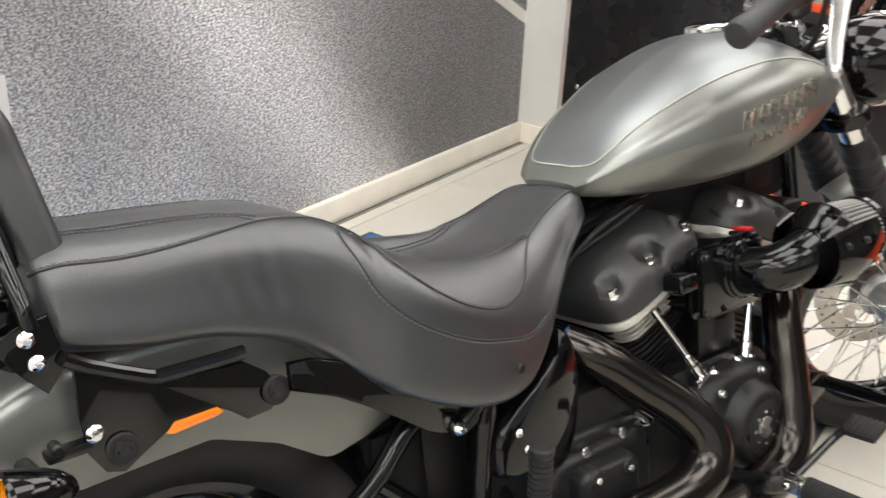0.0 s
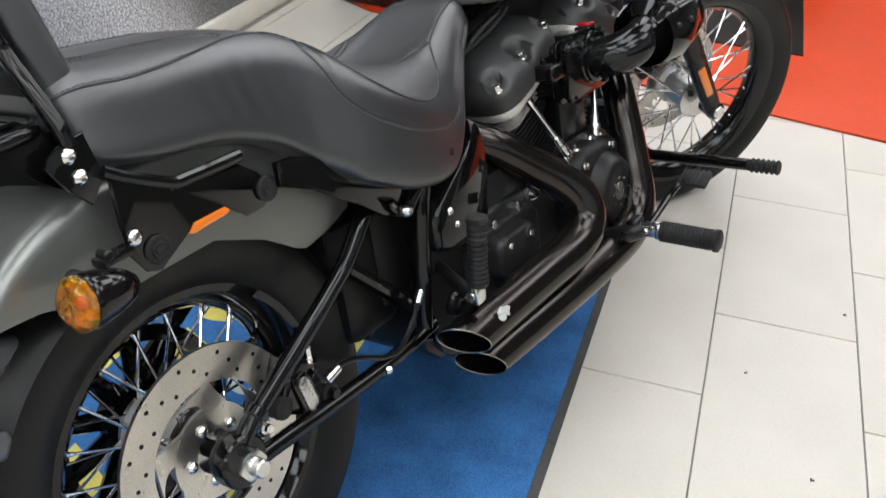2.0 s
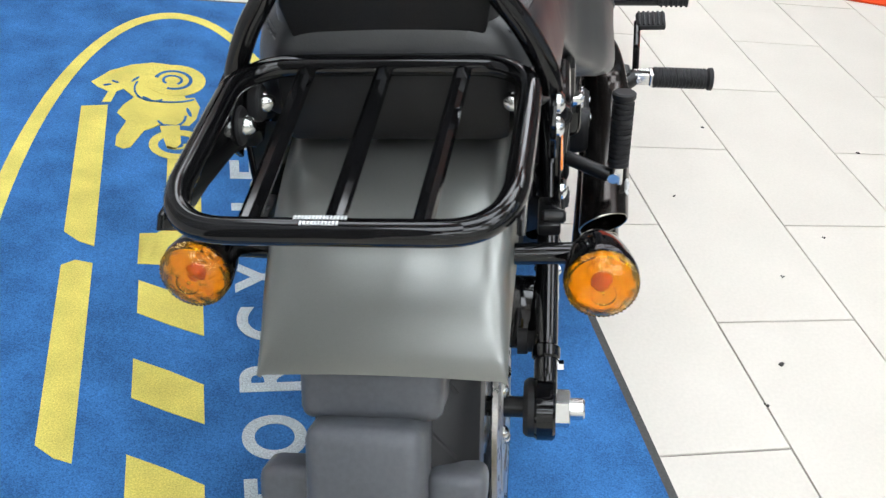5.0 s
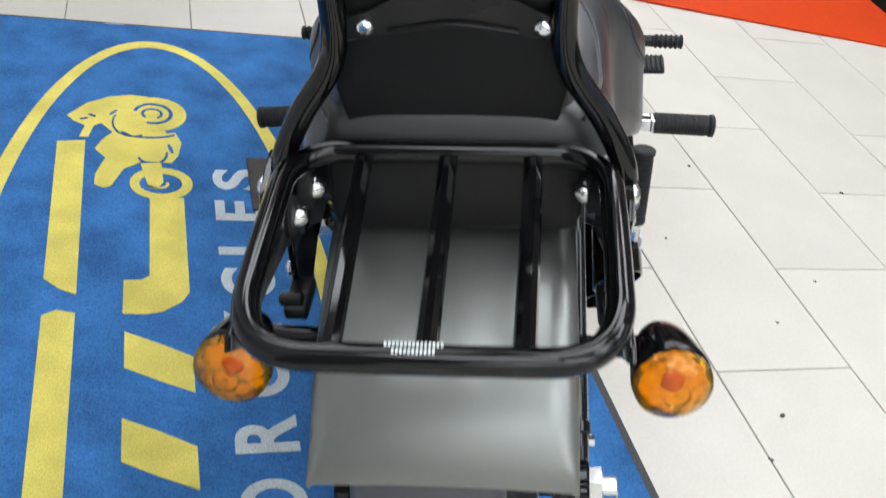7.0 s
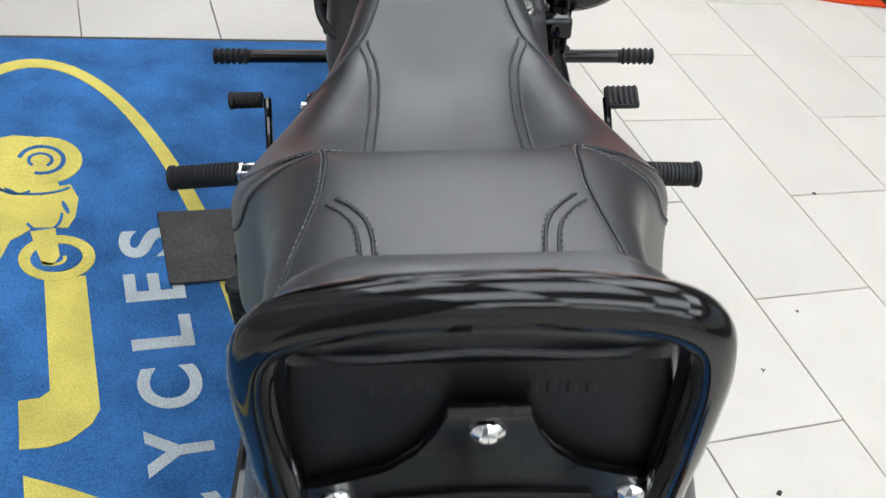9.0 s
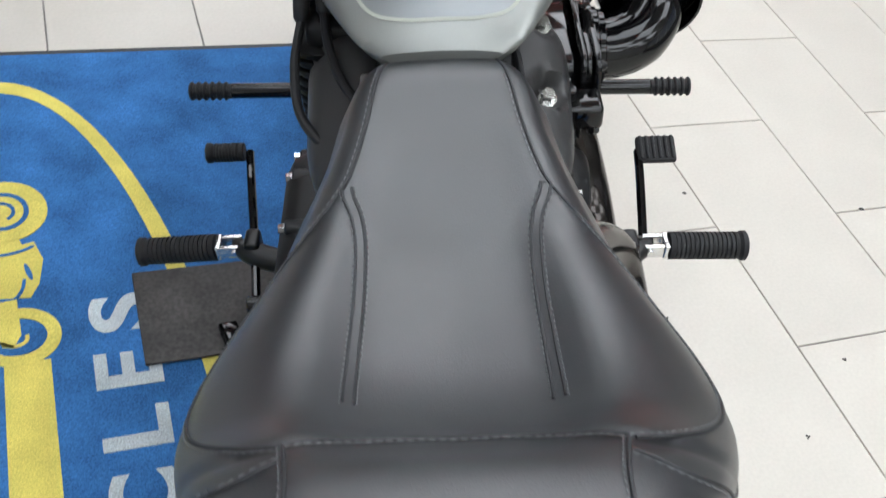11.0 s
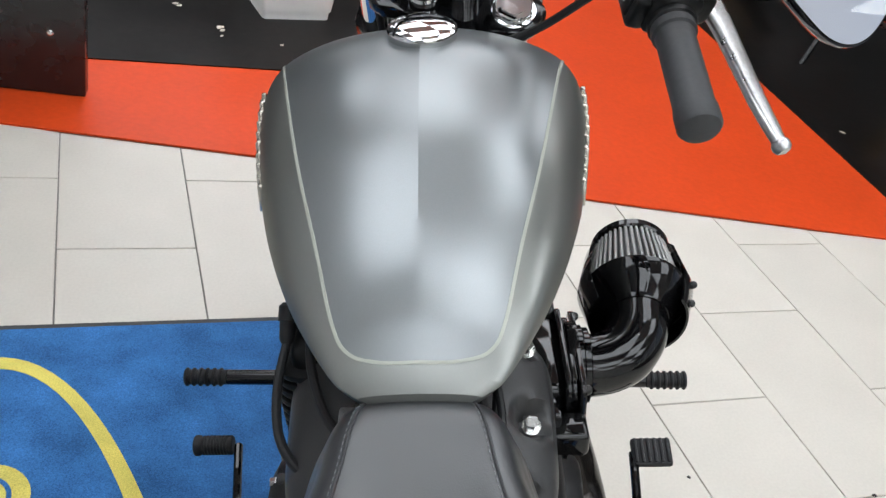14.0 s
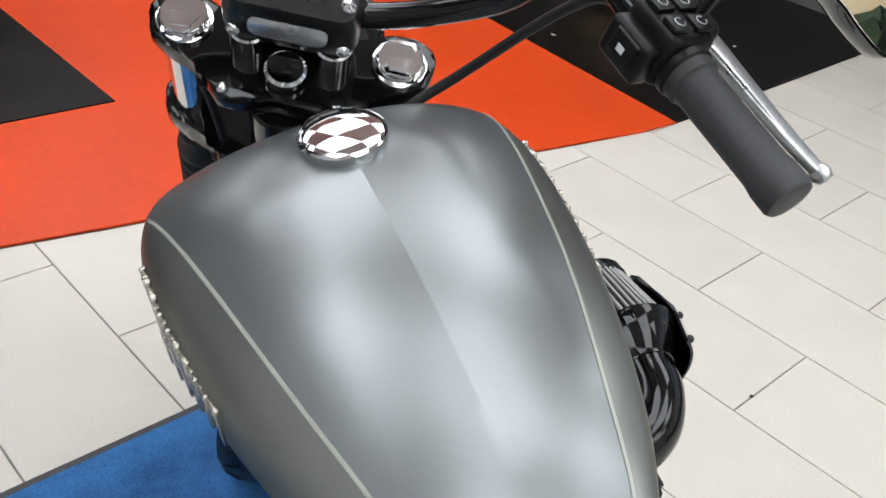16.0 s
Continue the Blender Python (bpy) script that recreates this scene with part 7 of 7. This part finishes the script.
    lathe(bm, tip - way * 0.008, tip + way * 0.01, [(0, 0.003), (0.002, 0.007), (0.006, 0.0095), (0.011, 0.0095), (0.015, 0.007), (0.017, 0.0)], 18)
    steered("lever", bm, ALU, bar, "polished aluminium hand lever")
    # mirror
    bm = bmesh.new()
    mc = unsteer((0.392, 0.9, 1.082)) if s > 0 else flip(unsteer((0.392, 0.9, 1.082)))
    stalk = spline([base + fw * 0.02 + upv * 0.02, base + fw * 0.04 + upv * 0.06, mc.lerp(base, 0.35) + upv * 0.01, mc], 6)
    tube(bm, stalk, 0.006, 10)
    steered("mirror_stalk", bm, GLOSS, bar)
    n_face = (TURN.inverted().to_3x3() @ Vector((0.42, -0.86, 0.3))).normalized()
    n_face = n_face if s > 0 else flip(n_face)
    q = n_face.to_track_quat("Z", "Y").to_matrix().to_4x4()
    MM = Matrix.Translation(mc) @ q
    # a long shield shape, drawn out towards the bar's middle
    shape = spline([(x, y, 0) for x, y in ((-0.235, 0.07), (-0.165, 0.015), (-0.1, -0.018), (-0.065, -0.043), (-0.025, -0.067), (0.008, -0.07), (0.033, -0.052), (0.05, -0.01), (0.045, 0.04), (0.0, 0.072), (-0.08, 0.086), (-0.16, 0.082))], 5, True)
    shape = [(v.x if s > 0 else -v.x, v.y) for v in shape]
    ox = sum(v[0] for v in shape) / len(shape)
    bm = bmesh.new()
    skin(bm, [[MM @ Vector((ox + (x - ox) * k, y * k, z)) for x, y in shape] for z, k in ((-0.022, 0.4), (-0.018, 0.75), (-0.008, 0.97), (0.0, 1.0), (0.004, 0.985), (0.004, 0.96))])
    shell = steered("mirror_shell", bm, GLOSS, bar, "gloss black mirror shell")
    bm = bmesh.new()
    prism(bm, [(ox + (x - ox) * 0.965, y * 0.945) for x, y in shape], 0.001, MM @ Matrix.Translation((0, 0, 0.0055)))
    steered("mirror_glass", bm, MIRROR, shell, "mirror glass")
# cables from the bar
for pts in ([gi - gd * 0.05, gi - gd * 0.13 + Vector((0.0, 0.0, -0.03)), M @ Vector((0.16, -0.03, -0.01)), M @ Vector((0.11, -0.06, -0.05)), M @ Vector((0.06, -0.06, -0.14))],
            [flip(gi - gd * 0.05), flip(gi - gd * 0.13 + Vector((0.0, 0.0, -0.03))), M @ Vector((-0.15, 0.02, -0.02)), M @ Vector((-0.09, -0.03, -0.1)), M @ Vector((-0.06, -0.05, -0.24))]):
    bm = bmesh.new()
    tube(bm, spline(pts, 10), 0.0052, 10)
    steered("control_cable", bm, RUBBER, bar)
# headlamp
bm = bmesh.new()
hl = AXLE + ANG * 0.633 + FWD * 0.035
hd = (FWD + Vector((0, 0, -0.5))).normalized()
lathe(bm, hl, hl + hd, [(0, 0.02), (0.01, 0.05), (0.04, 0.075), (0.08, 0.084), (0.1, 0.085)], 40)
lamp_ob = steered("headlamp", bm, GLOSS, fork, "gloss black headlamp with chrome ring")
bm = bmesh.new()
lathe(bm, hl + hd * 0.098, hl + hd, [(0, 0.087), (0.01, 0.088), (0.016, 0.084), (0.017, 0.078), (0.006, 0.075)], 40)
steered("lamp_ring", bm, CHROME, lamp_ob)
bm = bmesh.new()
lathe(bm, hl + hd * 0.103, hl + hd, [(0, 0.076), (0.008, 0.06), (0.012, 0.03), (0.013, 0)], 40)
steered("lamp_lens", bm, LENSGLASS, lamp_ob)
bm = bmesh.new()
lathe(bm, hl + hd * 0.095, hl + hd, [(0, 0.074), (0.002, 0.074), (-0.03, 0.03), (-0.032, 0)], 32)
steered("lamp_reflector", bm, CHROME, lamp_ob)
# front wheel and mudguard
WM = TURN @ Matrix.Translation(AXLE)
make_wheel("front_wheel", bike, WM, 0.325, 0.052, 0.247, 36, 0, 0.055, -1, 0.146, "gloss black wire-spoked front wheel")
bm = bmesh.new()
rings = []
for k in range(25):
    a = radians(52 + 78 * k / 24)
    w = 0.062 * (0.86 + 0.14 * math.sin(math.pi * k / 24))
    out, inn = [], []
    for j in range(11):
        t = radians(-80 + 16 * j)
        for keep, dr in ((out, 0.0), (inn, 0.003)):
            r = 0.362 - dr - 0.035 * (1 - math.cos(t))
            x = (w - dr) * math.sin(t)
            keep.append(AXLE + Vector((x, r * math.cos(a), r * math.sin(a))))
    rings.append(out + inn[::-1])
skin(bm, rings)
steered("front_mudguard", bm, PAINT, bike, "short satin grey front mudguard", 50)
bm = bmesh.new()
box(bm, AXLE + Vector((-0.075, -0.1, 0.07)), (0.05, 0.07, 0.1), 0.012, Matrix.Rotation(radians(40), 3, "X"), 3)
steered("front_caliper", bm, SATIN, bike)
# down-tube parts in front of the engine
bm = bmesh.new()
box(bm, (0, 1.18, 0.36), (0.15, 0.05, 0.17), 0.01)
cooler = part("oil_cooler", bm, WRINKLE, bike, "matt black oil cooler")
for k in range(12):
    bm = bmesh.new()
    box(bm, (0, 1.207, 0.29 + 0.012 * k), (0.14, 0.006, 0.004))
    part("cooler_fin", bm, WRINKLE, cooler)
bm = bmesh.new()
box(bm, (0.07, 1.16, 0.62), (0.08, 0.06, 0.09), 0.01)
box(bm, (0.0, 1.15, 0.72), (0.1, 0.08, 0.08), 0.012)
part("horn", bm, PLASTIC, bike, "black horn and wiring cover behind the steering head")


# ---------------------------------------------------------------- other bikes, partly in view
def parked_bike(m, rim_material, label, bars=True):
    root = tagged(new("parked_motorcycle"), label, "motorcycle", "parked motorcycles")
    for y in (0.0, 1.42):
        bm = bmesh.new()
        n = 48
        prof = [(-0.05, 0.22), (-0.062, 0.26), (-0.05, 0.298), (0, 0.312), (0.05, 0.298), (0.062, 0.26), (0.05, 0.22)]
        skin(bm, [[Vector((x, y + r * math.cos(2 * math.pi * i / n), 0.312 + r * math.sin(2 * math.pi * i / n))) for x, r in prof] for i in range(n + 1)], True, False)
        tyre = part("wheel", bm, TYRE, root, "black tyre")
        bm = bmesh.new()
        prof = [(-0.05, 0.222), (-0.045, 0.2), (-0.02, 0.19), (0.02, 0.19), (0.045, 0.2), (0.05, 0.222)]
        skin(bm, [[Vector((x, y + r * math.cos(2 * math.pi * i / n), 0.312 + r * math.sin(2 * math.pi * i / n))) for x, r in prof] for i in range(n + 1)], True, False)
        for k in range(5):
            a = 2 * math.pi * k / 5
            tube(bm, [(0, y + 0.03 * math.cos(a), 0.312 + 0.03 * math.sin(a)), (0, y + 0.2 * math.cos(a + 0.2), 0.312 + 0.2 * math.sin(a + 0.2))], [0.022, 0.015], 8)
        rod(bm, (-0.06, y, 0.312), (0.06, y, 0.312), 0.035, 20, 0.004)
        part("rim", bm, rim_material, tyre)
        for s in (1, -1):
            bm = bmesh.new()
            skin(bm, [[Vector((s * 0.07 + x, y + r * math.cos(2 * math.pi * i / n), 0.312 + r * math.sin(2 * math.pi * i / n))) for x, r in ((-0.002, 0.095), (-0.002, 0.145), (0.002, 0.145), (0.002, 0.095))] for i in range(n + 1)], True, False)
            part("brake_disc", bm, STEEL, tyre)
    bm = bmesh.new()
    skin(bm, [[Vector((x, y, z)) for y, z in rounded(0.48, 0.4, 0.1, 6, 0.72, 0.42)] for x in (-0.17, -0.14, 0.14, 0.17)])
    for s in (1, -1):
        rod(bm, (0.16 * s, 0.6, 0.38), (0.2 * s, 0.6, 0.38), 0.085, 28, 0.008)
        rod(bm, (0.16 * s, 0.82, 0.4), (0.19 * s, 0.82, 0.4), 0.07, 28, 0.008)
    part("engine", bm, WRINKLE, root, "black engine block")
    bm = bmesh.new()
    for s in (1, -1):
        for k in range(10):
            t = 2 * math.pi * k / 10
            bolt(bm, (0.2 * s, 0.6 + 0.075 * math.cos(t), 0.38 + 0.075 * math.sin(t)), (s, 0, 0), 0.007, 0.006)
    parts("engine_bolt", bm, ZINC, root)
    bm = bmesh.new()
    tube(bm, spline([(0.1, 1.0, 0.45), (0.16, 1.02, 0.25), (0.19, 0.8, 0.17), (0.2, 0.4, 0.2), (0.22, 0.1, 0.3), (0.24, -0.25, 0.4)], 8), 0.035, 18)
    part("exhaust", bm, STEEL, root, "steel exhaust pipe")
    bm = bmesh.new()
    skin(bm, [[Vector((x * w, y, z0 + z)) for x, z in rounded(2, h, 0.08, 5)] for y, w, z0, h in ((0.5, 0.08, 0.78, 0.16), (0.62, 0.13, 0.84, 0.24), (0.8, 0.17, 0.88, 0.28), (1.0, 0.15, 0.88, 0.26), (1.1, 0.08, 0.86, 0.18))])
    part("tank", bm, GLOSS, root, "gloss black fuel tank")
    bm = bmesh.new()
    skin(bm, [[Vector((x * w, y, z)) for x, z in rounded(2, 0.09, 0.04, 5, 0, z0)] for y, w, z0 in ((-0.25, 0.07, 0.86), (-0.05, 0.12, 0.8), (0.25, 0.15, 0.76), (0.5, 0.1, 0.78))])
    part("seat", bm, LEATHER, root, "black seat")
    bm = bmesh.new()
    for s in (1, -1):
        tube(bm, [(0.1 * s, 1.42, 0.312), (0.1 * s, 1.16, 0.95)], 0.024, 14)
        tube(bm, [(0.1 * s, 0.0, 0.312), (0.11 * s, 0.5, 0.36)], 0.024, 12)
        tube(bm, [(0.1 * s, 0.1, 0.75), (0.12 * s, 0.5, 0.6), (0.12 * s, 1.1, 0.85)], 0.018, 12)
    tube(bm, spline([(-0.38, 1.0, 1.05), (-0.2, 1.1, 1.06), (0, 1.14, 1.02), (0.2, 1.1, 1.06), (0.38, 1.0, 1.05)], 5), 0.012, 12)
    part("frame", bm, SATIN, root, "satin black frame and forks")
    bm = bmesh.new()
    tube(bm, spline([(-0.1, 0.62, 0.3), (-0.2, 0.6, 0.16), (-0.3, 0.57, 0.012)], 5), 0.012, 10)
    box(bm, (-0.31, 0.565, 0.01), (0.06, 0.05, 0.012), 0.004)
    part("side_stand", bm, SATIN, root, "black side stand")
    root.matrix_basis = m
    return root


parked_bike(Matrix.Translation((-0.62, 4.43, 0.0105)) @ pose(0, 0, 0, 0, 0, 68), PLASTIC, "black motorcycle parked on the dark floor bay")
parked_bike(Matrix.Translation((2.08, 3.62, 0.0065)) @ pose(0, 0, 0, 0, -8, 18), GOLD, "black motorcycle with gold wheels parked on the dark floor")

# ---------------------------------------------------------------- floor tiles, one by one
JOINT = 0.0035
rng = random.Random(11)
mats = None
count = 0


def tile_mesh(key, outline):
    bm = bmesh.new()
    lo = [bm.verts.new((x, y, -0.006)) for x, y in outline]
    mid = [bm.verts.new((x, y, -0.0012)) for x, y in outline]
    cx, cy = sum(x for x, _ in outline) / len(outline), sum(y for _, y in outline) / len(outline)
    hi = []
    for x, y in outline:
        v = Vector((cx - x, cy - y)).normalized() * 0.0012
        hi.append(bm.verts.new((x + v.x, y + v.y, 0.0)))
    k = len(outline)
    for i in range(k):
        j = (i + 1) % k
        bm.faces.new((lo[i], lo[j], mid[j], mid[i]))
        bm.faces.new((mid[i], mid[j], hi[j], hi[i]))
    bm.faces.new(hi)
    bmesh.ops.recalc_face_normals(bm, faces=bm.faces)
    me = bpy.data.meshes.new(key)
    bm.to_mesh(me)
    bm.free()
    me.materials.append(TILE)
    return me


def clip_front(poly):
    """Keep what lies on the near side of the painted floor's edge."""
    def side(p):
        q = GRID @ Vector((p[0], p[1], 0))
        return edge_y(q.x) - 0.004 - q.y
    out = []
    for i, a in enumerate(poly):
        b = poly[(i + 1) % len(poly)]
        sa, sb = side(a), side(b)
        if sa >= 0:
            out.append(a)
        if (sa > 0) != (sb > 0):
            t = sa / (sa - sb)
            out.append((a[0] + (b[0] - a[0]) * t, a[1] + (b[1] - a[1]) * t))
    return out


whole = tile_mesh("tile", [(JOINT / 2, JOINT / 2), (STEP - JOINT / 2, JOINT / 2), (STEP - JOINT / 2, 2 * STEP - JOINT / 2), (JOINT / 2, 2 * STEP - JOINT / 2)])
rest = []
for i in range(-18, 13):
    for j in range(-18, 20, 2):
        jj = j + (PHASE + i) % 2
        u0, w0 = i * STEP + OU, jj * STEP + OW
        full = [(u0 + JOINT / 2, w0 + JOINT / 2), (u0 + STEP - JOINT / 2, w0 + JOINT / 2), (u0 + STEP - JOINT / 2, w0 + 2 * STEP - JOINT / 2), (u0 + JOINT / 2, w0 + 2 * STEP - JOINT / 2)]
        if u0 + STEP < -1.5 and u0 > -5.2:
            if len(clip_front(full)) > 2:
                rest.append(clip_front(full))
            continue
        if u0 < -1.27:
            full = [(max(u, -1.255), w) for u, w in full]
            if full[1][0] <= -1.25:
                continue
        poly = clip_front(full)
        if len(poly) < 3:
            continue
        near = -1.3 < u0 < 2.6 and -1.2 < w0 < 3.4 and not (MU0 + 0.02 < u0 and u0 + STEP < MU1 - 0.02 and MW0 < w0 and w0 + 2 * STEP < MW1 - 0.02)
        if near and count < 280:
            cut = poly != full or u0 < -1.27
            if cut:
                me = tile_mesh("tile", [(u - u0, w - w0) for u, w in poly])
            else:
                me = whole
            ob = new("tile", me)
            ob.parent = floor
            ob.matrix_basis = GRID @ Matrix.Translation((u0, w0, 0.0003 * (rng.random() - 0.5)))
            count += 1
        elif not near and not (MU0 < u0 and u0 + STEP < MU1 and MW0 < w0 and w0 + 2 * STEP < MW1):
            rest.append(poly)
bm = bmesh.new()
for poly in rest:
    lo = [bm.verts.new(GRID @ Vector((u, w, -0.006))) for u, w in poly]
    hi = [bm.verts.new(GRID @ Vector((u, w, 0.0))) for u, w in poly]
    bm.faces.new(hi)
    for a in range(len(poly)):
        b = (a + 1) % len(poly)
        bm.faces.new((lo[a], lo[b], hi[b], hi[a]))
tagged(part("distant_tiles", bm, TILE, floor, smooth=False), kind="stuff")
# specks and crumbs on the tiles
bm = bmesh.new()
rng = random.Random(21)
for u, w, s in ((0.699, 0.374, 0.006), (0.83, 0.62, 0.003), (0.62, 0.28, 0.003), (0.9, 1.2, 0.003), (0.7, 0.9, 0.0025), (1.3, 1.1, 0.004), (1.0, 0.75, 0.003)):
    for k in range(3):
        box(bm, (u + 0.006 * rng.random(), w + 0.006 * rng.random(), 0.0015), (s * (0.6 + rng.random()), s * (0.5 + rng.random()), 0.003), 0.0005, Euler((0, 0, rng.random() * 3)).to_matrix())
bm.transform(GRID)
tagged(part("crumbs", bm, RUST), "small dark crumbs of dirt on the tiles", "dirt", kind="stuff")
